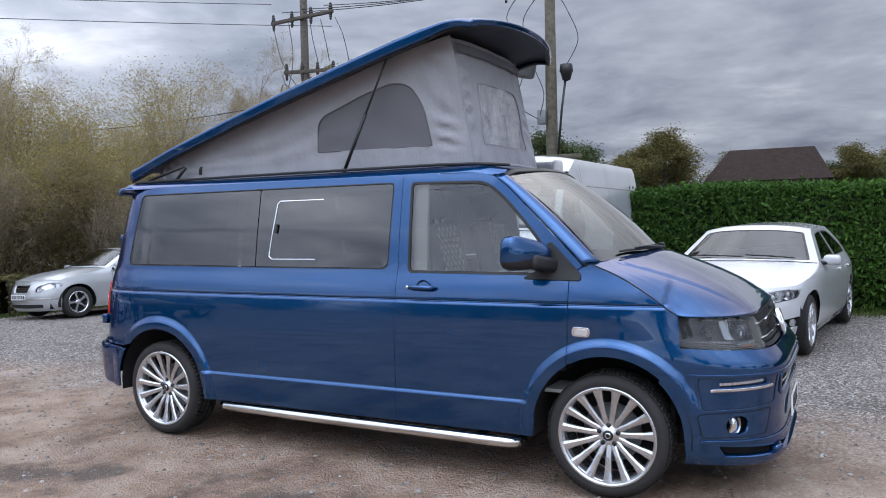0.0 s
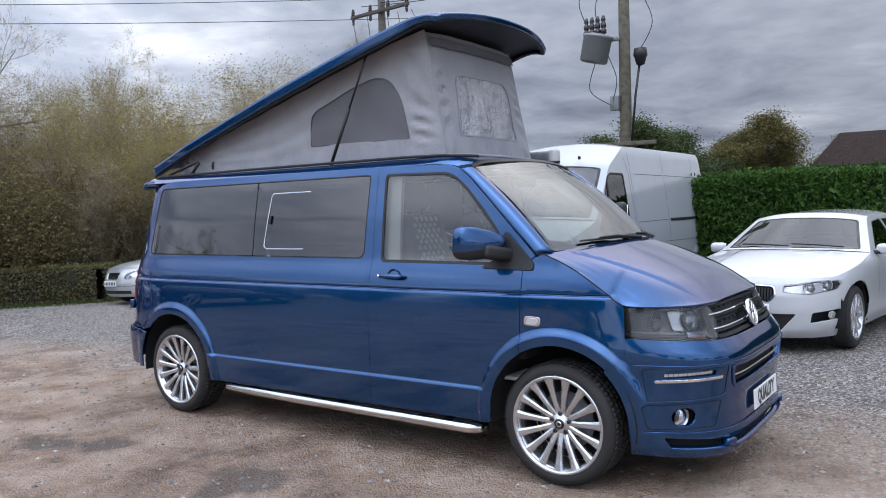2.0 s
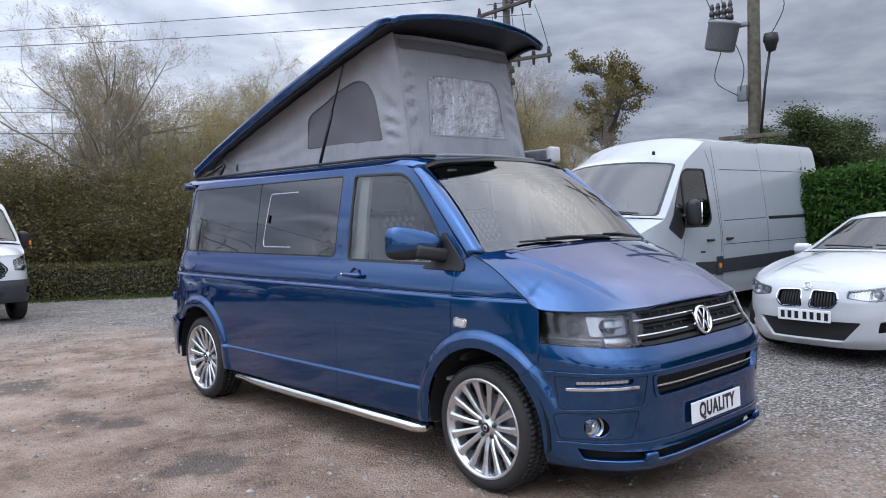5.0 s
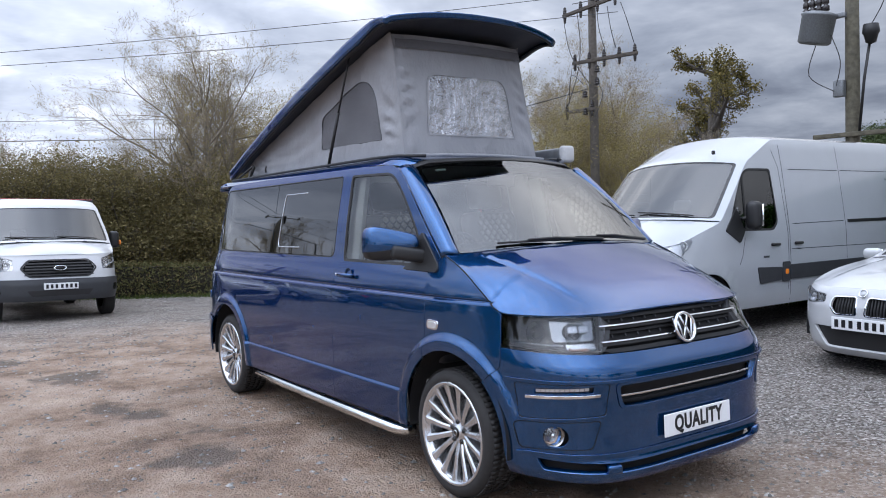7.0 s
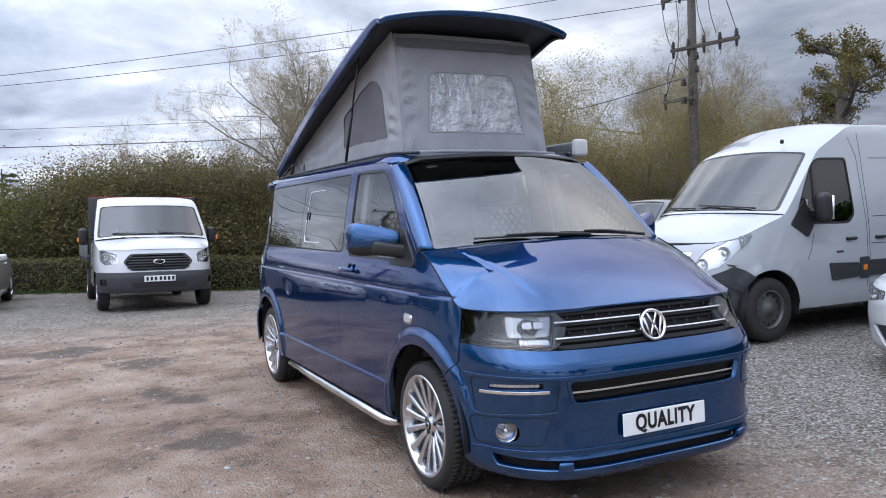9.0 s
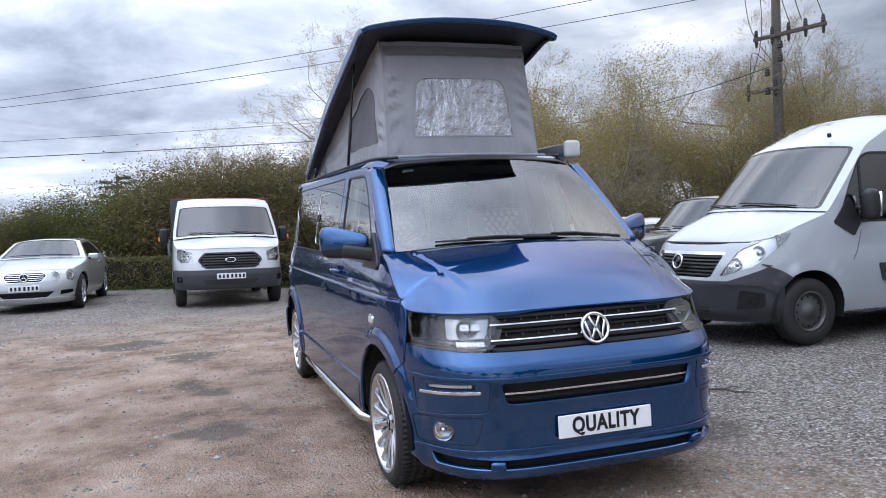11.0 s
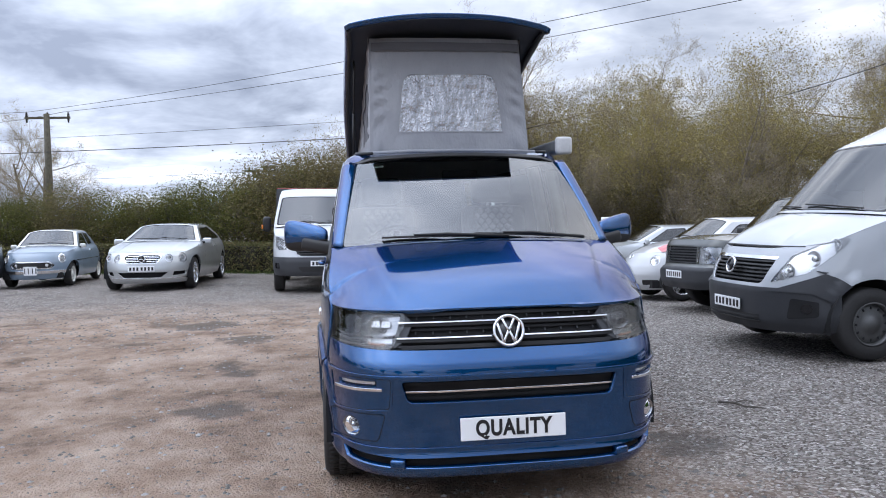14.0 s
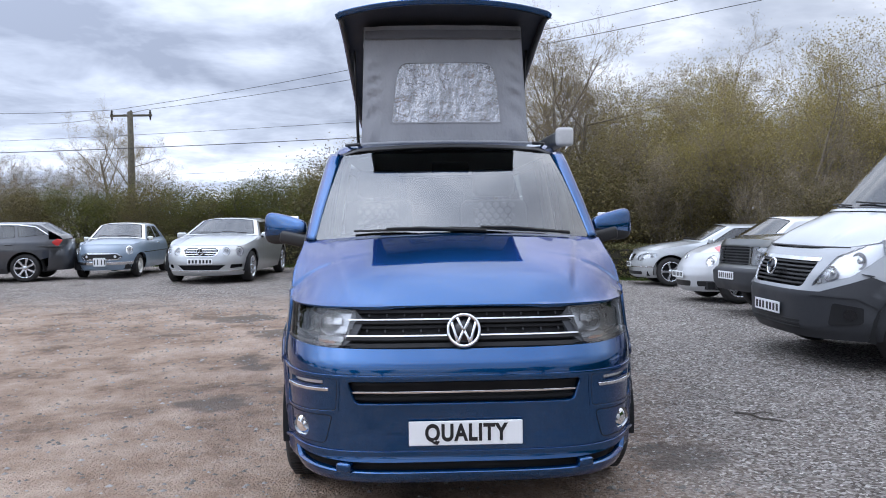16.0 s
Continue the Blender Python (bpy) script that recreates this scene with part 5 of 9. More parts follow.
van_wheel = alloy_wheel(van, (1.690, -0.790, 0.341), -1, 0.344, 0.270, 15)
for x, s in ((-1.70, -1), (1.690, 1), (-1.70, 1)):
    made = copy_thing(van_wheel, Matrix.Translation((x, s * 0.790, 0.341)) @ Matrix.Rotation(radians(-90 * s), 4, "X"))
    made.parent = van
# wheel housings, floor pan, inner skin
bm = bmesh.new()
box(bm, (4.6, 1.30, 0.10), Matrix.Translation((0.0, 0, 0.33)))
box(bm, (2.3, 1.62, 0.10), Matrix.Translation((0.0, 0, 0.34)))
part("floor_pan", bm, UNDER, van, smooth=False)
for cx in (1.70, -1.70):
    for s in (-1, 1):
        bm = bmesh.new()
        pts = arc(cx, 0.360, 0.447, -8, 188, 20)
        vs = [[bm.verts.new((x, s * yy, z)) for x, z in pts] for yy in (0.90, 0.55)]
        for i in range(len(pts) - 1):
            bm.faces.new((vs[0][i], vs[0][i + 1], vs[1][i + 1], vs[1][i]))
        bm.faces.new(vs[1])
        part("wheel_housing", bm, UNDER, van)
for s in (-1, 1):
    for a, b in ((-1.24, 1.24),):
        panel("inner_skin", [(a, 0.31), (b, 0.31), (b, 1.20), (a, 1.20)], lambda x, z, s=s: xyz(x, s * (VAN.y(x, z) - 0.05), z), TRIM_GREY, van, (), 0.2, 0.2, depth=0.0)
    panel("inner_skin", [(-2.35, 0.81), (-1.2, 0.81), (-1.2, 1.24), (-2.35, 1.24)], lambda x, z, s=s: xyz(x, s * (VAN.y(x, z) - 0.05), z), UNDER, van, (), 0.2, 0.2, depth=0.0)
    panel("inner_skin", [(1.45, 0.81), (2.0, 0.81), (2.0, 1.0), (1.6, 1.24), (1.45, 1.20)], lambda x, z, s=s: xyz(x, s * (VAN.y(x, z) - 0.05), z), UNDER, van, (), 0.2, 0.2, depth=0.0)
    # pale trim on the inner door posts
    panel("inner_post", [(0.26, 1.22), (0.53, 1.22), (0.50, 1.82), (0.27, 1.82)], lambda x, z, s=s: xyz(x, s * (VAN.y(x, z) - 0.06), z), TRIM_PALE, van, (), 0.1, 0.1, depth=0.03)
sheet("head_lining", lambda u, v: xyz(-2.1 + 3.1 * u, (2 * v - 1) * 0.70, 1.83 + 0.0 * u), 8, 4, TRIM_PALE, van)
bm = bmesh.new()
box(bm, (0.02, 1.5, 0.62), Matrix.Translation((2.02, 0, 0.64)))
part("bulkhead", bm, UNDER, van, smooth=False)
bm = bmesh.new()
box(bm, (2.5, 1.6, 0.02), Matrix.Translation((0.3, 0, 0.55)))
part("cab_floor", bm, TRIM_GREY, van, smooth=False)


# cab: seats, dashboard, steering wheel, mirror
def seat(y):
    st = thing("cab_seat", Matrix(), "", "")
    st.parent = van
    bm = bmesh.new()
    box(bm, (0.50, 0.50, 0.16), Matrix.Translation((0.78, y, 0.86)), 0.05, 4)
    box(bm, (0.36, 0.40, 0.30), Matrix.Translation((0.76, y, 0.66)), 0.02, 2)
    part("cushion", bm, SEAT_GREY, st)
    back = pose(0.50, y, 1.22, 0, -14, 0)
    bm = bmesh.new()
    box(bm, (0.13, 0.48, 0.64), back, 0.055, 4)
    bk = part("backrest", bm, SEAT_GREY, st)
    bm = bmesh.new()
    for i in range(5):
        for j in range(7):
            for k in (0, 1):
                box(bm, (0.012, 0.046, 0.064), back @ Matrix.Translation((0.064, -0.115 + 0.056 * i + 0.028 * k - 0.014, -0.24 + 0.078 * j + 0.039 * k)) @ Matrix.Rotation(radians(45), 4, "X") @ Matrix.Diagonal((1, 0.8, 0.62, 1)), 0.006, 1)
    part("quilted_insert", bm, SEAT_LIGHT, bk, "pale diamond-quilted insert")
    bm = bmesh.new()
    box(bm, (0.11, 0.30, 0.20), back @ Matrix.Translation((0.0, 0, 0.45)), 0.05, 4)
    part("headrest", bm, SEAT_GREY, bk)
    bm = bmesh.new()
    for yy in (-0.07, 0.07):
        tube(bm, [back @ Vector((0, yy, 0.30)), back @ Vector((0, yy, 0.40))], 0.007, 8)
    part("headrest_stalk", bm, CHROME, bk)


for y in (-0.47, 0.36):
    seat(y)
sheet("dashboard", lambda u, v: xyz(1.74 - 0.15 * (2 * u - 1) ** 2 - 0.62 * v, (2 * u - 1) * 0.80, 1.265 + 0.035 * np.sin(np.pi * v) - 0.10 * np.clip(v - 0.75, 0, 1) * 4 * (v > 0.75) + 0.05 * np.exp(-((2 * u - 1 + 0.52) / 0.25) ** 2) * np.sin(np.pi * np.clip(v * 1.2 - 0.2, 0, 1))), 36, 14, DASH, van)
bm = bmesh.new()
box(bm, (0.25, 1.55, 0.55), Matrix.Translation((1.30, 0, 0.93)), 0.04, 3)
part("dash_front", bm, DASH, van)
sw = Matrix.Translation((1.02, -0.42, 1.235)) @ Matrix.Rotation(radians(-58), 4, "Y")
bm = bmesh.new()
lathe(bm, [(0.190 + 0.016 * math.cos(a), 0.016 * math.sin(a)) for a in [2 * math.pi * k / 10 for k in range(10)]], 36, sw, True)
stw = part("steering_wheel", bm, BLACK_PLASTIC, van)
bm = bmesh.new()
ball(bm, (0.14, 0.17, 0.06), sw, 14)
for a in (0, 180, 270):
    box(bm, (0.15, 0.045, 0.02), sw @ Matrix.Rotation(radians(a + 90), 4, "Z") @ Matrix.Translation((0.115, 0, 0)), 0.006, 1)
part("wheel_hub", bm, BLACK_PLASTIC, stw)
bm = bmesh.new()
box(bm, (0.03, 0.24, 0.075), Matrix.Translation((1.02, 0.02, 1.735)), 0.014, 3)
rmv = part("rear_view_mirror", bm, BLACK_PLASTIC, van)

# ---- raised roof ----
pop_edge = curve([(-2.25, 2.003), (-1.80, 2.160), (-1.21, 2.329), (-0.68, 2.478), (-0.19, 2.611), (0.26, 2.729), (0.47, 2.776), (0.64, 2.803), (0.75, 2.800), (0.83, 2.775), (0.97, 2.735)], 0.06)


def pop_z(x):
    return pop_edge(np.asarray(x, float)) - 0.02


def pop_place(u, v):
    """u from tail to brow, v across from -1 to 1."""
    x = -2.25 + 3.08 * u
    av = np.abs(v)
    w = 0.665 + 0.05 * step(0.0, 0.55, u) + 0.008 * step(0.85, 1.0, u)
    z = pop_edge(x) + 0.055 * (1 - av ** 2.4) - 0.012 * np.clip((av - 0.94) / 0.06, 0, 1) ** 2
    return xyz(x + 0.13 * (1 - av ** 2.2) * step(0.70, 1.0, u), v * w, z)


pop = thing("pop_top_roof", Matrix(), "", "")
pop.parent = van
sheet("roof_shell", pop_place, 90, 40, BLUE, pop, (0, 1), (-1, 1), label="raised blue roof shell")


def pop_skirt(u, v):
    """The turned-down edge, running round from one tail corner over the brow to the other."""
    k = np.asarray(u, float)
    pu = np.clip(np.where(k < 0.4, k / 0.4, np.where(k > 0.6, (1 - k) / 0.4, 1.0)), 0, 1)
    pv = np.where(k < 0.4, -1.0, np.where(k > 0.6, 1.0, (k - 0.5) / 0.1))
    p = pop_place(pu, pv)
    drop = 0.072 - 0.040 * step(0.86, 1.0, pu)
    p[:, 2] -= drop * v
    p[:, 1] *= 1 - 0.012 * v
    p[:, 0] -= 0.012 * v * (pu > 0.97)
    return p


sheet("roof_edge", pop_skirt, 220, 4, BLUE, pop, (0.0, 1.0), middle=(-0.5, 0, 2.4), thick=0.022)
sheet("roof_edge_seal", lambda u, v: pop_skirt(u, 1 + 0.18 * v) * np.array((1, 0.985, 1)), 140, 2, BLACK_PLASTIC, pop, middle=(-0.5, 0, 2.4), thick=0.03, label="black edge seal")
sheet("roof_lining", lambda u, v: pop_place(0.01 + 0.978 * u, v * 0.965) - xyz(0.0 * u, 0.0 * u, 0.055 - 0.030 * step(0.84, 1.0, u)), 60, 24, ROOF_UNDER, pop, (0, 1), (-1, 1), label="dark roof lining")

# canvas: two long side gussets, a front face with a film window
T_TOP, T_BOT = (0.60, 0.545), (0.765, 0.565)


def tent_side(s):
    def place(x, z):
        top = pop_z(x) - 0.03
        k = np.clip((z - 1.90) / np.maximum(top - 1.90, 0.05), 0, 1)
        y = 0.572 - 0.022 * k - 0.016 * np.sin(np.pi * k) * step(-2.0, -0.5, x)
        rip = 0.0055 * np.sin(9 * x + 14 * (z - 1.9)) * np.sin(np.pi * k) + 0.003 * np.sin(23 * x - 9 * z)
        fan = np.arctan2(z - 1.88, x + 2.35)
        rip = rip + 0.007 * np.sin(70 * fan + 1.5 * np.sin(5 * x)) * (1 - step(-0.6, 0.1, x)) * np.sin(np.pi * np.clip(k, 0, 1))
        rip = rip + 0.0125 * np.sin(42 * z + 3 * np.sin(9 * z) + 14 * x) * np.exp(-((x - 0.60 + 0.16 * k) / 0.075) ** 2) * step(0.03, 0.2, k) * (1 - step(0.85, 1.0, k))
        rip = rip + 0.006 * np.sin(26 * x + 2 * np.sin(7 * x)) * np.exp(-(k / 0.14) ** 2)
        return xyz(x, s * (y + rip), z)
    return place


tent = thing("tent", Matrix(), "", "")
tent.parent = pop
for s in (-1, 1):
    out = [(0.765, 1.895), (0.60, float(pop_z(0.60)) - 0.03)] + [(x, float(pop_z(x)) - 0.03) for x in np.linspace(0.45, -2.0, 22)] + [(-2.05, 1.90)]
    opening = rounded([(0.455, 2.045), (0.40, 2.30), (0.28, 2.46), (0.15, 2.485), (-0.15, 2.405), (-0.42, 2.30), (-0.475, 2.23), (-0.47, 2.055)], [0.01, 0.1, 0.12, 0.1, 0.1, 0.06, 0.05, 0.01], 6)
    panel("canvas_side", out, tent_side(s), CANVAS, tent, [opening], 0.03, 0.03, depth=0.0, middle=(-0.2, 0, 2.2), label="grey canvas side")
    panel("mesh_window", opening, tent_side(s), MESH_CLOTH, tent, (), 0.05, 0.05, depth=0.0, middle=(-0.2, 0, 2.2), lift=-0.003, label="dark mesh window")
    bm = bmesh.new()
    pts = tent_side(s)(np.array([p[0] for p in opening + opening[:1]]), np.array([p[1] for p in opening + opening[:1]]))
    tube(bm, [p + np.array((0, s * 0.002, 0)) for p in pts], 0.0035, 5, False)
    part("window_stitching", bm, MESH_CLOTH, tent)


def tent_front(y, z):
    k = (z - 1.90) / (2.70 - 1.90)
    bow = 0.045 * (1 - (y / 0.58) ** 2) * (0.4 + 0.6 * k)
    rip = 0.005 * np.sin(7 * y + 5 * z) * np.sin(11 * z) + 0.003 * np.sin(19 * y - 13 * z)
    rip = rip + 0.0105 * np.sin(44 * z + 3 * np.sin(8 * z) + 18 * np.abs(y)) * np.exp(-((np.abs(y) - 0.50) / 0.05) ** 2)
    rip = rip + 0.006 * np.sin(24 * y + 2 * np.sin(6 * y)) * np.exp(-((z - 1.93) / 0.06) ** 2)
    hold = step(0.0, 0.08, 0.58 - np.abs(y))
    return xyz(0.765 - 0.165 * k + bow + rip * hold, y * (1 - 0.045 * k), z)


film = rounded([(-0.372, 2.050), (0.395, 2.050), (0.38, 2.33), (0.355, 2.480), (-0.325, 2.480), (-0.35, 2.33)], [0.01, 0.01, 0.05, 0.09, 0.09, 0.05], 6)
panel("canvas_front", [(-0.565, 1.895), (0.565, 1.895), (0.57, 2.735), (-0.57, 2.735)], tent_front, CANVAS, tent, [film], 0.03, 0.03, depth=0.0, middle=(-0.2, 0, 2.2), label="grey canvas front")
panel("film_window", film, tent_front, FILM, tent, (), 0.03, 0.03, depth=0.0, middle=(-0.2, 0, 2.2), lift=-0.002, label="wrinkled clear film window")
panel("film_border", film, tent_front, CANVAS, tent, [[(p[0] * 0.97, 2.265 + (p[1] - 2.265) * 0.955) for p in film]], 0.03, 0.03, depth=0.0, middle=(-0.2, 0, 2.2), lift=0.003)
sheet("canvas_valance", lambda u, v: tent_front((u - 0.5) * 2 * 0.56, 2.640 + 0.060 * v) + np.array((0.022, 0, 0)), 30, 3, MESH_CLOTH, tent, middle=(-0.2, 0, 2.2))
bm = bmesh.new()
tube(bm, [(0.80, -0.60, 1.905), (0.825, -0.3, 1.915), (0.83, 0, 1.918), (0.825, 0.3, 1.915), (0.80, 0.60, 1.905)], 0.013, 8)
part("canvas_hem", bm, CANVAS, tent)
for s in (-1, 1):
    panel("canvas_patch", rounded([(-1.60, 1.945), (-1.57, 1.945), (-1.56, 2.005), (-1.59, 2.005)], 0.004), tent_side(s), BLACK_PLASTIC, tent, (), 0.03, 0.03, depth=0.003, lift=0.006, middle=(-0.2, 0, 2.2))
# gas struts and rear hinges
for s in (-1, 1):
    bm = bmesh.new()
    tube(bm, [(-0.19, s * 0.645, 1.895), (0.0, s * 0.645, 2.28)], 0.012, 8)
    st = part("gas_strut", bm, BLACK_PLASTIC, pop, "black gas strut")
    bm = bmesh.new()
    tube(bm, [(-0.02, s * 0.645, 2.24), (0.185, s * 0.640, 2.655)], 0.007, 8)
    part("strut_rod", bm, BLACK_PLASTIC, st)
    bm = bmesh.new()
    tube(bm, [(-2.10, s * 0.64, 1.90), (-1.72, s * 0.645, 1.905)], 0.014, 6)
    tube(bm, [(-1.76, s * 0.645, 1.91), (-1.66, s * 0.645, 2.00)], 0.013, 6)
    tube(bm, [(-2.05, s * 0.645, 1.92), (-1.68, s * 0.645, 2.01)], 0.011, 6)
    part("rear_hinge", bm, BLACK_PLASTIC, pop)
# rolled awning rail on the far side of the roof
bm = bmesh.new()
box(bm, (2.55, 0.10, 0.10), Matrix.Translation((-0.45, 0.80, 1.945)), 0.03, 3)
aw = part("awning_case", bm, ZINC, van, "grey side awning case")
bm = bmesh.new()
box(bm, (0.06, 0.12, 0.125), Matrix.Translation((0.84, 0.80, 1.945)), 0.025, 3)
part("end_cap", bm, STUCCO_WHITE, aw, "pale plastic end cap")

# ---- the other vehicles ----
def plain_wheel(parent, at, s, r, rim, face, width=0.2, spokes=5, tyre=RUBBER):
    w = thing("wheel", Matrix.Translation(at) @ Matrix.Rotation(radians(-90 * s), 4, "X"), "", "")
    w.parent = parent
    h = width / 2
    bm = bmesh.new()
    lathe(bm, [(rim, -h + 0.015), (r - 0.03, -h), (r - 0.006, -h + 0.02), (r, -h + 0.04), (r, h - 0.04), (r - 0.006, h - 0.02), (r - 0.03, h), (rim + 0.015, h + 0.002), (rim - 0.004, h - 0.012)], 40)
    part("tyre", bm, tyre, w)
    bm = bmesh.new()
    lathe(bm, [(rim, h - 0.004), (rim + 0.006, h + 0.002), (rim - 0.012, h - 0.004), (rim - 0.02, h - 0.05), (rim - 0.03, 0.0)], 40)
    rm = part("rim", bm, face, w)
    if spokes:
        for k in range(spokes):
            bm = bmesh.new()
            rows = []
            for d, hw, zt in ((0.03, 0.030, h - 0.020), (rim * 0.55, 0.022, h - 0.015), (rim - 0.008, 0.034, h - 0.012)):
                rows.append([bm.verts.new((d, yy, zz)) for yy, zz in ((-hw, zt - 0.03), (-hw * 0.8, zt), (hw * 0.8, zt), (hw, zt - 0.03))])
            for p, q in zip(rows, rows[1:]):
                for i in range(3):
                    bm.faces.new((p[i], p[i + 1], q[i + 1], q[i]))
            bmesh.ops.rotate(bm, verts=bm.verts, cent=(0, 0, 0), matrix=Matrix.Rotation(2 * math.pi * k / spokes, 3, "Z"))
            part("spoke", bm, face, rm, smooth=False)
        bm = bmesh.new()
        lathe(bm, [(0.0, h - 0.008), (0.03, h - 0.010), (0.055, h - 0.022), (0.06, h - 0.05)], 20)
        part("hub", bm, face, rm)
        bm = bmesh.new()
        lathe(bm, [(0.0, 0.0), (rim - 0.02, 0.0)], 30)
        part("wheel_back", bm, UNDER, w)
    else:
        bm = bmesh.new()
        lathe(bm, [(0.0, h - 0.005), (0.07, h - 0.008), (0.08, h - 0.035), (rim * 0.62, h - 0.030), (rim * 0.82, h - 0.045), (rim - 0.015, h - 0.06)], 32)
        cov = part("wheel_disc", bm, face, rm)
        for k in range(12):
            a = 2 * math.pi * k / 12
            bm = bmesh.new()
            ball(bm, (0.032, 0.022, 0.012), Matrix.Rotation(a, 4, "Z") @ Matrix.Translation((rim * 0.74, 0, h - 0.036)), 8)
            part("slot", bm, UNDER, rm)
    return w


class Car:
    """A vehicle that faces +x, its origin on the ground midway between the axles. knots: (edge x, edge z, middle x, middle z) at the
    nose edge, windscreen foot, roof front, roof rear, deck front and tail edge."""

    def __init__(self, name, at, heading, label, category, paint, wb, width, nose, tail, knots, wheel, sill=0.2, power=3.6, x_front=None, x_rear=None, arch=None, flare=0.0, round_top=2.6, roof_paint=None, low=None):
        self.root = thing(name, Matrix.Translation((at[0], at[1], float(ground_z(at[0], at[1])))) @ Matrix.Rotation(radians(heading), 4, "Z"), label, category, "parked vehicles")
        # the ground falls gently away: the car tilts with it
        gx = float(ground_z(at[0] + 1, at[1]) - ground_z(at[0] - 1, at[1])) / 2
        gy = float(ground_z(at[0], at[1] + 1) - ground_z(at[0], at[1] - 1)) / 2
        lean = Vector((0, 0, 1)).rotation_difference(Vector((-gx, -gy, 1))).to_matrix().to_4x4()
        self.root.matrix_world = Matrix.Translation((at[0], at[1], float(ground_z(at[0], at[1])))) @ lean @ Matrix.Rotation(radians(heading), 4, "Z")
        self.paint, self.wb = paint, wb
        xa = wb / 2
        r = wheel[0]
        self.R = arch or r + 0.055
        self.S = Shape(width, nose, tail, x_front if x_front is not None else xa - 0.7, x_rear if x_rear is not None else -xa + 0.5, power, ((xa, r, self.R), (-xa, r, self.R)), flare)
        k = np.array(knots, float)
        q = np.arange(len(k))
        self.k, self.rt = k, round_top
        self.lines = [curve(list(zip(q, k[:, i])), 0.16) for i in range(4)]
        S, R = self.S, self.R
        q_edge = [(float(self.lines[0](v)), float(self.lines[1](v))) for v in np.linspace(0, len(k) - 1, 60)]
        self.xfb, self.xrb = min(q_edge[0][0], xa + R + 0.10), max(q_edge[-1][0], -xa - R - 0.12)
        self.sill = sill
        a1 = math.degrees(math.asin(max(-0.99, (sill - r) / R)))
        out = [(xa - R * math.cos(radians(a1)) - 0.0, sill)] + arc(xa, r, R, 180 - a1, 30, 18) + [(self.xfb, r + R * 0.62), (self.xfb, q_edge[0][1])] + [p for p in q_edge if self.xrb < p[0] < self.xfb] + [(self.xrb, q_edge[-1][1] if q_edge[-1][0] > self.xrb - 0.01 else float(self.lines[1](len(k) - 1))), (self.xrb, r + R * 0.62)] + arc(-xa, r, R, 150, a1, 18) + [(-xa + R * math.cos(radians(a1)), sill)]
        self.outline = out

    def top(self, t, q, off=0.0):
        ex, ez, mx, mz = (f(q) for f in self.lines)
        at = np.abs(t)
        ey = self.S.y(ex, ez)
        x = ex + (mx - ex) * np.where(q < 1, (1 - np.clip(at, 0, 0.9999) ** self.S.n) ** (1 / self.S.n) * np.clip(1 - q, 0, 1) + (1 - at ** 2) * np.clip(q, 0, 1), 1 - at ** 2)
        z = mz + (ez - mz) * at ** self.rt
        return xyz(x, t * ey, z + off)

    def shell(self, windows=(), glass_mat=None, screen=(0.90, 1.07, 1.95), rear=None, roof_mat=None):
        g = glass_mat or CAR_GLASS
        self.sides = []
        n = len(self.k) - 1
        for s in (-1, 1):
            sd = panel("body_side", self.outline, self.S.side(s), self.paint, self.root, windows, 0.09, 0.08, depth=0.012)
            self.sides.append(sd)
            for w in windows:
                panel("side_window", w, self.S.side(s), g, self.root, (), 0.12, 0.12, depth=0.0, lift=-0.006)
                panel("window_trim", w, self.S.side(s), BLACK_PLASTIC, self.root, [[(sum(p[0] for p in w) / len(w) + (p[0] - sum(q[0] for q in w) / len(w)) * 0.955, sum(p[1] for p in w) / len(w) + (p[1] - sum(q[1] for q in w) / len(w)) * 0.93) for p in w]], 0.12, 0.12, depth=0.004, lift=0.001)
        mid = (0, 0, 0.7)
        e0, e1, m0, m1 = (self.k[0][0], self.k[0][1]), (self.k[1][0], self.k[1][1]), (self.k[0][2], self.k[0][3]), (self.k[1][2], self.k[1][3])
        m0 = (float(self.S.nose(e0[1])) - 0.01, m0[1])
        self.hood, _, hw = bonnet_field(self.S, e0, e1, m0, m1, 0.012, 0.030, 0.008)
        panel("bonnet", bonnet_outline(self.S, hw, e0, e1, m0, m1, 0.1), self.hood, self.paint, self.root, (), 0.06, 0.05, depth=0.012, middle=(e1[0], 0, 0.3))
        a, q0, q1 = screen
        glass_loop = rounded([(-a, q0), (a, q0), (a * 0.985, q1), (-a * 0.985, q1)], 0.06)
        holes = [glass_loop]
        rear_loop = None
        if rear:
            rear_loop = rounded([(-rear[0], rear[1]), (rear[0], rear[1]), (rear[0], rear[2]), (-rear[0], rear[2])], 0.06)
            holes.append(rear_loop)
        panel("roof", [(-1, 1.0), (1, 1.0), (1, n), (-1, n)], self.top, roof_mat or self.paint, self.root, holes, 0.12, 0.10, depth=0.0, middle=mid)
        ws = panel("windscreen", glass_loop, self.top, g, self.root, (), 0.12, 0.1, depth=0.0, middle=mid, lift=-0.004)
        panel("screen_border", glass_loop, self.top, GLOSS_BLACK, ws, [[(p[0] * 0.965, (q0 + q1) / 2 + (p[1] - (q0 + q1) / 2) * 0.95) for p in glass_loop]], 0.12, 0.1, depth=0.0, middle=mid, lift=-0.002)
        if rear:
            panel("rear_window", rear_loop, self.top, g, self.root, (), 0.12, 0.1, depth=0.0, middle=mid, lift=-0.004)
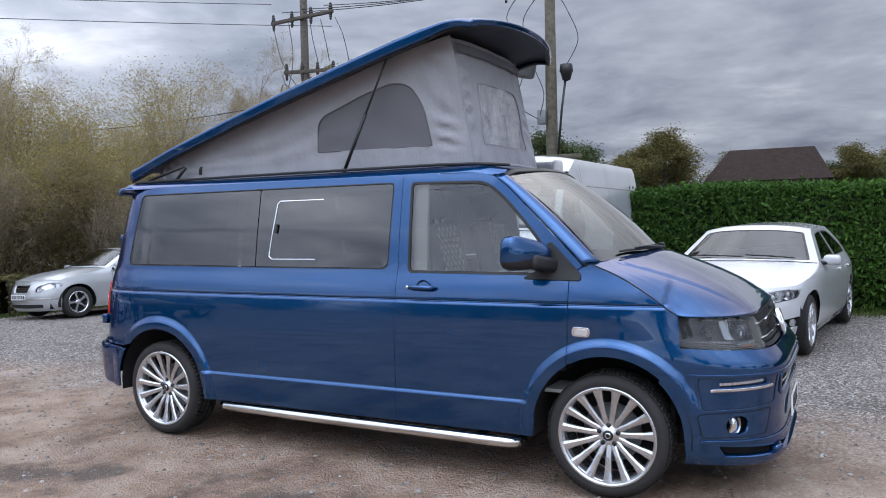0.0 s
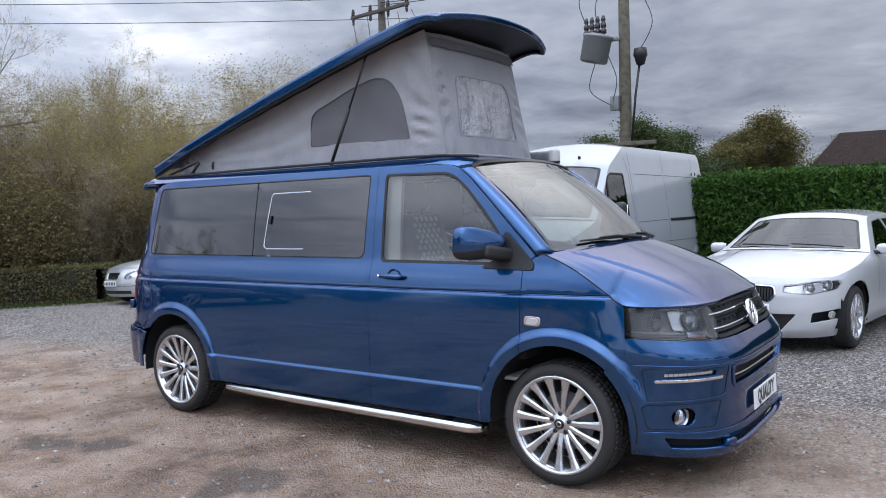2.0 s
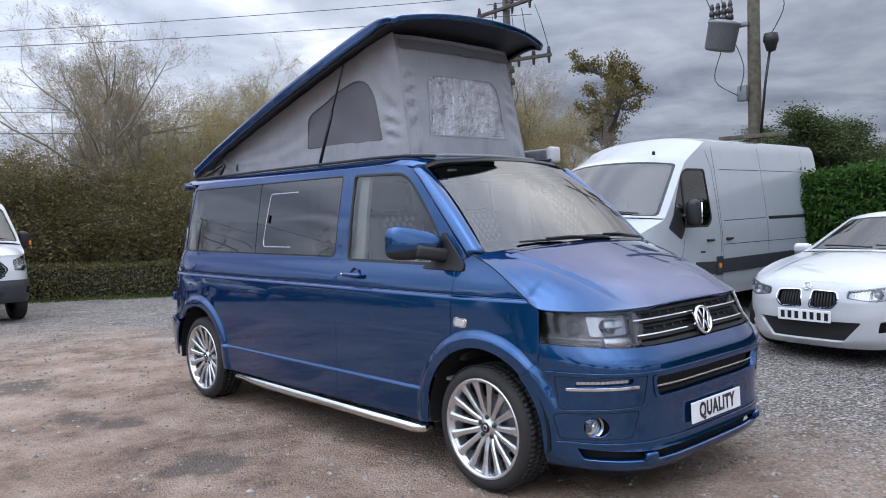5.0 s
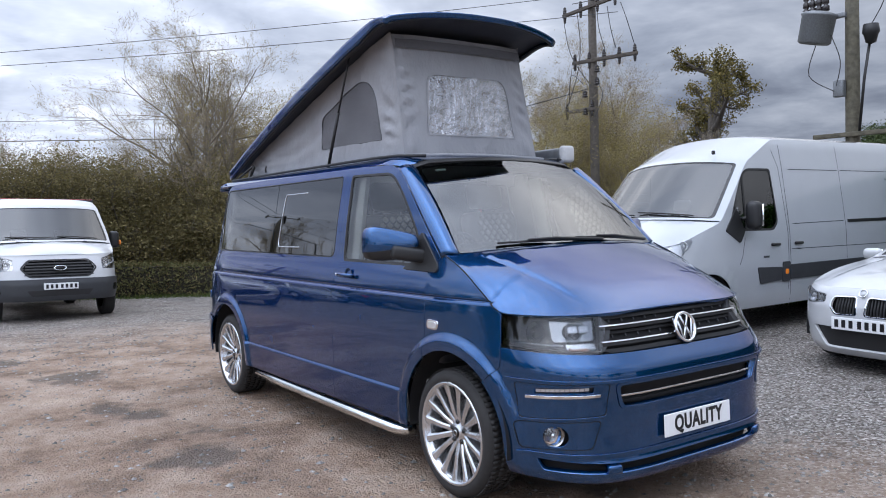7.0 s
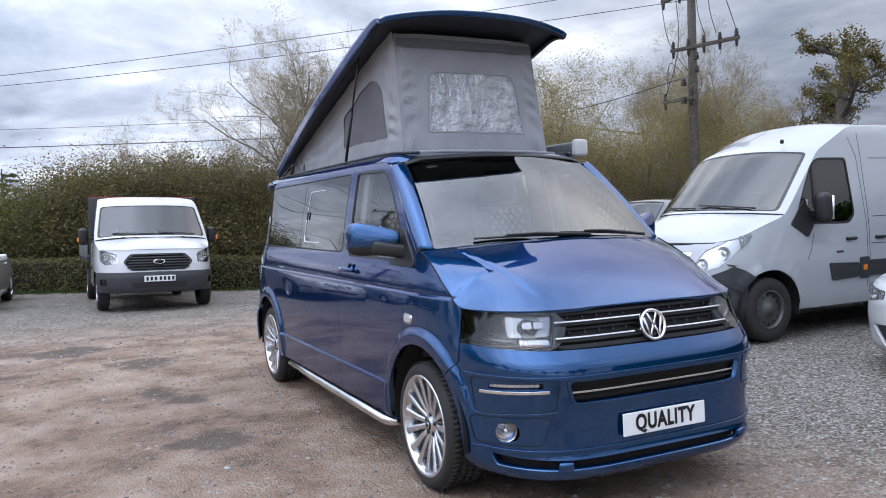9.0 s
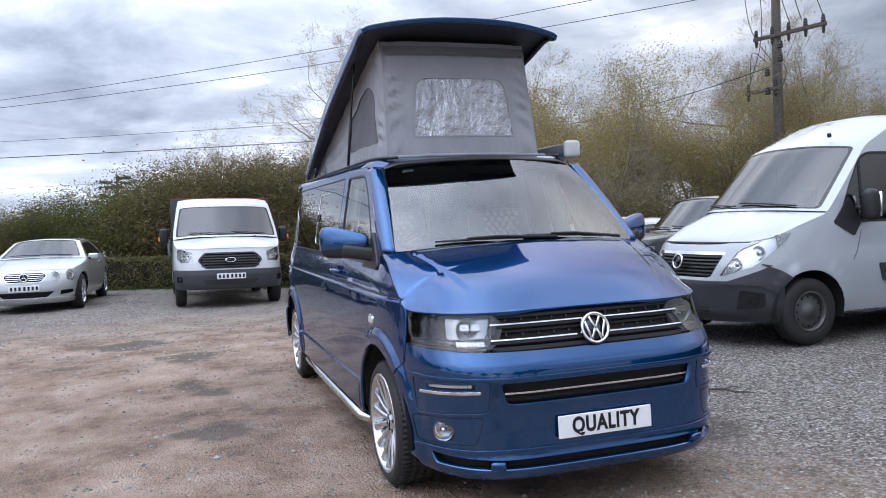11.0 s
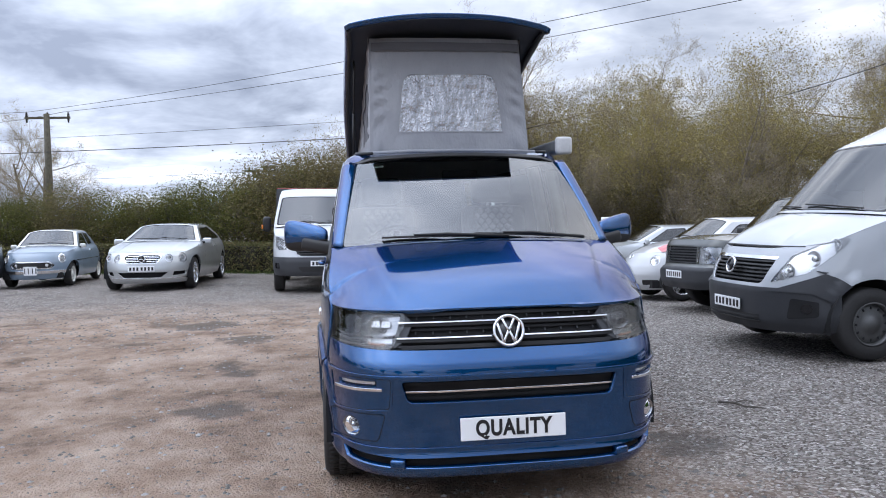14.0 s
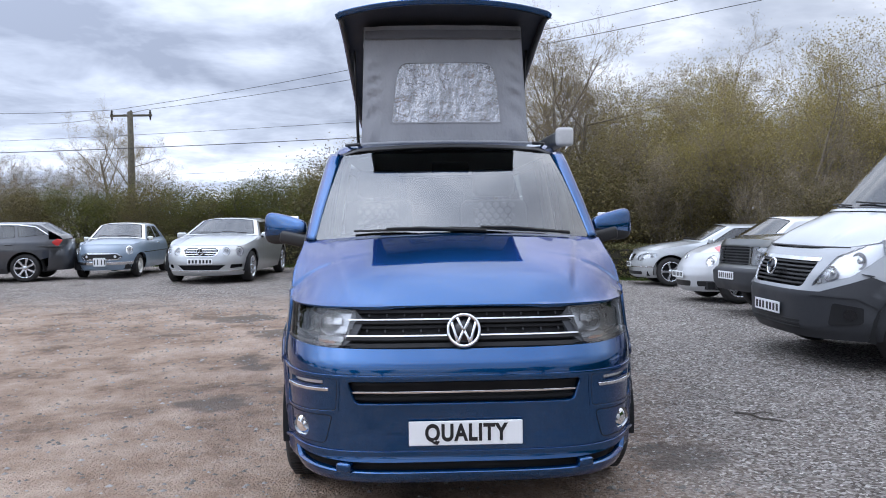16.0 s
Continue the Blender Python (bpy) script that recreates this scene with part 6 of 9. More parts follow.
        for y0, y1 in ((0.05, -0.75), (0.80, 0.08)):
            bm = bmesh.new()
            p = self.top(np.array([y0, (y0 + y1) / 2, y1]) * a, np.array([q0 + 0.02, q0 + 0.05, q0 + 0.07]))
            tube(bm, [v + np.array((0.014, 0, 0.016)) for v in p], 0.009, 6)
            part("wiper", bm, BLACK_PLASTIC, self.root)
        # dark cabin floor, seats
        xs0, xs1 = self.k[1][0], self.k[min(3, n)][0]
        zf = self.k[1][1] - 0.18
        bm = bmesh.new()
        wd = float(self.S.width(zf)) - 0.06
        box(bm, (max(0.5, self.k[1][2] - self.k[min(4, n)][2] - 0.1), wd * 2, 0.03), Matrix.Translation(((self.k[1][2] + self.k[min(4, n)][2]) / 2, 0, zf)))
        part("cabin_floor", bm, DASH, self.root, smooth=False)
        for y in (-0.36, 0.36):
            bm = bmesh.new()
            m = pose(self.k[2][0] - 0.35, y, zf + 0.02, 0, -12, 0)
            box(bm, (0.12, 0.46, 0.55), m, 0.05, 2)
            box(bm, (0.09, 0.26, 0.17), m @ Matrix.Translation((0, 0, 0.38)), 0.04, 2)
            part("seat", bm, SEAT_GREY, self.root)
        bm = bmesh.new()
        box(bm, (self.wb + 1.0, float(self.S.width(0.5)) * 1.5, 0.12), Matrix.Translation((0, 0, self.sill + 0.08)))
        part("underbody", bm, UNDER, self.root, smooth=False)

    def ends(self, front_low, front_top, openings=(), rear_low=0.25, low_mat=None, low_z=None):
        S = self.S
        z1 = front_top
        um = S.u_of(self.xfb, 0.5) - 0.004
        top = [(um, self.k[0][1])] + [(um * f, self.k[0][1] + (z1 - self.k[0][1]) * (1 - f ** 3)) for f in (0.85, 0.65, 0.4, 0.2, 0)]
        upper = [(um, front_low)] + top
        loop = [(-u, z) for u, z in upper] + [(u, z) for u, z in upper[::-1]][1:]
        self.um = um
        if low_mat:
            cut = low_z
            panel("nose_panel", [(-um, cut), *[(-u, z) for u, z in top], *[(u, z) for u, z in top[::-1]][1:], (um, cut)], S.front(), self.paint, self.root, [o for o in openings if min(p[1] for p in o) >= cut - 0.03], 0.09, 0.06, depth=0.02)
            panel("front_bumper", rounded([(-um - 0.01, front_low), (um + 0.01, front_low), (um + 0.01, cut), (-um - 0.01, cut)], 0.03), S.front(push=0.012), low_mat, self.root, [o for o in openings if max(p[1] for p in o) <= cut + 0.03], 0.09, 0.06, depth=0.03)
        else:
            panel("front_bumper", loop, S.front(), self.paint, self.root, openings, 0.08, 0.05, depth=0.03)
        panel("nose_backing", [(-um, front_low), (um, front_low), (um, self.k[0][1]), (-um, self.k[0][1])], S.front(push=-0.07), UNDER, self.root, (), 0.15, 0.12, depth=0.0)
        ur = float(np.arctan2(S.y(self.xrb, 0.5), S.xr - self.xrb)) * 1.5
        panel("rear_panel", [(-ur, rear_low), (ur, rear_low), (ur, self.k[-1][1]), (-ur, self.k[-1][1])], S.rear(), self.paint, self.root, (), 0.15, 0.12)

    def wheels(self, r, rim, face, inset=0.01, width=0.2, spokes=5):
        for x in (self.wb / 2, -self.wb / 2):
            for s in (-1, 1):
                y = float(self.S.y(x, r + 0.1)) - width / 2 - inset
                plain_wheel(self.root, (x, s * y, r), s, r, rim, face, width, spokes)
                bm = bmesh.new()
                pts = arc(x, r, self.R + 0.01, -12, 192, 16)
                vs = [[bm.verts.new((px, s * yy, pz)) for px, pz in pts] for yy in (y + width / 2, y - width)]
                for i in range(len(pts) - 1):
                    bm.faces.new((vs[0][i], vs[0][i + 1], vs[1][i + 1], vs[1][i]))
                bm.faces.new(vs[1])
                part("wheel_housing", bm, UNDER, self.root)

    def lamp(self, loop, mat=LENS_WHITE, name="headlamp", bowls=(), deep=-0.045):
        for s in (-1, 1):
            lp = [(s * u, z) for u, z in loop]
            h = panel(name, lp, self.S.front(push=deep), mat, self.root, (), 0.05, 0.04, depth=0.0)
            panel("cover", lp, self.S.front(push=0.003), CLEAR, h, (), 0.06, 0.05, depth=0.0)
            for u, z, r in bowls:
                c = self.S.front(push=deep * 0.6)(np.array([s * u]), np.array([z]))[0]
                m = Matrix.Translation(c) @ Matrix.Rotation(s * u * 0.35, 4, "Z") @ Matrix.Rotation(radians(88), 4, "Y")
                bm = bmesh.new()
                lathe(bm, [(0.0, -0.02), (r * 0.6, -0.014), (r, 0.014), (r * 1.1, 0.012)], 20, m)
                part("lamp_bowl", bm, LENS_WHITE if mat is LENS_WHITE else LAMP_STEP, h)
                bm = bmesh.new()
                ball(bm, (r * 0.9, r * 0.9, r * 0.5), m, 10)
                part("bulb", bm, LENS_WHITE, h)

    def patch(self, name, loop, mat, lift=0.004, push=0.0, both=False, parent=None, holes=(), depth=0.01, label=""):
        for s in ((-1, 1) if both else (1,)):
            ob = panel(name, [(s * u, z) for u, z in loop], self.S.front(push=push), mat, parent or self.root, [[(s * u, z) for u, z in h] for h in holes], 0.06, 0.04, depth=depth, lift=lift, label=label)
        return ob

    def plate(self, x, z, w=0.52, h=0.111, bars=7):
        p = thing("number_plate", Matrix.Translation((x, 0, z)), "", "")
        p.parent = self.root
        bm = bmesh.new()
        box(bm, (0.01, w, h), Matrix(), 0.003, 1)
        part("plate", bm, PLATE_WHITE, p, smooth=False)
        rng = random.Random(bars * 7 + int(abs(z) * 100))
        for i in range(bars):
            bm = bmesh.new()
            y = -w * 0.40 + w * 0.80 * i / (bars - 1)
            if i >= bars // 2:
                y += 0.012
            box(bm, (0.003, w * 0.072, h * 0.62), Matrix.Translation((0.0062, y, 0)))
            part("plate_bar", bm, PLATE_BLACK, p, smooth=False)

    def mirror(self, x, z, out, size=(0.09, 0.20, 0.13), cap=None, foot=True):
        for s in (-1, 1):
            y = float(self.S.y(x, z))
            m = thing("door_mirror", Matrix(), "", "")
            m.parent = self.root
            bm = bmesh.new()
            box(bm, size, Matrix.Translation((x - 0.02, s * (y + out), z)) @ Matrix.Rotation(s * radians(-8), 4, "Z"), min(size) * 0.42, 4)
            part("cap", bm, cap or self.paint, m)
            bm = bmesh.new()
            tube(bm, [(x + 0.02, s * (y - 0.02), z - 0.04), (x, s * (y + out * 0.6), z - 0.03)], 0.025, 8)
            part("arm", bm, BLACK_PLASTIC, m)
            bm = bmesh.new()
            box(bm, (0.004, size[1] * 0.8, size[2] * 0.75), Matrix.Translation((x - 0.02 - size[0] * 0.51, s * (y + out), z)))
            part("mirror_glass", bm, MIRROR, m)

    def line(self, pts, mat=BLACK_PLASTIC, name="shut_line", width=0.006):
        for s in (-1, 1):
            for a, b in zip(pts, pts[1:]):
                d = Vector((b[0] - a[0], b[1] - a[1])).normalized()
                n = Vector((-d.y, d.x)) * width / 2
                panel(name, [(a[0] - n.x, a[1] - n.y), (b[0] - n.x, b[1] - n.y), (b[0] + n.x, b[1] + n.y), (a[0] + n.x, a[1] + n.y)], self.S.side(s), mat, self.root, (), 0.08, 0.08, depth=0.0, lift=0.0015)

    def handle(self, x, z, mat=None, w=0.17):
        for s in (-1, 1):
            y = float(self.S.y(x, z))
            bm = bmesh.new()
            box(bm, (w, 0.035, 0.035), Matrix.Translation((x, s * (y + 0.012), z)), 0.012, 2)
            part("door_handle", bm, mat or self.paint, self.root)

    def badge(self, x, z, r, tilt=12, mat=CHROME, wide=1.0, disc=GLOSS_BLACK):
        m = Matrix.Translation((x, 0, z)) @ Matrix.Rotation(radians(90 - tilt), 4, "Y") @ Matrix.Diagonal((1, wide, 1, 1))
        bm = bmesh.new()
        lathe(bm, [(r * 0.8, -0.012), (r, -0.012), (r, 0.006), (r * 0.86, 0.008), (r * 0.8, 0.0)], 24, m)
        b = part("badge", bm, mat, self.root)
        bm = bmesh.new()
        cyl(bm, r * 0.82, r * 0.82, 0.008, m @ Matrix.Translation((0, 0, -0.002)), 24)
        part("badge_disc", bm, disc, b)
        return b


# white saloon beside the van
c = Car("saloon_car", (1.82, 5.80), -97, "white four-door saloon parked on gravel before the green hedge", "car", WHITE, 2.81,
        [(0.15, 0.80), (0.3, 0.87), (0.5, 0.90), (0.75, 0.905), (0.88, 0.88), (0.96, 0.83), (1.30, 0.64), (1.42, 0.58)],
        [(0.15, 2.12), (0.22, 2.21), (0.45, 2.225), (0.6, 2.21), (0.72, 2.16), (0.82, 2.06)], [(0.15, -2.34), (0.5, -2.40), (1.0, -2.33), (1.4, -2.2)],
        [(1.80, 0.775, 2.13, 0.765), (0.78, 0.955, 1.03, 0.99), (0.10, 1.335, 0.28, 1.395), (-1.0, 1.355, -1.0, 1.42), (-1.75, 1.03, -1.85, 1.07), (-2.2, 0.98, -2.36, 1.0)],
        (0.325,), sill=0.19, power=3.4)
win_a = rounded([(0.52, 0.985), (0.02, 1.275), (-0.40, 1.305), (-0.42, 0.985)], 0.04)
win_b = rounded([(-0.48, 0.985), (-0.46, 1.305), (-0.92, 1.29), (-1.32, 1.08), (-1.30, 1.0)], 0.04)
c.shell([win_a, win_b], screen=(0.90, 1.05, 1.86), rear=(0.86, 3.1, 3.9))
kid = [rounded([(s * 0.03, 0.530), (s * 0.25, 0.525), (s * 0.31, 0.600), (s * 0.295, 0.690), (s * 0.05, 0.700)], 0.035) for s in (-1, 1)]
low = rounded([(-0.34, 0.225), (0.34, 0.225), (0.50, 0.415), (-0.50, 0.415)], 0.03)
fogs = [rounded([(s * 0.62, 0.315), (s * 0.95, 0.345), (s * 0.97, 0.455), (s * 0.64, 0.425)], 0.025) for s in (-1, 1)]
lampo = rounded([(0.37, 0.630), (0.60, 0.605), (0.92, 0.650), (1.00, 0.735), (0.72, 0.742), (0.38, 0.700)], 0.02)
c.ends(0.16, 0.765, [*kid, low, *fogs, lampo, [(-u, z) for u, z in lampo]])
for k in kid:
    sgn = 1 if k[0][0] > 0 else -1
    c.patch("kidney_surround", k, CHROME, 0.006, holes=[[(0.16 * sgn + (u - 0.16 * sgn) * 0.92, 0.615 + (z - 0.615) * 0.90) for u, z in k]])
    for i in range(8):
        u = sgn * (0.055 + i * 0.029)
        c.patch("kidney_slat", [(u - 0.006, 0.535), (u + 0.006, 0.535), (u + 0.006, 0.69), (u - 0.006, 0.69)], BLACK_PLASTIC, 0, -0.02, depth=0.02)
c.lamp(lampo, LAMP_TRIM, bowls=((0.62, 0.668, 0.052), (0.80, 0.690, 0.055)))
c.patch("lamp_flash", [(0.40, 0.690), (0.70, 0.730), (0.97, 0.724), (0.97, 0.734), (0.70, 0.740), (0.40, 0.700)], CHROME, 0, -0.02, True, depth=0.004)
c.patch("fog_lamp", [(0.86 + 0.045 * math.cos(a * 0.5236), 0.392 + 0.038 * math.sin(a * 0.5236)) for a in range(12)], LENS_WHITE, 0, -0.01, True)
c.patch("lower_mesh", low, BLACK_PLASTIC, 0, -0.03)
c.plate(2.240, 0.455)
c.badge(2.165, 0.728, 0.040, 30, disc=WHITE)
c.wheels(0.325, 0.235, ALLOY, spokes=10)
c.mirror(0.62, 0.985, 0.13, (0.11, 0.19, 0.12))
c.line([(-0.44, 0.97), (-0.43, 0.30)])
c.line([(0.72, 0.90), (0.70, 0.45)])
c.line([(-1.20, 0.97), (-1.05, 0.68)])
c.line([(0.9, 0.26), (-0.9, 0.26)], WHITE, "sill_ridge", 0.03)
for x in (-0.30, -1.02):
    c.handle(x, 0.83)
c.line([(1.15, 0.80), (-1.9, 0.87)], WHITE, "waist_crease", 0.016)

# white high-roof panel van
c = Car("panel_van", (-1.43, 6.34), -90, "white high-roof panel van with dark grey bumper, parked on gravel", "van", PALE_WHITE, 4.33,
        [(0.25, 0.97), (0.4, 1.01), (0.8, 1.03), (1.2, 1.02), (1.5, 0.985), (2.0, 0.92), (2.3, 0.87), (2.45, 0.80)],
        [(0.25, 2.98), (0.35, 3.06), (0.65, 3.07), (0.85, 3.00), (1.05, 2.88), (1.25, 2.72)], [(0.25, -3.14), (1.5, -3.16), (2.45, -3.10)],
        [(2.50, 1.13, 2.86, 1.07), (1.92, 1.355, 2.32, 1.40), (1.30, 2.06, 1.58, 2.13), (0.70, 2.36, 0.72, 2.46), (-3.0, 2.38, -3.0, 2.47), (-3.12, 2.33, -3.14, 2.42)],
        (0.345,), sill=0.32, power=3.2, arch=0.43, flare=0.018, x_front=1.6, x_rear=-2.4)
dw = rounded([(1.80, 1.245), (1.62, 1.60), (1.42, 1.93), (1.30, 1.985), (0.84, 1.985), (0.80, 1.32), (0.92, 1.23)], [0.02, 0.1, 0.1, 0.06, 0.05, 0.09, 0.05])
c.shell([dw], screen=(0.93, 1.04, 1.97))
grl = rounded([(-0.50, 0.72), (0.50, 0.72), (0.62, 0.965), (-0.62, 0.965)], 0.05)
lampo = rounded([(0.60, 0.735), (0.95, 0.83), (1.30, 1.09), (1.36, 1.17), (1.22, 1.175), (0.78, 1.0)], 0.03)
fog = [rounded([(s * 0.78, 0.40), (s * 1.05, 0.42), (s * 1.06, 0.56), (s * 0.82, 0.60)], 0.03) for s in (-1, 1)]
lowg = rounded([(-0.50, 0.33), (0.50, 0.33), (0.55, 0.42), (-0.55, 0.42)], 0.02)
c.ends(0.26, 1.06, [grl, lampo, [(-u, z) for u, z in lampo]], low_mat=GREY_PLASTIC, low_z=0.69)
uf = c.S.u_of
wing_loop = [(0.62, 0.655), (0.96, 0.775), (1.14, 0.84), (uf(2.66, 0.855), 0.855), (uf(2.50, 0.79), 0.79), (uf(2.435, 0.735), 0.735)] + [(uf(*p), p[1]) for p in arc(2.165, 0.345, 0.432, 57, 0, 12)] + [(uf(2.61, 0.29), 0.29), (1.25, 0.275), (1.18, 0.55), (1.0, 0.64)]
c.patch("bumper_wing", wing_loop, GREY_PLASTIC, 0.024, 0, True, depth=0.03)
for i in range(6):
    z = 0.745 + 0.037 * i
    c.patch("grille_slat", [(-0.58, z), (0.58, z), (0.58, z + 0.015), (-0.58, z + 0.015)], BLACK_PLASTIC, 0, -0.01, depth=0.03)
c.patch("grille_brow", rounded([(-0.63, 0.955), (0.63, 0.955), (0.64, 0.985), (-0.64, 0.985)], 0.008), CHROME, 0.006, 0)
for f in fog:
    c.patch("fog_recess", f, UNDER, 0.028)
c.patch("fog_lamp", [(0.95 + 0.05 * math.cos(a * 0.5236), 0.50 + 0.05 * math.sin(a * 0.5236)) for a in range(12)], GLOSS_BLACK, 0.034, 0, True)
for z in (0.345, 0.375, 0.405):
    c.patch("lower_slat", [(-0.5, z), (0.5, z), (0.5, z + 0.012), (-0.5, z + 0.012)], BLACK_PLASTIC, 0.018)
c.lamp(lampo, LENS_WHITE, bowls=((0.78, 0.86, 0.06), (1.0, 0.97, 0.07), (1.2, 1.10, 0.05)), deep=-0.02)
c.badge(3.055, 0.885, 0.085, 14)
c.plate(3.10, 0.50)
c.wheels(0.345, 0.205, STEEL_WHEEL, 0.02, 0.22, 0)
c.mirror(1.52, 1.42, 0.15, (0.17, 0.17, 0.34), BLACK_PLASTIC)
c.patch("screen_foot", [(-0.9, 1.08), (0.9, 1.08), (0.9, 1.09), (-0.9, 1.09)], BLACK_PLASTIC, 0.002)
for s in (-1, 1):
    panel("mirror_foot", rounded([(1.86, 1.25), (1.60, 1.10), (1.50, 1.24), (1.62, 1.52)], 0.03), c.S.side(s), BLACK_PLASTIC, c.root, (), 0.1, 0.1, lift=0.012)
    panel("side_cladding", rounded([(1.22, 0.60), (0.78, 0.62), (0.78, 0.78), (1.28, 0.80)], 0.03), c.S.side(s), GREY_PLASTIC, c.root, (), 0.1, 0.1, lift=0.014)
    panel("side_cladding", rounded([(0.60, 0.62), (-1.55, 0.62), (-1.55, 0.80), (0.60, 0.80)], 0.02), c.S.side(s), GREY_PLASTIC, c.root, (), 0.1, 0.1, lift=0.014)
    panel("cladding_end", rounded([(0.765, 0.60), (0.615, 0.60), (0.615, 0.84), (0.765, 0.84)], 0.02), c.S.side(s), GREY_PLASTIC, c.root, (), 0.1, 0.1, lift=0.018)
    panel("side_marker", rounded([(0.72, 0.69), (0.66, 0.69), (0.66, 0.75), (0.72, 0.75)], 0.012), c.S.side(s), LENS_ORANGE, c.root, (), 0.05, 0.05, lift=0.026)
    panel("quarter_bar", [(1.475, 1.25), (1.445, 1.25), (1.405, 1.925), (1.435, 1.90)], c.S.side(s), BLACK_PLASTIC, c.root, (), 0.1, 0.1, depth=0.006, lift=0.002)
    panel("slide_rail", [(-0.80, 1.285), (-2.10, 1.285), (-2.10, 1.325), (-0.80, 1.325)], c.S.side(s), BLACK_PLASTIC, c.root, (), 0.1, 0.1, lift=0.008)
    panel("small_marking", [(1.15, 0.905), (1.03, 0.905), (1.03, 0.93), (1.15, 0.93)], c.S.side(s), GREY_PLASTIC, c.root, (), 0.1, 0.1, lift=0.002, depth=0.0)
for pts in ([(0.62, 0.5), (0.62, 1.2), (0.66, 2.0), (0.75, 2.22)], [(0.58, 0.36), (0.58, 2.28)], [(-0.74, 0.4), (-0.74, 2.30)], [(-2.15, 0.45), (-2.15, 2.30)], [(0.55, 0.99), (-3.0, 0.96)], [(0.5, 1.30), (-0.70, 1.31)], [(0.45, 1.98), (-0.7, 1.98)], [(-0.78, 1.98), (-3.0, 1.97)], [(1.62, 0.85), (1.56, 0.95), (1.50, 1.16)]):
    c.line(pts, GREY_PLASTIC, "panel_seam", 0.009)
c.handle(0.90, 1.06, BLACK_PLASTIC)
c.handle(0.40, 1.06, BLACK_PLASTIC)
bm = bmesh.new()
box(bm, (0.05, 0.03, 0.05), Matrix.Translation((1.42, 0.55, 2.20)), 0.012)
part("roof_marker", bm, BLACK_PLASTIC, c.root)

# white chassis-cab truck with dropside body
c = Car("dropside_truck", (-12.6, -1.06), 1, "white pickup truck with dark bumper, black grille and dropside load bed", "truck", WHITE, 3.5,
        [(0.3, 0.97), (0.5, 1.02), (0.9, 1.02), (1.2, 1.01), (1.5, 0.985), (2.0, 0.905), (2.2, 0.86)],
        [(0.3, 2.62), (0.42, 2.68), (0.65, 2.68), (0.9, 2.60), (1.15, 2.46)], [(0.3, 0.25), (2.2, 0.30)],
        [(2.10, 1.17, 2.45, 1.16), (1.72, 1.33, 2.02, 1.38), (1.10, 2.06, 1.32, 2.10), (0.80, 2.17, 0.85, 2.22), (0.42, 2.18, 0.38, 2.22), (0.33, 2.14, 0.30, 2.18)],
        (0.35,), sill=0.42, power=4.2, arch=0.42, x_front=1.1, x_rear=0.9, round_top=4.5)
c.outline = [(0.32, 0.45), (1.32, 0.45)] + arc(1.75, 0.35, 0.43, 166, 30, 14) + [(c.xfb, 0.62), (c.xfb, 1.17)] + [(float(c.lines[0](v)), float(c.lines[1](v))) for v in np.linspace(0, 4.6, 50) if float(c.lines[0](v)) < c.xfb] + [(0.32, 2.1)]
tw = rounded([(1.62, 1.30), (1.05, 1.93), (0.55, 1.95), (0.55, 1.28)], 0.06)
c.shell([tw], screen=(0.95, 1.06, 1.90))
grl = rounded([(-0.42, 0.78), (0.42, 0.78), (0.55, 0.93), (0.46, 1.06), (-0.46, 1.06), (-0.55, 0.93)], 0.05)
lampo = rounded([(0.66, 0.90), (0.92, 0.885), (1.06, 0.97), (1.12, 1.14), (1.0, 1.155), (0.70, 1.08)], 0.03)
c.ends(0.36, 1.15, [grl, lampo, [(-u, z) for u, z in lampo]], low_mat=GREY_PLASTIC, low_z=0.74, rear_low=0.5)
for i in range(5):
    z = 0.80 + 0.05 * i
    c.patch("grille_slat", [(-0.5, z), (0.5, z), (0.5, z + 0.022), (-0.5, z + 0.022)], BLACK_PLASTIC, 0, 0.0, depth=0.03)
c.patch("grille_frame", rounded([(-0.44, 0.765), (0.44, 0.765), (0.58, 0.93), (0.48, 1.075), (-0.48, 1.075), (-0.58, 0.93)], 0.05), BLACK_PLASTIC, 0.008, holes=[grl])
c.lamp(lampo, LAMP_STEP, bowls=((0.80, 0.99, 0.055), (0.95, 1.03, 0.055)))
c.badge(2.675, 0.93, 0.045, 10, wide=2.2)
c.plate(2.72, 0.615)
c.patch("lower_intake", rounded([(-0.40, 0.45), (0.40, 0.45), (0.46, 0.545), (-0.46, 0.545)], 0.02), BLACK_PLASTIC, 0.016)
c.patch("fog_recess", rounded([(0.82, 0.50), (1.0, 0.51), (1.0, 0.62), (0.84, 0.62)], 0.03), GLOSS_BLACK, 0.016, 0, True)
c.mirror(1.28, 1.42, 0.16, (0.15, 0.17, 0.33), BLACK_PLASTIC)
for s in (-1, 1):
    bm = bmesh.new()
    box(bm, (0.06, 0.035, 0.09), Matrix.Translation((1.30, s * 1.245, 1.36)), 0.012)
    part("mirror_indicator", bm, LENS_ORANGE, c.root)
for u in (-0.42, 0.42):
    p = c.hood(np.array([1.93]), np.array([u]))[0]
    bm = bmesh.new()
    box(bm, (0.035, 0.26, 0.012), Matrix.Translation(p + np.array((0, 0, 0.006))) @ Matrix.Rotation(radians(25), 4, "Y"), 0.004, 1)
    part("bonnet_vent", bm, BLACK_PLASTIC, c.root)
for x in (1.75, -1.75):
    for s in (-1, 1):
        plain_wheel(c.root, (x, s * 0.88, 0.35), s, 0.35, 0.20, ALLOY, 0.2, 0)
bm = bmesh.new()
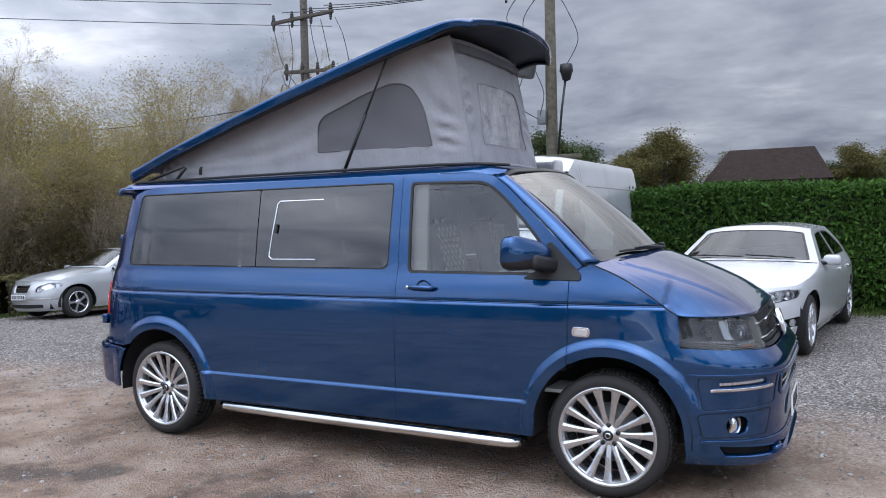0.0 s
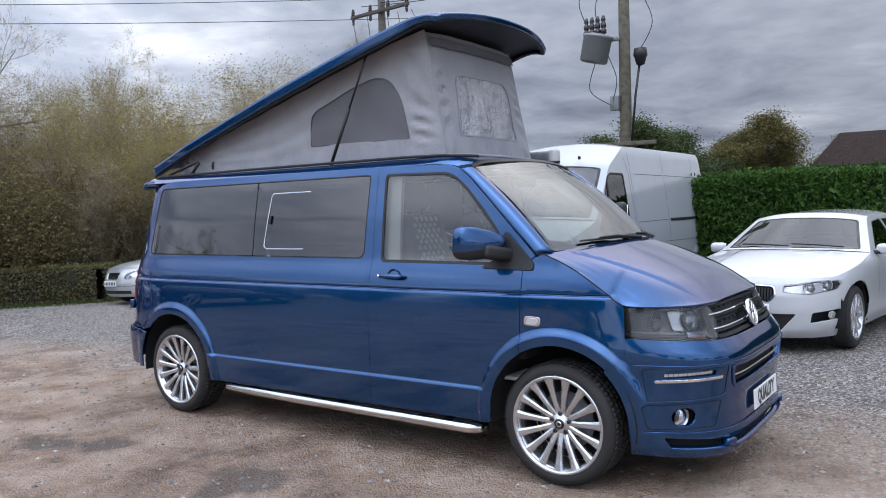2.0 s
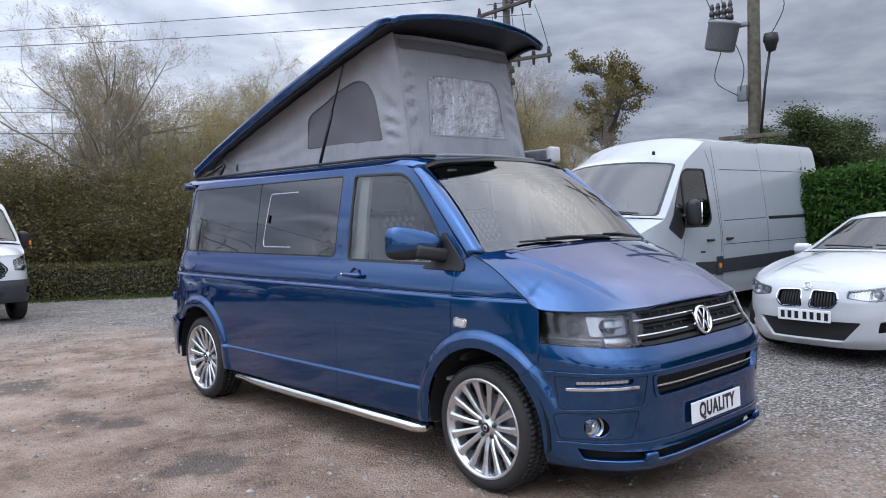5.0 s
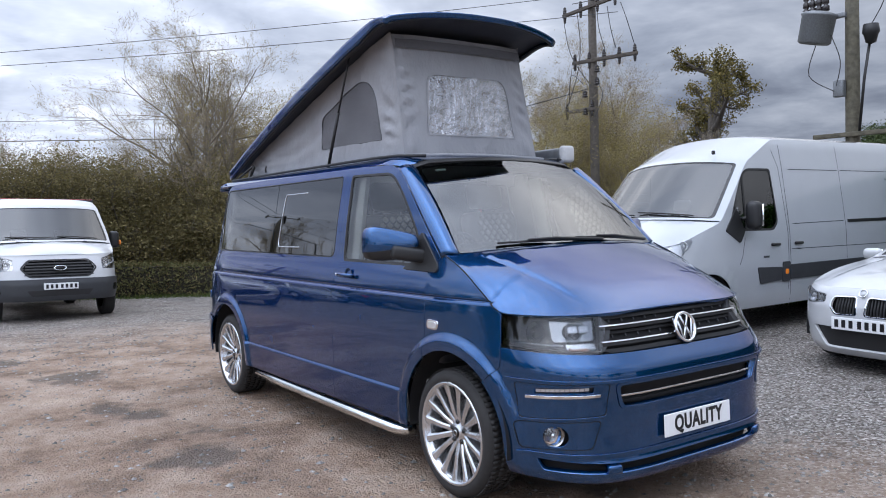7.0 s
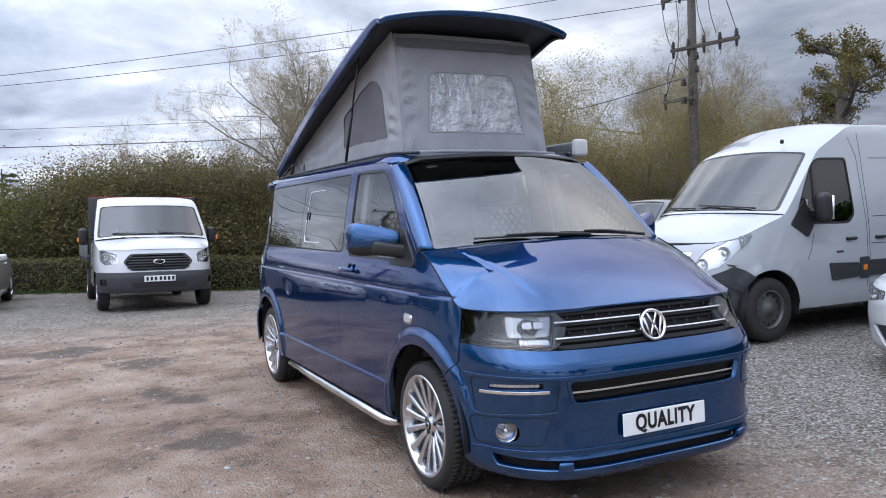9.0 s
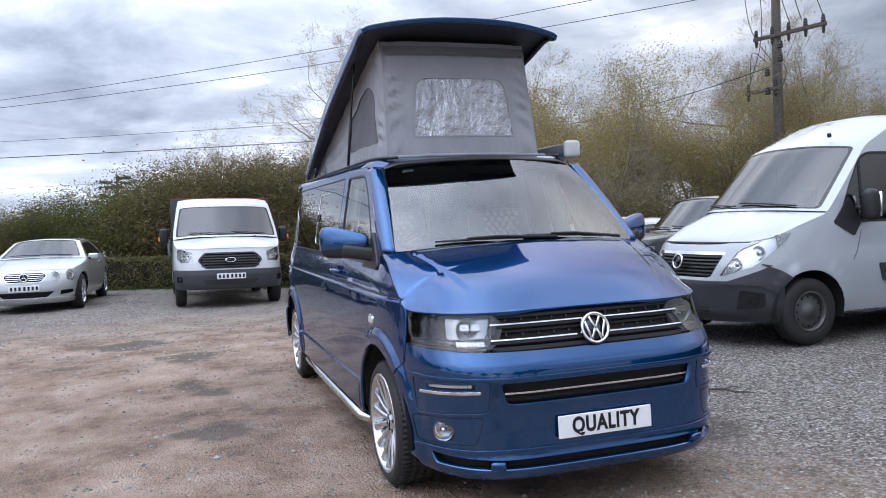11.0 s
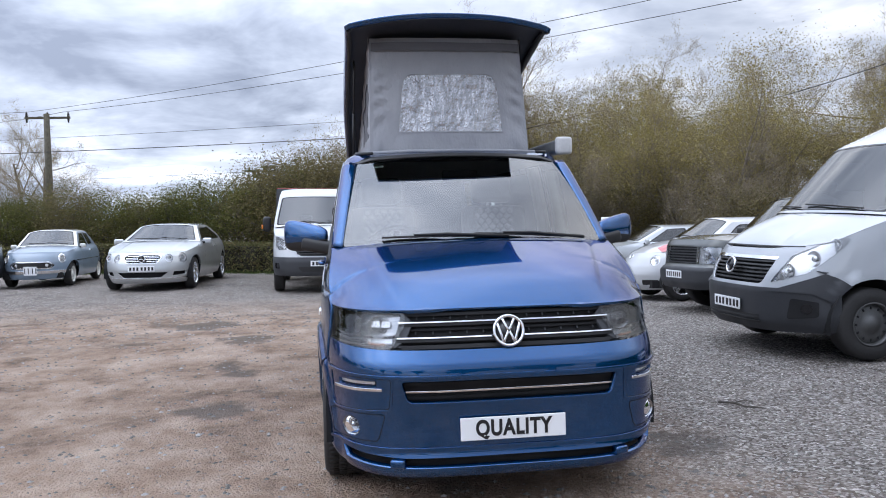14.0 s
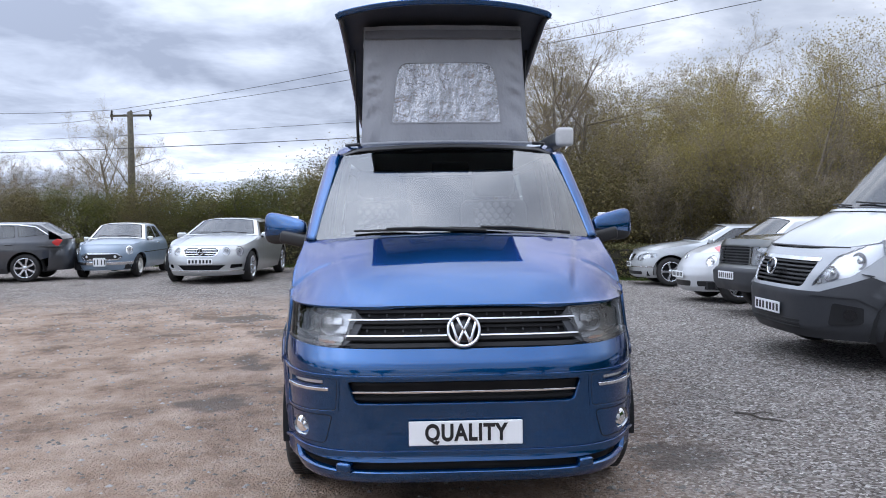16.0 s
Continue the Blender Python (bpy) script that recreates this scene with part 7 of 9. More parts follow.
box(bm, (3.3, 2.1, 0.10), Matrix.Translation((-1.5, 0, 0.95)))
part("load_bed", bm, GREY_PLASTIC, c.root, smooth=False)
for s in (-1, 1):
    bm = bmesh.new()
    box(bm, (3.3, 0.04, 0.42), Matrix.Translation((-1.5, s * 1.05, 1.20)), 0.01)
    part("dropside", bm, ZINC, c.root)
bm = bmesh.new()
box(bm, (0.06, 2.02, 1.34), Matrix.Translation((0.18, 0, 1.57)), 0.01)
hb = part("headboard", bm, GREY_PLASTIC, c.root)
bm = bmesh.new()
box(bm, (0.05, 2.0, 0.014), Matrix.Translation((0.18, 0, 2.248)), 0.004)
part("headboard_rail", bm, RED, hb)
bm = bmesh.new()
box(bm, (3.6, 0.8, 0.2), Matrix.Translation((-1.2, 0, 0.72)))
part("chassis", bm, UNDER, c.root, smooth=False)

c.root.scale = (1.0, 1.06, 1.0)

# silver coupe with four round lamps
c = Car("coupe_car", (-13.48, -4.72), -3, "silver two-door coupe with four round headlamps, parked by the hedge", "car", SILVER, 2.885,
        [(0.15, 0.82), (0.3, 0.89), (0.5, 0.925), (0.75, 0.925), (0.9, 0.89), (0.97, 0.84), (1.3, 0.63), (1.4, 0.57)],
        [(0.15, 2.18), (0.22, 2.27), (0.45, 2.30), (0.6, 2.27), (0.72, 2.20), (0.82, 2.10)], [(0.15, -2.55), (0.5, -2.62), (1.0, -2.55)],
        [(1.83, 0.795, 2.17, 0.80), (0.75, 0.97, 1.02, 1.0), (0.02, 1.32, 0.2, 1.375), (-1.0, 1.34, -1.0, 1.39), (-1.9, 1.02, -1.98, 1.05), (-2.4, 0.94, -2.55, 0.96)],
        (0.33,), sill=0.2, power=3.2)
c.shell([rounded([(0.52, 0.99), (0.0, 1.27), (-0.95, 1.29), (-1.50, 1.05), (-1.45, 1.0)], 0.05)], rear=(0.86, 3.1, 3.9))
grl = rounded([(-0.28, 0.585), (0.28, 0.585), (0.37, 0.70), (0.30, 0.752), (-0.30, 0.752), (-0.37, 0.70)], 0.03)
low = rounded([(-0.36, 0.285), (0.36, 0.285), (0.50, 0.395), (-0.50, 0.395)], 0.02)
lows = [rounded([(s * 0.58, 0.315), (s * 0.90, 0.335), (s * 0.90, 0.405), (s * 0.60, 0.405)], 0.02) for s in (-1, 1)]
rnd = lambda u, z, r, k=1.15: [(u + r * k * math.cos(a * math.pi / 8), z + r * math.sin(a * math.pi / 8)) for a in range(16)]
l1, l2 = rnd(0.52, 0.675, 0.085, 0.95), rnd(0.82, 0.675, 0.105, 1.0)
c.ends(0.17, 0.79, [grl, low, *lows, l1, l2, [(-u, z) for u, z in l1], [(-u, z) for u, z in l2]])
c.lamp(l1, LENS_WHITE, bowls=((0.52, 0.675, 0.05),), deep=-0.03)
c.lamp(l2, LENS_WHITE, bowls=((0.82, 0.675, 0.06),), deep=-0.03)
for i in range(4):
    z = 0.615 + 0.034 * i
    c.patch("grille_bar", [(-0.33, z), (0.33, z), (0.33, z + 0.007), (-0.33, z + 0.007)], CHROME, 0, -0.02, depth=0.003)
c.patch("grille_backing", grl, UNDER, 0, -0.035, depth=0.0)
c.patch("grille_frame", rounded([(-0.295, 0.572), (0.295, 0.572), (0.39, 0.70), (0.315, 0.766), (-0.315, 0.766), (-0.39, 0.70)], 0.03), CHROME, 0.006, holes=[grl])
bg = c.badge(2.285, 0.672, 0.075, 8, disc=UNDER)
for a in (90, 210, 330):
    bm = bmesh.new()
    box(bm, (0.008, 0.014, 0.068), Matrix.Translation((2.297, 0, 0.672)) @ Matrix.Rotation(radians(a - 90), 4, "X") @ Matrix.Translation((0, 0, 0.034)), 0.003, 1)
    part("badge_ray", bm, CHROME, bg)
c.plate(2.315, 0.47)
c.wheels(0.33, 0.235, ALLOY, spokes=5)
c.mirror(0.58, 0.98, 0.12)
c.line([(-0.62, 0.98), (-0.66, 0.32)])
c.line([(0.68, 0.93), (0.66, 0.42)])
c.handle(-0.48, 0.84)
c.patch("bumper_strip", [(-0.98, 0.262), (0.98, 0.262), (0.98, 0.277), (-0.98, 0.277)], CHROME, 0.006)

c.root.scale = (1.05, 1.06, 1.05)

# small pale blue retro car with off-white roof
c = Car("retro_car", (-15.0, -7.85), 2, "small pale blue retro car with off-white roof and round headlamps", "car", PALE_BLUE, 2.30,
        [(0.15, 0.72), (0.3, 0.78), (0.5, 0.81), (0.72, 0.80), (0.85, 0.76), (0.92, 0.70), (1.25, 0.56), (1.36, 0.50)],
        [(0.15, 1.74), (0.24, 1.82), (0.45, 1.85), (0.6, 1.84), (0.72, 1.78), (0.82, 1.68)], [(0.15, -1.82), (0.5, -1.88), (0.9, -1.80)],
        [(1.42, 0.80, 1.76, 0.82), (0.62, 0.90, 0.84, 0.95), (0.10, 1.27, 0.25, 1.33), (-0.72, 1.28, -0.72, 1.34), (-1.15, 0.95, -1.22, 0.98), (-1.68, 0.86, -1.80, 0.88)],
        (0.275,), sill=0.2, power=2.8)
c.shell([rounded([(0.40, 0.93), (0.05, 1.22), (-0.30, 1.24), (-0.32, 0.93)], 0.05), rounded([(-0.38, 0.93), (-0.36, 1.24), (-0.68, 1.22), (-0.80, 0.95)], 0.05)], glass_mat=CAR_GLASS, rear=(0.8, 3.15, 3.85), roof_mat=CREAM)
grl = rounded([(-0.42, 0.46), (0.42, 0.46), (0.50, 0.525), (0.38, 0.585), (-0.38, 0.585), (-0.50, 0.525)], 0.03)
l1 = rnd(0.74, 0.665, 0.085, 1.0)
c.ends(0.2, 0.82, [grl, l1, [(-u, z) for u, z in l1]])
c.lamp(l1, LENS_WHITE, bowls=((0.74, 0.665, 0.06),), deep=-0.02)
c.patch("lamp_ring", rnd(0.74, 0.665, 0.105, 1.0), CHROME, 0.012, 0, True, holes=[l1])
c.patch("grille_frame", rounded([(-0.45, 0.44), (0.45, 0.44), (0.54, 0.525), (0.41, 0.605), (-0.41, 0.605), (-0.54, 0.525)], 0.03), CHROME, 0.008, holes=[grl])
c.patch("grille_mesh", grl, BLACK_PLASTIC, 0, -0.02)
c.patch("fog_lamp", rnd(0.36, 0.525, 0.035, 1.0), LENS_WHITE, 0.0, 0.0, True)
c.patch("bumper_bar", rounded([(-1.02, 0.335), (1.02, 0.335), (1.02, 0.40), (-1.02, 0.40)], 0.02), CHROME, 0.03, depth=0.04)
c.plate(1.90, 0.40, 0.28, 0.20, 4)
c.wheels(0.275, 0.185, CREAM, 0.02, 0.17, 0)
c.mirror(0.50, 0.93, 0.09, (0.08, 0.14, 0.10), CREAM)
c.line([(-0.36, 0.92), (-0.40, 0.30)])
c.line([(0.56, 0.88), (0.54, 0.35)])
c.handle(-0.22, 0.80, CHROME, 0.12)
c.line([(1.0, 0.60), (-1.5, 0.60)], CHROME, "side_strip", 0.012)

c.root.scale = (1.0, 1.02, 1.02)

# dark estate car
c = Car("estate_car", (-13.15, -10.75), -80, "dark grey estate car with pale window trim", "car", DARK_GREY_PAINT, 2.68,
        [(0.15, 0.80), (0.3, 0.87), (0.5, 0.90), (0.75, 0.90), (0.92, 0.88), (1.0, 0.83), (1.35, 0.66), (1.46, 0.58)],
        [(0.15, 2.08), (0.25, 2.17), (0.5, 2.18), (0.75, 2.10), (0.9, 2.0)], [(0.15, -2.2), (0.5, -2.26), (1.1, -2.2), (1.45, -2.05)],
        [(1.78, 0.82, 2.05, 0.85), (0.85, 1.0, 1.1, 1.03), (0.15, 1.36, 0.3, 1.42), (-1.6, 1.34, -1.65, 1.40), (-2.05, 1.05, -2.15, 1.08), (-2.1, 0.98, -2.2, 1.0)],
        (0.325,), sill=0.2, power=3.0)
ws1 = rounded([(0.58, 1.02), (0.08, 1.31), (-0.40, 1.33), (-0.42, 1.02)], 0.04)
ws2 = rounded([(-0.48, 1.02), (-0.46, 1.33), (-1.10, 1.32), (-1.15, 1.03)], 0.04)
ws3 = rounded([(-1.21, 1.04), (-1.16, 1.31), (-1.50, 1.27), (-1.78, 1.10)], 0.04)
c.shell([ws1, ws2, ws3], rear=(0.86, 3.1, 3.9))
l1 = rounded([(0.5, 0.62), (0.95, 0.66), (0.98, 0.76), (0.55, 0.74)], 0.03)
c.ends(0.18, 0.84, [l1, [(-u, z) for u, z in l1]])
c.lamp(l1, LENS_WHITE, bowls=((0.68, 0.69, 0.05),))
c.wheels(0.325, 0.23, ALLOY, spokes=7)
c.mirror(0.66, 1.02, 0.12, cap=DARK_GREY_PAINT)
c.line([(0.62, 1.015), (0.08, 1.34), (-0.45, 1.355), (-1.15, 1.345), (-1.55, 1.29), (-1.82, 1.10)], CHROME, "window_strip", 0.018)
c.line([(-0.45, 1.0), (-0.44, 0.32)])
c.line([(-1.18, 1.0), (-1.1, 0.68)])
for x in (-0.28, -1.02):
    c.handle(x, 0.88)
for s in (-1, 1):
    panel("tail_lamp", rounded([(-2.02, 0.80), (-1.90, 0.92), (-2.0, 1.0), (-2.1, 0.96)], 0.02), c.S.side(s), LENS_RED, c.root, (), 0.1, 0.1, lift=0.006)

# silver estate seen beyond the van's tail
c = Car("silver_estate", (-11.60, 6.90), -96, "silver estate car with slatted grille, parked beside the low hedge", "car", SILVER, 2.715,
        [(0.15, 0.78), (0.3, 0.84), (0.5, 0.86), (0.75, 0.865), (0.9, 0.84), (0.98, 0.79), (1.3, 0.62), (1.42, 0.55)],
        [(0.15, 2.0), (0.22, 2.10), (0.45, 2.13), (0.6, 2.10), (0.75, 2.02)], [(0.15, -2.30), (0.5, -2.38), (1.1, -2.3), (1.4, -2.15)],
        [(1.70, 0.775, 2.02, 0.79), (0.70, 0.965, 0.95, 1.0), (0.02, 1.33, 0.2, 1.39), (-1.6, 1.32, -1.65, 1.40), (-2.1, 1.05, -2.2, 1.08), (-2.2, 0.98, -2.3, 1.0)],
        (0.315,), sill=0.19, power=3.0)
ws1 = rounded([(0.46, 0.985), (-0.02, 1.28), (-0.44, 1.30), (-0.46, 0.985)], 0.04)
ws2 = rounded([(-0.52, 0.985), (-0.50, 1.30), (-1.12, 1.29), (-1.15, 0.99)], 0.04)
ws3 = rounded([(-1.21, 0.99), (-1.17, 1.285), (-1.62, 1.25), (-1.85, 1.04)], 0.04)
c.shell([ws1, ws2, ws3], rear=(0.86, 3.1, 3.9))
grl = rounded([(-0.25, 0.55), (0.25, 0.55), (0.30, 0.70), (-0.30, 0.70)], 0.03)
l1 = rounded([(0.44, 0.56), (0.60, 0.545), (0.72, 0.60), (0.95, 0.63), (0.99, 0.71), (0.72, 0.735), (0.46, 0.66)], 0.04)
c.ends(0.17, 0.79, [grl, l1, [(-u, z) for u, z in l1]])
c.lamp(l1, LENS_WHITE, bowls=((0.55, 0.61, 0.04), (0.80, 0.66, 0.05)))
for i in range(4):
    z = 0.56 + 0.036 * i
    c.patch("grille_bar", [(-0.28, z), (0.28, z), (0.28, z + 0.009), (-0.28, z + 0.009)], CHROME, 0, -0.02, depth=0.003)
c.patch("bumper_strip", [(-0.9, 0.40), (0.9, 0.40), (0.9, 0.425), (-0.9, 0.425)], CHROME, 0.006)
c.patch("lower_intake", rounded([(-0.6, 0.24), (0.6, 0.24), (0.6, 0.31), (-0.6, 0.31)], 0.02), BLACK_PLASTIC, 0.003)
c.plate(2.15, 0.46)
c.wheels(0.315, 0.215, ALLOY, spokes=5)
c.mirror(0.56, 0.985, 0.11)
c.line([(-0.49, 0.97), (-0.47, 0.3)])
c.line([(0.62, 0.93), (0.60, 0.42)])
for x in (-0.32, -1.0):
    c.handle(x, 0.82)

# small round white and red car
c = Car("compact_car", (-7.30, 6.40), -90, "small rounded white car with red striped bonnet, between two parked cars", "car", WHITE, 2.51,
        [(0.15, 0.74), (0.3, 0.82), (0.5, 0.86), (0.75, 0.85), (0.95, 0.80), (1.05, 0.75), (1.35, 0.55), (1.48, 0.45)],
        [(0.15, 1.88), (0.25, 1.99), (0.45, 2.03), (0.6, 1.98), (0.75, 1.88), (0.9, 1.72)], [(0.15, -1.95), (0.5, -2.03), (1.0, -1.85)],
        [(1.42, 0.86, 1.76, 0.83), (0.72, 1.02, 1.02, 1.06), (0.22, 1.36, 0.38, 1.45), (-0.5, 1.36, -0.5, 1.46), (-1.3, 1.02, -1.4, 1.06), (-1.8, 0.85, -1.92, 0.9)],
        (0.315,), sill=0.2, power=2.5)
c.shell([rounded([(0.50, 1.03), (0.12, 1.31), (-0.50, 1.33), (-0.95, 1.08)], 0.06)], rear=(0.8, 3.15, 3.85))
l1 = rnd(0.72, 0.70, 0.095, 1.0)
c.ends(0.18, 0.83, [l1, [(-u, z) for u, z in l1]])
c.lamp(l1, LENS_WHITE, bowls=((0.72, 0.70, 0.06),), deep=-0.02)
for s in (-1, 1):
    sheet("bonnet_stripe", lambda u, v, s=s: c.hood(1.55 - 0.62 * v, s * (0.38 + 0.24 * u - 0.04 * v)) + np.array((0, 0, 0.004)), 8, 12, RED, c.root)
c.patch("lower_intake", rounded([(-0.35, 0.27), (0.35, 0.27), (0.38, 0.36), (-0.38, 0.36)], 0.03), BLACK_PLASTIC, 0.003)
c.patch("side_intake", rounded([(0.50, 0.27), (0.80, 0.28), (0.80, 0.36), (0.50, 0.36)], 0.03), BLACK_PLASTIC, 0.003, 0, True)
c.badge(1.87, 0.76, 0.05, 35)
c.plate(2.04, 0.46)
c.wheels(0.315, 0.21, ALLOY, spokes=6)
c.mirror(0.58, 1.03, 0.11)
c.line([(-0.55, 1.0), (-0.6, 0.3)])

# dark upright off-roader
c = Car("off_roader", (-4.90, 6.55), -90, "dark grey-green upright off-road car with slatted grille, parked on gravel", "off-road car", DARK_GREEN_PAINT, 2.75,
        [(0.3, 0.84), (0.5, 0.90), (0.9, 0.91), (1.05, 0.90), (1.15, 0.87), (1.65, 0.72), (1.8, 0.64)],
        [(0.3, 2.20), (0.45, 2.29), (0.65, 2.30), (0.68, 2.22), (1.0, 2.18), (1.1, 2.12)], [(0.3, -2.3), (0.8, -2.4), (1.8, -2.2)],
        [(1.88, 1.06, 2.12, 1.085), (0.80, 1.13, 1.0, 1.16), (0.30, 1.66, 0.42, 1.72), (-1.9, 1.68, -1.95, 1.75), (-2.2, 1.2, -2.28, 1.22), (-2.25, 1.1, -2.3, 1.12)],
        (0.37,), sill=0.36, power=5.0, arch=0.43)
c.shell([rounded([(0.62, 1.17), (0.26, 1.60), (-0.35, 1.62), (-0.36, 1.17)], 0.03), rounded([(-0.42, 1.17), (-0.41, 1.62), (-1.15, 1.61), (-1.16, 1.17)], 0.03), rounded([(-1.23, 1.17), (-1.22, 1.61), (-1.9, 1.58), (-2.0, 1.17)], 0.03)], rear=(0.86, 3.1, 3.9))
grl = rounded([(-0.47, 0.73), (0.47, 0.73), (0.47, 0.98), (-0.47, 0.98)], 0.01)
l1 = rounded([(0.50, 0.73), (0.84, 0.74), (0.84, 0.97), (0.50, 0.98)], 0.015)
c.ends(0.36, 1.08, [grl, l1, [(-u, z) for u, z in l1]], low_mat=GREY_PLASTIC, low_z=0.68)
for i in range(6):
    z = 0.74 + 0.041 * i
    c.patch("grille_slat", [(-0.46, z), (0.46, z), (0.46, z + 0.016), (-0.46, z + 0.016)], GREY_PLASTIC, 0, 0.0, depth=0.03)
c.lamp(l1, LENS_WHITE, bowls=((0.62, 0.855, 0.07),), deep=-0.03)
c.patch("corner_indicator", rounded([(0.86, 0.74), (0.98, 0.745), (0.98, 0.965), (0.86, 0.97)], 0.01), LAMP_STEP, 0.004, 0, True)
c.plate(2.315, 0.57)
c.wheels(0.37, 0.225, ALLOY, spokes=5, width=0.24)
c.mirror(0.66, 1.18, 0.14, (0.10, 0.22, 0.15), BLACK_PLASTIC)

# ---- trees, hedges, poles ----
def tube_into(verts, faces, pts, radii, seg):
    side = None
    base = len(verts)
    for i, p in enumerate(pts):
        d = pts[min(i + 1, len(pts) - 1)] - pts[max(i - 1, 0)]
        d = d / (np.linalg.norm(d) + 1e-9)
        if side is None:
            side = np.cross(d, (0.3, 0.2, 1.0) if abs(d[2]) < 0.9 else (1.0, 0.1, 0.0))
        side = side - d * side.dot(d)
        side /= np.linalg.norm(side) + 1e-9
        up = np.cross(d, side)
        for k in range(seg):
            a = 2 * math.pi * k / seg
            verts.append(p + (side * math.cos(a) + up * math.sin(a)) * radii[i])
    for i in range(len(pts) - 1):
        for k in range(seg):
            a, b = base + i * seg + k, base + i * seg + (k + 1) % seg
            faces.append((a, b, b + seg, a + seg))


def grow(rng, p, d, length, radius, level, top, verts, faces, tips, spec):
    n = 5 if level == 0 else 4
    pts, radii = [p], [radius]
    for i in range(n):
        d = d + rng.normal(0, spec["bend"] * (0.4 if level == 0 else 1.0), 3) + np.array((0, 0, spec["rise"] * (1 if level else 0.3)))
        d = d / np.linalg.norm(d)
        p = p + d * length / n
        pts.append(p)
        radii.append(max(0.002, radius * (1 - 0.72 * (i + 1) / n)))
    tube_into(verts, faces, pts, radii, 7 if level == 0 else 5 if level == 1 else 3)
    if level >= top:
        tips.append((pts[-1], d))
        tips.append((pts[-2], d))
        return
    kids = spec["kids"][level]
    for k in range(kids):
        t = spec["first"][level] + (1 - spec["first"][level]) * (k + rng.rand()) / kids
        i = min(n - 1, int(t * n))
        q = pts[i] + (pts[i + 1] - pts[i]) * (t * n - i)
        a = rng.uniform(0, 2 * math.pi)
        dd = pts[i + 1] - pts[i]
        dd /= np.linalg.norm(dd)
        s1 = np.cross(dd, (0.2, 0.1, 1.0) if abs(dd[2]) < 0.95 else (1.0, 0.0, 0.0))
        s1 /= np.linalg.norm(s1)
        s2 = np.cross(dd, s1)
        w = spec["angle"][level] * rng.uniform(0.7, 1.25)
        nd = dd * math.cos(w) + (s1 * math.cos(a) + s2 * math.sin(a)) * math.sin(w)
        grow(rng, q, nd, length * spec["ratio"][level] * rng.uniform(0.7, 1.15) * (1.15 - 0.45 * t), min(radii[i] * 0.50, spec["fine"][level]) if "fine" in spec else radii[i] * 0.62, level + 1, top, verts, faces, tips, spec)


def leaf_cards(rng, centres, count, spread, size, verts, faces, flat=0.0, long=1.0):
    c = np.asarray(centres)
    pick = c[rng.randint(0, len(c), count)]
    pos = pick + rng.normal(0, spread, (count, 3)) * np.array((1, 1, 0.8))
    a = rng.normal(0, 1, (count, 3))
    a[:, 2] -= flat
    a /= np.linalg.norm(a, axis=1, keepdims=True)
    b = np.cross(a, rng.normal(0, 1, (count, 3)))
    b /= np.linalg.norm(b, axis=1, keepdims=True)
    s = size * rng.uniform(0.6, 1.3, (count, 1))
    base = len(verts)
    quad = np.stack([pos - a * s * long, pos + b * s * 0.5, pos + a * s * long, pos - b * s * 0.5], 1)
    verts.extend(quad.reshape(-1, 3))
    faces.extend([(base + 4 * i, base + 4 * i + 1, base + 4 * i + 2, base + 4 * i + 3) for i in range(count)])


def tree(name, seed, spec, bark, leaf, label, category="tree"):
    rng = np.random.RandomState(seed)
    verts, faces, tips = [], [], []
    for k in range(spec.get("stems", 1)):
        a = rng.uniform(0, 6.28)
        lean = spec.get("lean", 0.05) * rng.uniform(0.5, 1.2)
        d = np.array((math.cos(a) * lean, math.sin(a) * lean, 1.0))
        grow(rng, np.array((math.cos(a) * 0.25 * (spec.get("stems", 1) > 1), math.sin(a) * 0.25 * (spec.get("stems", 1) > 1), -0.3)), d / np.linalg.norm(d), spec["height"] * rng.uniform(0.75, 1.05), spec["radius"], 0, spec["top"], verts, faces, tips, spec)
    root = thing(name, Matrix(), label, category, "trees and shrubs")
    from_lists("trunk", verts, faces, bark, root, smooth=True)
    if spec.get("twigs"):
        tv, tf = [], []
        n = spec["twigs"]
        pick = rng.randint(0, len(tips), n)
        base_p = np.array([t[0] for t in tips])[pick] + rng.normal(0, 0.09, (n, 3))
        d = np.array([t[1] for t in tips])[pick] + rng.normal(0, 0.55, (n, 3)) + np.array((0, 0, 0.12))
        d /= np.linalg.norm(d, axis=1, keepdims=True)
        side = np.cross(d, rng.normal(0, 1, (n, 3)))
        side /= np.linalg.norm(side, axis=1, keepdims=True)
        L = spec["twig"] * rng.uniform(0.5, 1.3, (n, 1))
        bow = np.cross(d, side) * L * 0.12
        quad = np.stack([base_p - d * L * 0.3 - side * 0.0034, base_p - d * L * 0.3 + side * 0.0034, base_p + d * L * 0.25 + bow + side * 0.0026, base_p + d * L * 0.7 + side * 0.0006, base_p + d * L * 0.25 + bow - side * 0.0026], 1)
        tv.extend(quad.reshape(-1, 3))
        tf.extend([f for i in range(n) for f in ((5 * i, 5 * i + 1, 5 * i + 2, 5 * i + 4), (5 * i + 4, 5 * i + 2, 5 * i + 3))])
        from_lists("fine_twig_spray", tv, tf, TWIG if bark is BARK else bark, root)
    lv, lf = [], []
    leaf_cards(rng, [t[0] for t in tips], spec["leaves"], spec["spread"], spec["leaf"], lv, lf)
    if spec.get("skirt"):
        n, r, h = spec["skirt"]
        cc = np.stack([rng.normal(0, r, n), rng.normal(0, r, n), rng.uniform(0, h, n) ** 1.0], 1)
        leaf_cards(rng, cc, n, 0.12, spec["leaf"], lv, lf)
    from_lists("crown", lv, lf, leaf, root)
    return root


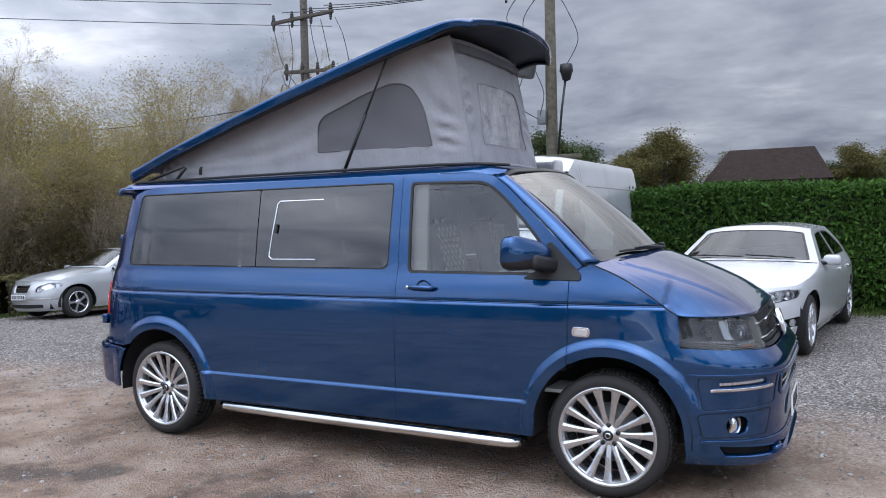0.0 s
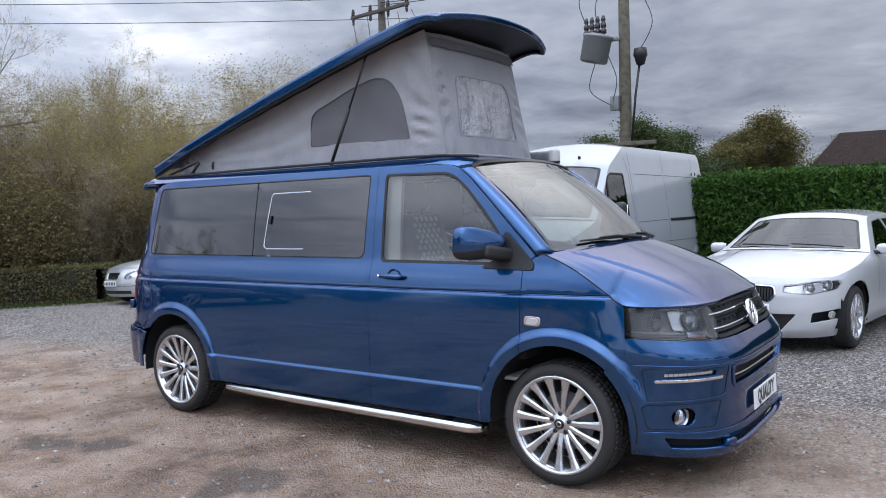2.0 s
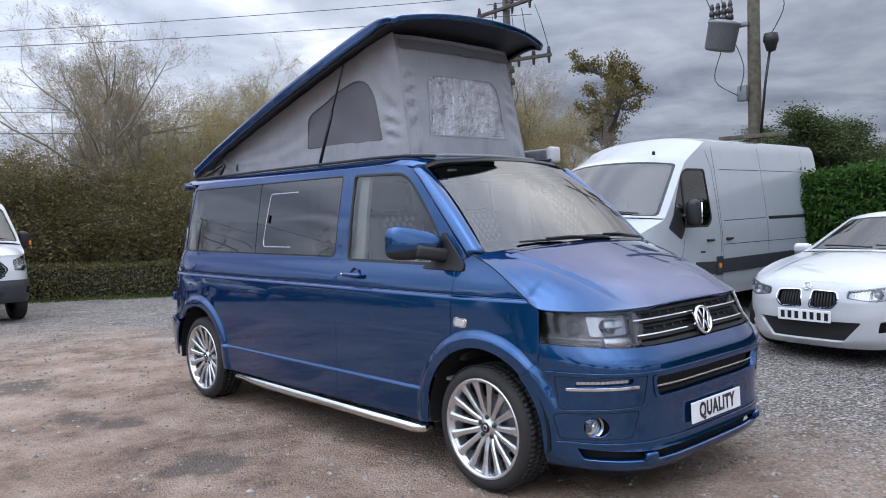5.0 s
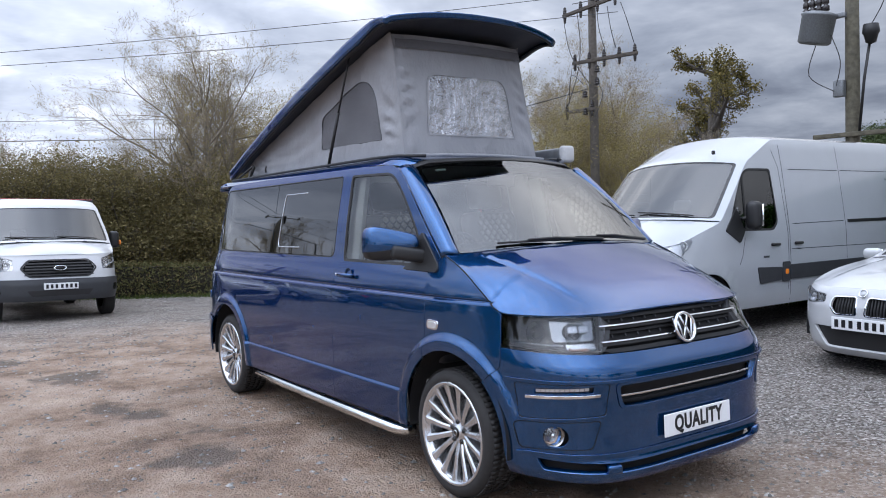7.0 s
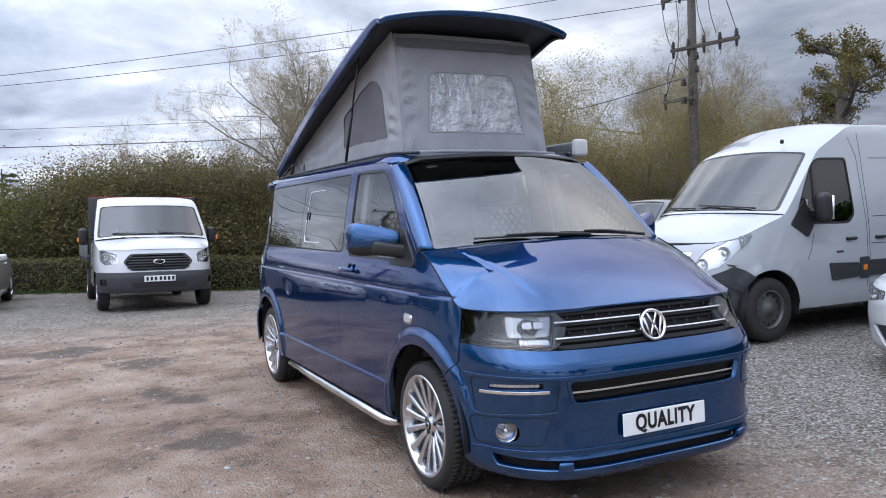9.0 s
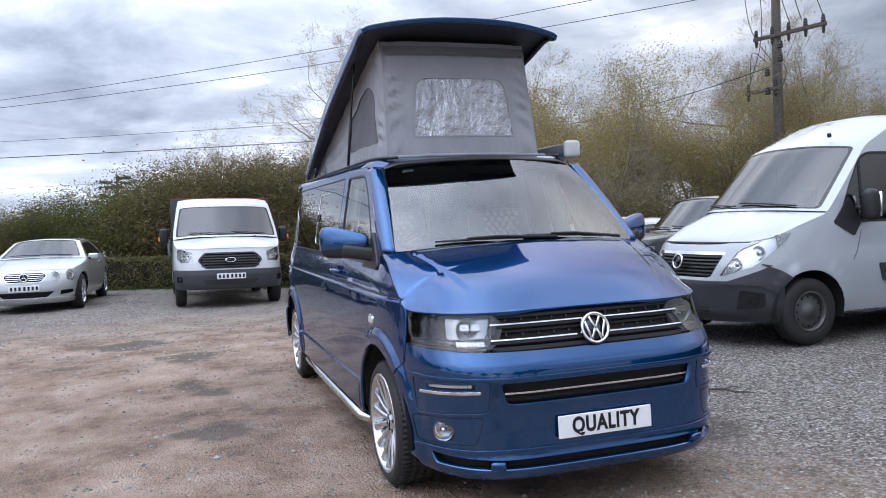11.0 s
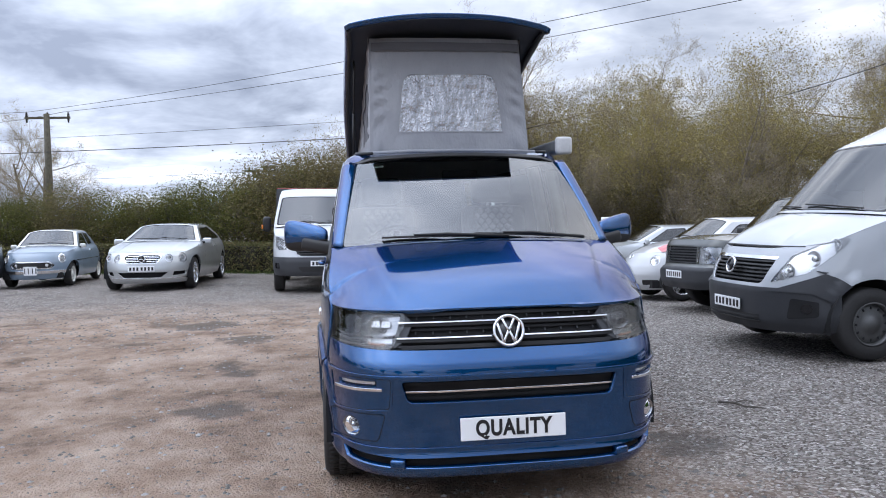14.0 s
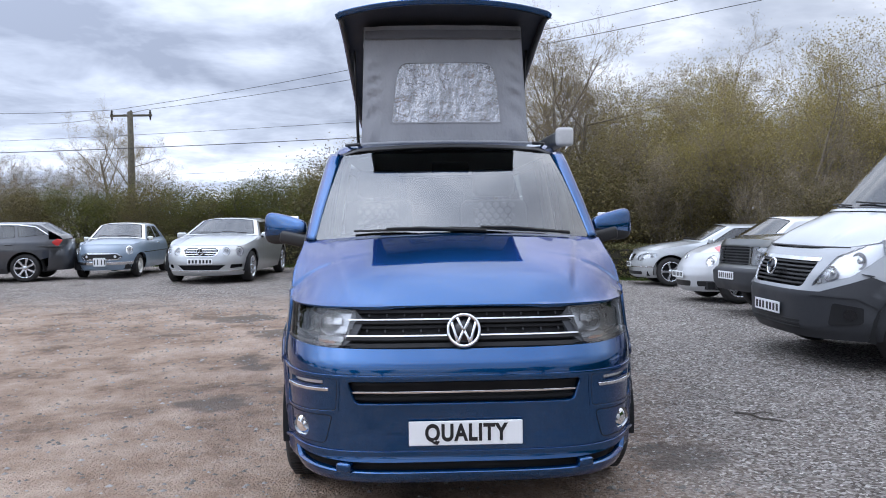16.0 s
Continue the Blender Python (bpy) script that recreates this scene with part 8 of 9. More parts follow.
WILLOW = dict(fine=(0.06, 0.022, 0.009, 0.005), height=6.2, radius=0.12, top=3, kids=(7, 6, 4), first=(0.12, 0.15, 0.2), angle=(0.5, 0.6, 0.6), ratio=(0.62, 0.55, 0.5), bend=0.10, rise=0.06, stems=4, lean=0.28, leaves=34000, spread=0.40, leaf=0.032, twigs=9000, twig=0.34, skirt=(2600, 1.1, 2.6))
BARE = dict(fine=(0.06, 0.022, 0.009, 0.005), height=6.6, radius=0.21, top=4, kids=(9, 6, 5, 4), first=(0.22, 0.15, 0.2, 0.2), angle=(0.85, 0.75, 0.65, 0.6), ratio=(0.66, 0.58, 0.52, 0.55), bend=0.14, rise=0.05, stems=2, lean=0.22, leaves=6500, spread=0.30, leaf=0.030, twigs=16000, twig=0.36, skirt=(1500, 1.0, 1.8))
THICKET = dict(fine=(0.06, 0.022, 0.009, 0.005), height=3.0, radius=0.06, top=3, kids=(6, 5, 4), first=(0.05, 0.1, 0.2), angle=(0.6, 0.7, 0.7), ratio=(0.7, 0.6, 0.5), bend=0.16, rise=0.05, stems=6, lean=0.45, leaves=30000, spread=0.32, leaf=0.034, twigs=1800, twig=0.34, skirt=(3800, 0.95, 2.0))
TWIGGY = dict(fine=(0.06, 0.022, 0.009, 0.005), height=3.9, radius=0.05, top=3, kids=(7, 6, 4), first=(0.05, 0.1, 0.2), angle=(0.45, 0.5, 0.5), ratio=(0.66, 0.6, 0.5), bend=0.10, rise=0.12, stems=7, lean=0.35, leaves=8000, spread=0.34, leaf=0.030, twigs=10000, twig=0.38, skirt=(2500, 0.95, 1.6))
OAK = dict(height=8.6, radius=0.55, top=4, kids=(9, 6, 5, 4), first=(0.45, 0.25, 0.25, 0.2), angle=(0.95, 0.75, 0.7, 0.7), ratio=(0.38, 0.52, 0.5, 0.5), bend=0.17, rise=0.05, leaves=12000, spread=0.15, leaf=0.070)
ROUND = dict(height=6.5, radius=0.35, top=3, kids=(10, 7, 5), first=(0.25, 0.2, 0.2), angle=(0.8, 0.7, 0.7), ratio=(0.52, 0.55, 0.5), bend=0.12, rise=0.05, leaves=50000, spread=0.28, leaf=0.060)

made_trees = [
    tree("willow", 11, WILLOW, BARK, LEAF_WILLOW, "autumn willow with olive-brown thinning leaves behind the hedge"),
    tree("willow", 12, WILLOW, BARK, LEAF_WILLOW, "autumn willow with olive-brown thinning leaves behind the hedge"),
    tree("bare_tree", 13, BARE, BARK, LEAF_WILLOW, "nearly bare grey-brown tree with fine twigs"),
    tree("bare_tree", 14, BARE, BARK, LEAF_WILLOW, "nearly bare grey-brown tree with fine twigs"),
    tree("thicket_bush", 15, THICKET, BARK_DARK, LEAF_SHRUB, "dense dark olive thicket behind the hedge", "bush"),
    tree("green_bush", 16, THICKET, BARK_DARK, LEAF_GREEN, "dense green and yellowing bush behind the hedge", "bush"),
    tree("twiggy_bush", 17, TWIGGY, BARK, LEAF_SHRUB, "tall twiggy brown bush, thinly leaved", "bush"),
    tree("oak_tree", 18, OAK, BARK_DARK, LEAF_OAK, "old oak with dark limbs and yellowing leaves"),
    tree("round_tree", 19, ROUND, BARK_DARK, LEAF_DARK, "distant dark green rounded tree"),
    tree("autumn_tree", 20, ROUND, BARK_DARK, LEAF_AUTUMN, "distant olive-brown autumn tree"),
    tree("yellow_tree", 21, ROUND, BARK_DARK, LEAF_YELLOW, "distant yellow autumn tree"),
]
KIND = dict(W=0, V=1, B=2, A=3, T=4, G=5, R=6, O=7, D=8, N=9, Y=10)
placed = set()


SIZE = dict(W=(0.70, 0.78), V=(0.70, 0.78), B=(0.76, 0.76), A=(0.76, 0.76), T=(0.66, 0.85), G=(0.66, 0.85), R=(0.62, 0.75), D=(0.92, 1.35), N=(0.92, 1.4), Y=(0.95, 1.2))


def plant(kind, x, y, size, turn):
    src = made_trees[KIND[kind]]
    z = float(ground_z(x, y))
    m = Matrix.Translation((x, y, z)) @ Matrix.Rotation(radians(turn), 4, "Z")
    if kind in placed:
        ob = copy_thing(src, m)
    else:
        placed.add(kind)
        ob = src
        ob.matrix_world = m
    tall, broad = SIZE.get(kind, (1.0, 1.0))
    ob.scale = (size * broad, size * broad, size * tall)
    return ob


# plants at y < -24 or x > 24 are unseen, added for the van's reflections
PLANTS = """
V -14.5 9.5 0.95 10; W -16.2 8.0 1.0 70; V -17.5 6.4 0.92 130; W -18.6 10.5 1.10 200; V -20.5 8.0 1.05 260; W -13.7 13.6 1.0 300; W -20.0 13.0 1.15 40; V -15.8 12.0 1.1 95
B -18.2 4.6 1.05 20; A -20.2 5.6 1.15 120; B -21.5 11.0 1.1 210; W -22.5 5.5 0.95 10; V -11.4 15.0 0.85 140
A -13.8 18.5 1.0 30; B -16.5 17.0 1.1 170; B -14.0 15.5 1.0 77
T -15.6 8.0 1.2 0; T -16.8 5.4 1.3 60; T -17.4 3.6 1.30 120; T -18.6 2.0 1.40 180; T -19.4 0.2 1.42 240; T -20.2 -1.6 1.36 300; G -20.8 -3.6 1.2 0; G -21.3 -5.6 1.05 90; G -21.9 -7.6 1.0 180; T -22.4 -9.6 1.0 270; G -22.9 -11.8 1.05 20; T -23.4 -14.0 1.05 100; G -23.8 -16.4 1.0 200; T -24.0 -19.0 1.1 310; G -22.5 -21.5 1.1 30
R -19.4 3.4 1.25 20; R -20.8 1.2 1.25 80; R -21.4 -0.9 1.2 150; R -21.8 -2.8 0.92 210; T -22.6 -6.4 0.95 60; R -24.0 -12.0 1.0 20; R -24.6 -15.0 1.1 120; R -25.2 -17.8 1.15 220; B -36.0 -15.5 0.95 20; A -29.0 -20.0 0.95 120; B -26.5 -21.0 0.9 220; R -17.6 5.0 1.0 33; T -12.8 10.4 0.95 44; T -12.6 14.8 1.0 144; T -9.6 14.6 0.95 244; T -7.2 16.4 0.9 14; R -15.4 7.0 1.05 64; R -13.2 9.6 1.05 164
R -23.0 0.6 1.3 10; T -18.0 2.9 1.35 200; T -18.9 1.1 1.4 310; T -19.8 -0.7 1.4 30; T -20.8 2.4 1.5 77; T -21.6 0.0 1.5 177; T -21.8 -2.2 1.35 277; T -16.2 -30.0 1.6 10; T -12.0 -27.0 1.5 60; G -20.0 -24.5 1.5 140; G -8.0 -28.0 1.5 210; T -4.0 -29.0 1.6 300
 D -15.6 34.5 0.72 20; D -17.2 36.0 0.80 100; D -13.9 38.0 0.95 210; D -11.4 37.0 1.0 320; D -9.6 40.0 0.70 300; D -19.0 34.0 0.66 60; D -20.5 38.0 0.62 20; Y -1.2 50.0 0.68 140; N 3.4 55.0 0.75 10; D 3.2 56.0 0.80 80; N 5.4 60.0 0.85 150; D 8.4 62.0 0.9 220; N 11.5 60.0 0.95 300; D 15.0 58.0 1.1 30; A 9.8 52.0 1.05 30; D -23.0 35.0 0.6 200; N -7.0 44.0 0.85 33; N -10.5 45.0 0.8 133; D 18.5 60.0 1.1 90; D 23.0 60.0 1.1 190; N -26.0 30.0 0.9 20; D -31.0 27.0 0.9 120; N -4.2 58.0 0.8 250
D -10 -32 0.85 20; D -2 -32 0.9 160; N 6.5 -33 0.95 300; D 15 -30 0.9 100; D 25 -25 0.9 240; D 32 -16 0.85 40; N 34 -6 0.85 160; D 34 4 0.85 280; N 33 9 0.9 340; D -14 -33 0.85 200
T 1.0 13.0 0.62 20; G 4.0 13.5 0.60 80; T 6.8 13.0 0.62 140; G -1.5 13.4 0.62 250; T 9.6 13.4 0.64 40; G 12.6 13.6 0.7 130
"""
for row in PLANTS.replace("\n", ";").split(";"):
    w = row.split()
    if w:
        plant(w[0], float(w[1]), float(w[2]), float(w[3]), float(w[4]))
plant("O", -27.7, 40.9, 1.32, 40)


def cedar():
    rng = np.random.RandomState(31)
    root = thing("cedar_tree", Matrix.Translation((-60, -6.2, -1.2)), "distant dark cedar with flat tiered branches", "tree", "trees and shrubs")
    v, f, lv, lf = [], [], [], []
    tube_into(v, f, [np.array((0, 0, z)) for z in (0, 3, 5.5, 7.2)], [0.3, 0.22, 0.12, 0.03], 7)
    for k in range(20):
        z = 3.4 + 3.6 * (k // 2) / 10
        a = rng.uniform(0, 6.28)
        L = (2.9 - 0.32 * (z - 3.4) * 1.7) * rng.uniform(0.7, 1.1)
        e = np.array((math.cos(a) * L, math.sin(a) * L, z + 0.15))
        tube_into(v, f, [np.array((0, 0, z - 0.2)), e * 0.5 + np.array((0, 0, z * 0.5)), e], [0.07, 0.05, 0.015], 4)
        pts = [np.array((math.cos(a) * L * t, math.sin(a) * L * t, z + 0.1)) for t in np.linspace(0.3, 1.0, 6)]
        pts = [q + np.array((rng.normal(0, 0.22), rng.normal(0, 0.22), rng.normal(0, 0.03))) for q in pts for _ in range(3)]
        leaf_cards(rng, pts, 120, 0.06, 0.10, lv, lf)
    from_lists("trunk", v, f, BARK_DARK, root, smooth=True)
    from_lists("crown", lv, lf, LEAF_DARK, root)


cedar()


def hedge(name, line, height, thick, leaf_mat, core_mat, per_m2, leaf, seed, label, top_ragged=0.04, long=1.0, flat=0.0):
    """A clipped hedge along a line of ground points: a solid core, coloured near-black for the shade between leaves,
    and a skin of leaf sprays.
    """
    rng = np.random.RandomState(seed)
    root = thing(name, Matrix(), label, "hedge")
    verts, faces, lv, lf = [], [], [], []
    for (x0, y0), (x1, y1) in zip(line, line[1:]):
        L = math.hypot(x1 - x0, y1 - y0)
        dx, dy = (x1 - x0) / L, (y1 - y0) / L
        nx, ny = -dy, dx
        n = max(2, int(L / 0.4))
        base = len(verts)
        for i in range(n + 1):
            t = L * i / n
            px, py = x0 + dx * t, y0 + dy * t
            gz = float(ground_z(px, py))
            for o, z in ((-0.42, -0.05), (-0.44, 0.5), (-0.40, 0.93), (0.40, 0.93), (0.44, 0.5), (0.42, -0.05)):
                j = rng.uniform(-0.02, 0.02)
                verts.append(np.array((px + nx * (o * thick + j), py + ny * (o * thick + j), gz + z * height + j)))
        for i in range(n):
            for k in range(5):
                a = base + i * 6 + k
                faces.append((a, a + 6, a + 7, a + 1))
        count = int(L * (2 * height + thick) * per_m2)
        t = rng.uniform(0, L, count)
        s = rng.uniform(0, 2 * height + thick, count)
        o = np.where(s < height, -0.5 * thick, np.where(s < height + thick, s - height - 0.5 * thick, 0.5 * thick))
        z = np.where(s < height, s, np.where(s < height + thick, height, 2 * height + thick - s))
        o = o * (1 - 0.10 * (z / height) ** 3) + rng.normal(0, 0.035, count) + 0.03 * np.sin(t * 3.1 + z * 5)
        z = z + rng.normal(0, top_ragged, count) * (z > height * 0.9) + 0.03 * np.sin(t * 1.7)
        px, py = x0 + dx * t + nx * o, y0 + dy * t + ny * o
        gz = ground_z(px, py)
        pos = np.stack([px, py, gz + np.maximum(z, 0.02)], 1)
        leaf_cards(rng, pos, count, 0.012, leaf, lv, lf, flat, long)
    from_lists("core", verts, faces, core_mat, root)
    tagged(from_lists("leaves", lv, lf, leaf_mat, root), kind="stuff")
    return root


# core colours hold the shade inside the hedges, darker than leaf or twig
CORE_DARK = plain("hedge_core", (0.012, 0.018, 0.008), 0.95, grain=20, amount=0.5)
CORE_BROWN = plain("shaded_hedge_core", (0.03, 0.026, 0.016), 0.95, grain=20, amount=0.5)
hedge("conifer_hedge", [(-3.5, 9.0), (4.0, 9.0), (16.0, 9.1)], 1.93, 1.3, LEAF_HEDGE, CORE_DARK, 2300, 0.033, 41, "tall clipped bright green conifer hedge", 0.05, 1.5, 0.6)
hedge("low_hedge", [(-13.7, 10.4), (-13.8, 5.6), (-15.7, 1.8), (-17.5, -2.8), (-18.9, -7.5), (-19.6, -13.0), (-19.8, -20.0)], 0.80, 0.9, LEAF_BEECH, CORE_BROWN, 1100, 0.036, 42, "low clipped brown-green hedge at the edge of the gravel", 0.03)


def grass_strip():
    rng = np.random.RandomState(51)
    v, f = [], []
    def blades(n, line, half):
        for _ in range(n):
            k = rng.randint(0, len(line) - 1)
            (x0, y0), (x1, y1) = line[k], line[k + 1]
            t = rng.rand()
            x, y = x0 + (x1 - x0) * t + rng.normal(0, half), y0 + (y1 - y0) * t + rng.normal(0, half)
            z = float(ground_z(x, y)) - 0.01
            h = rng.uniform(0.04, 0.13)
            a = rng.uniform(0, 6.28)
            w = 0.006
            b = len(v)
            v.extend([(x - w * math.cos(a), y - w * math.sin(a), z), (x + w * math.cos(a), y + w * math.sin(a), z), (x + rng.normal(0, 0.03), y + rng.normal(0, 0.03), z + h)])
            f.append((b, b + 1, b + 2))
    blades(7000, [(-13.0, 10.0), (-13.1, 5.2), (-14.9, 1.5), (-16.7, -2.8), (-18.1, -7.5), (-18.8, -13.0)], 0.16)
    blades(6000, [(-2.0, 8.15), (4.0, 8.15), (12.0, 8.2)], 0.18)
    tagged(from_lists("grass", v, f, GRASS), "thin strip of green grass at the foot of the hedges", "grass", kind="stuff")


grass_strip()


# poles and wires
def insulator(bm, p, r=0.05, h=0.16, down=False):
    m = Matrix.Translation(p) @ (Matrix.Rotation(math.pi, 4, "X") if down else Matrix())
    lathe(bm, [(r * 0.4, 0), (r, 0.01), (r, h * 0.25), (r * 0.5, h * 0.3), (r * 0.9, h * 0.38), (r * 0.9, h * 0.6), (r * 0.45, h * 0.65), (r * 0.8, h * 0.75), (r * 0.5, h), (0.001, h)], 10, m)


def power_pole(at, height, label, arms, r=0.15, wood=POLE_WOOD):
    root = thing("power_pole", Matrix.Translation(at), label, "power pole", "power poles")
    bm = bmesh.new()
    lathe(bm, [(r, -0.5), (r * 0.97, height * 0.5), (r * 0.78, height), (0.001, height + 0.04)], 14)
    part("pole", bm, wood, root)
    for z, dx, dy, ln, pins, mat in arms:
        bm = bmesh.new()
        a = math.atan2(dy, dx)
        m = Matrix.Translation((dx * 0.0 - math.sin(a) * r, math.cos(a) * r * -1, z)) @ Matrix.Rotation(a, 4, "Z")
        box(bm, (ln[1] - ln[0], 0.09, 0.10), m @ Matrix.Translation(((ln[0] + ln[1]) / 2, 0, 0)), 0.01)
        arm = part("cross_arm", bm, mat, root)
        for k in range(pins):
            q = ln[0] + 0.08 + (ln[1] - ln[0] - 0.16) * k / max(1, pins - 1)
            bm = bmesh.new()
            insulator(bm, m @ Vector((q, 0, 0.05)), 0.06, 0.2)
            part("insulator", bm, CERAMIC, arm)
            bm = bmesh.new()
            insulator(bm, m @ Vector((q, 0, -0.05)), 0.05, 0.18, True)
            part("insulator", bm, CERAMIC, arm)
    return root


p1 = power_pole((-3.80, 13.75, 0), 8.6, "weathered timber power pole carrying a grey transformer", [(3.05, 1, 0.1, (-0.75, 0.8), 0, POLE_WOOD), (7.2, 1, 0.2, (-1.1, 1.1), 4, POLE_WOOD)])
tr = Matrix.Translation((-0.62, -0.30, 5.42))
bm = bmesh.new()
lathe(bm, [(0.001, -0.36), (0.30, -0.34), (0.34, -0.30), (0.35, 0.24), (0.37, 0.26), (0.37, 0.31), (0.20, 0.36), (0.001, 0.37)], 24, tr @ Matrix.Rotation(radians(13), 4, "Y"))
tank = part("transformer", bm, ZINC, p1, "grey cylindrical transformer")
for k in range(4):
    bm = bmesh.new()
    insulator(bm, tr @ Vector((-0.24 + 0.15 * k, 0.0, 0.33)), 0.075, 0.44)
    part("bushing", bm, CERAMIC, tank)
bm = bmesh.new()
box(bm, (0.40, 0.10, 0.10), Matrix.Translation((-0.25, -0.15, 5.62)), 0.01)
part("bracket", bm, ZINC, p1)
bm = bmesh.new()
lathe(bm, [(0.001, -0.2), (0.10, -0.16), (0.14, 0.0), (0.17, 0.05), (0.15, 0.22), (0.001, 0.25)], 14, Matrix.Translation((0.42, -0.05, 5.1)))
tube(bm, [(0.40, -0.05, 5.0), (0.30, -0.1, 4.2), (0.18, -0.1, 3.0)], 0.03, 8)
part("cable_joint_box", bm, BLACK_PLASTIC, p1)
bm = bmesh.new()
box(bm, (0.22, 0.16, 0.36), Matrix.Translation((-0.18, -0.2, 4.05)), 0.02)
part("fuse_box", bm, ZINC, p1)

p2 = power_pole((-11.30, 13.60, 0), 8.5, "weathered timber power pole with crossed arms and insulators", [(5.95, 1, 0.25, (-0.55, 1.55), 5, BARK_DARK), (7.5, 1, -0.1, (-1.2, 1.2), 4, BARK_DARK), (4.55, 1, 0.1, (-0.95, 0.15), 2, BARK_DARK)], 0.135, BARK_DARK)
for z in (5.2, 4.9, 4.4, 5.55):
    bm = bmesh.new()
    insulator(bm, Vector((0.35 - 0.5 * (z < 5), -0.2, z)), 0.08, 0.2)
    part("insulator", bm, CERAMIC, p2)
p3 = power_pole((-32.0, -13.55, 0), 6.35, "distant timber power pole with a single cross arm", [(6.2, 0.05, 1, (-1.0, 1.0), 3, POLE_WOOD)], 0.16)
bm = bmesh.new()
lathe(bm, [(0.13, -0.5), (0.11, 4.9), (0.001, 4.92)], 12)
post = thing("telegraph_post", Matrix.Translation((-20.0, 11.8, float(ground_z(-20, 11.8)))), "plain grey timber post among the trees", "telegraph post")
part("post", bm, POLE_WOOD, post)


def wire(a, b, sag, r=0.011, n=16):
    a, b = Vector(a), Vector(b)
    return [tuple(a + (b - a) * (i / n) - Vector((0, 0, sag * 4 * (i / n) * (1 - i / n)))) for i in range(n + 1)], r


spans = [
    ((-32.0, -14.3, 6.45), (-12.4, 13.5, 8.05), 0.35, 0.010), ((-32.0, -12.8, 6.45), (-10.3, 13.6, 7.15), 0.35, 0.010),
    ((-12.0, 13.5, 7.75), (-4.8, 13.6, 7.45), 0.12, 0.013), ((-11.3, 13.5, 7.75), (-3.8, 13.6, 7.45), 0.12, 0.013), ((-10.5, 13.5, 7.75), (-2.9, 13.8, 7.45), 0.12, 0.013),
    ((-3.9, 13.6, 7.45), (24, 24, 8.2), 0.5, 0.013), ((-4.8, 13.6, 7.45), (22, 26, 8.2), 0.5, 0.013),
    ((-32, -28, 4.35), (-20.0, 11.8, 4.65), 0.25, 0.015), ((-38, -30, 5.4), (-24.0, 14.0, 6.0), 0.3, 0.009), ((-20.0, 11.8, 4.65), (-11.3, 13.6, 5.2), 0.15, 0.013),
    ((-40, -30, 7.6), (-32.0, -14.3, 6.45), 0.2, 0.012), ((-44, -24, 7.2), (-32.0, -12.8, 6.45), 0.2, 0.012),
    ((-36, -34, 3.2), (-26.0, 10.0, 3.9), 0.25, 0.007),
]
for a, b, sag, r in spans:
    bm = bmesh.new()
    pts, rr = wire(a, b, sag, r)
    tube(bm, pts, rr, 5, False)
    tagged(part("overhead_wire", bm, WIRE), "thin black overhead wire between poles", "wire", "overhead wires")
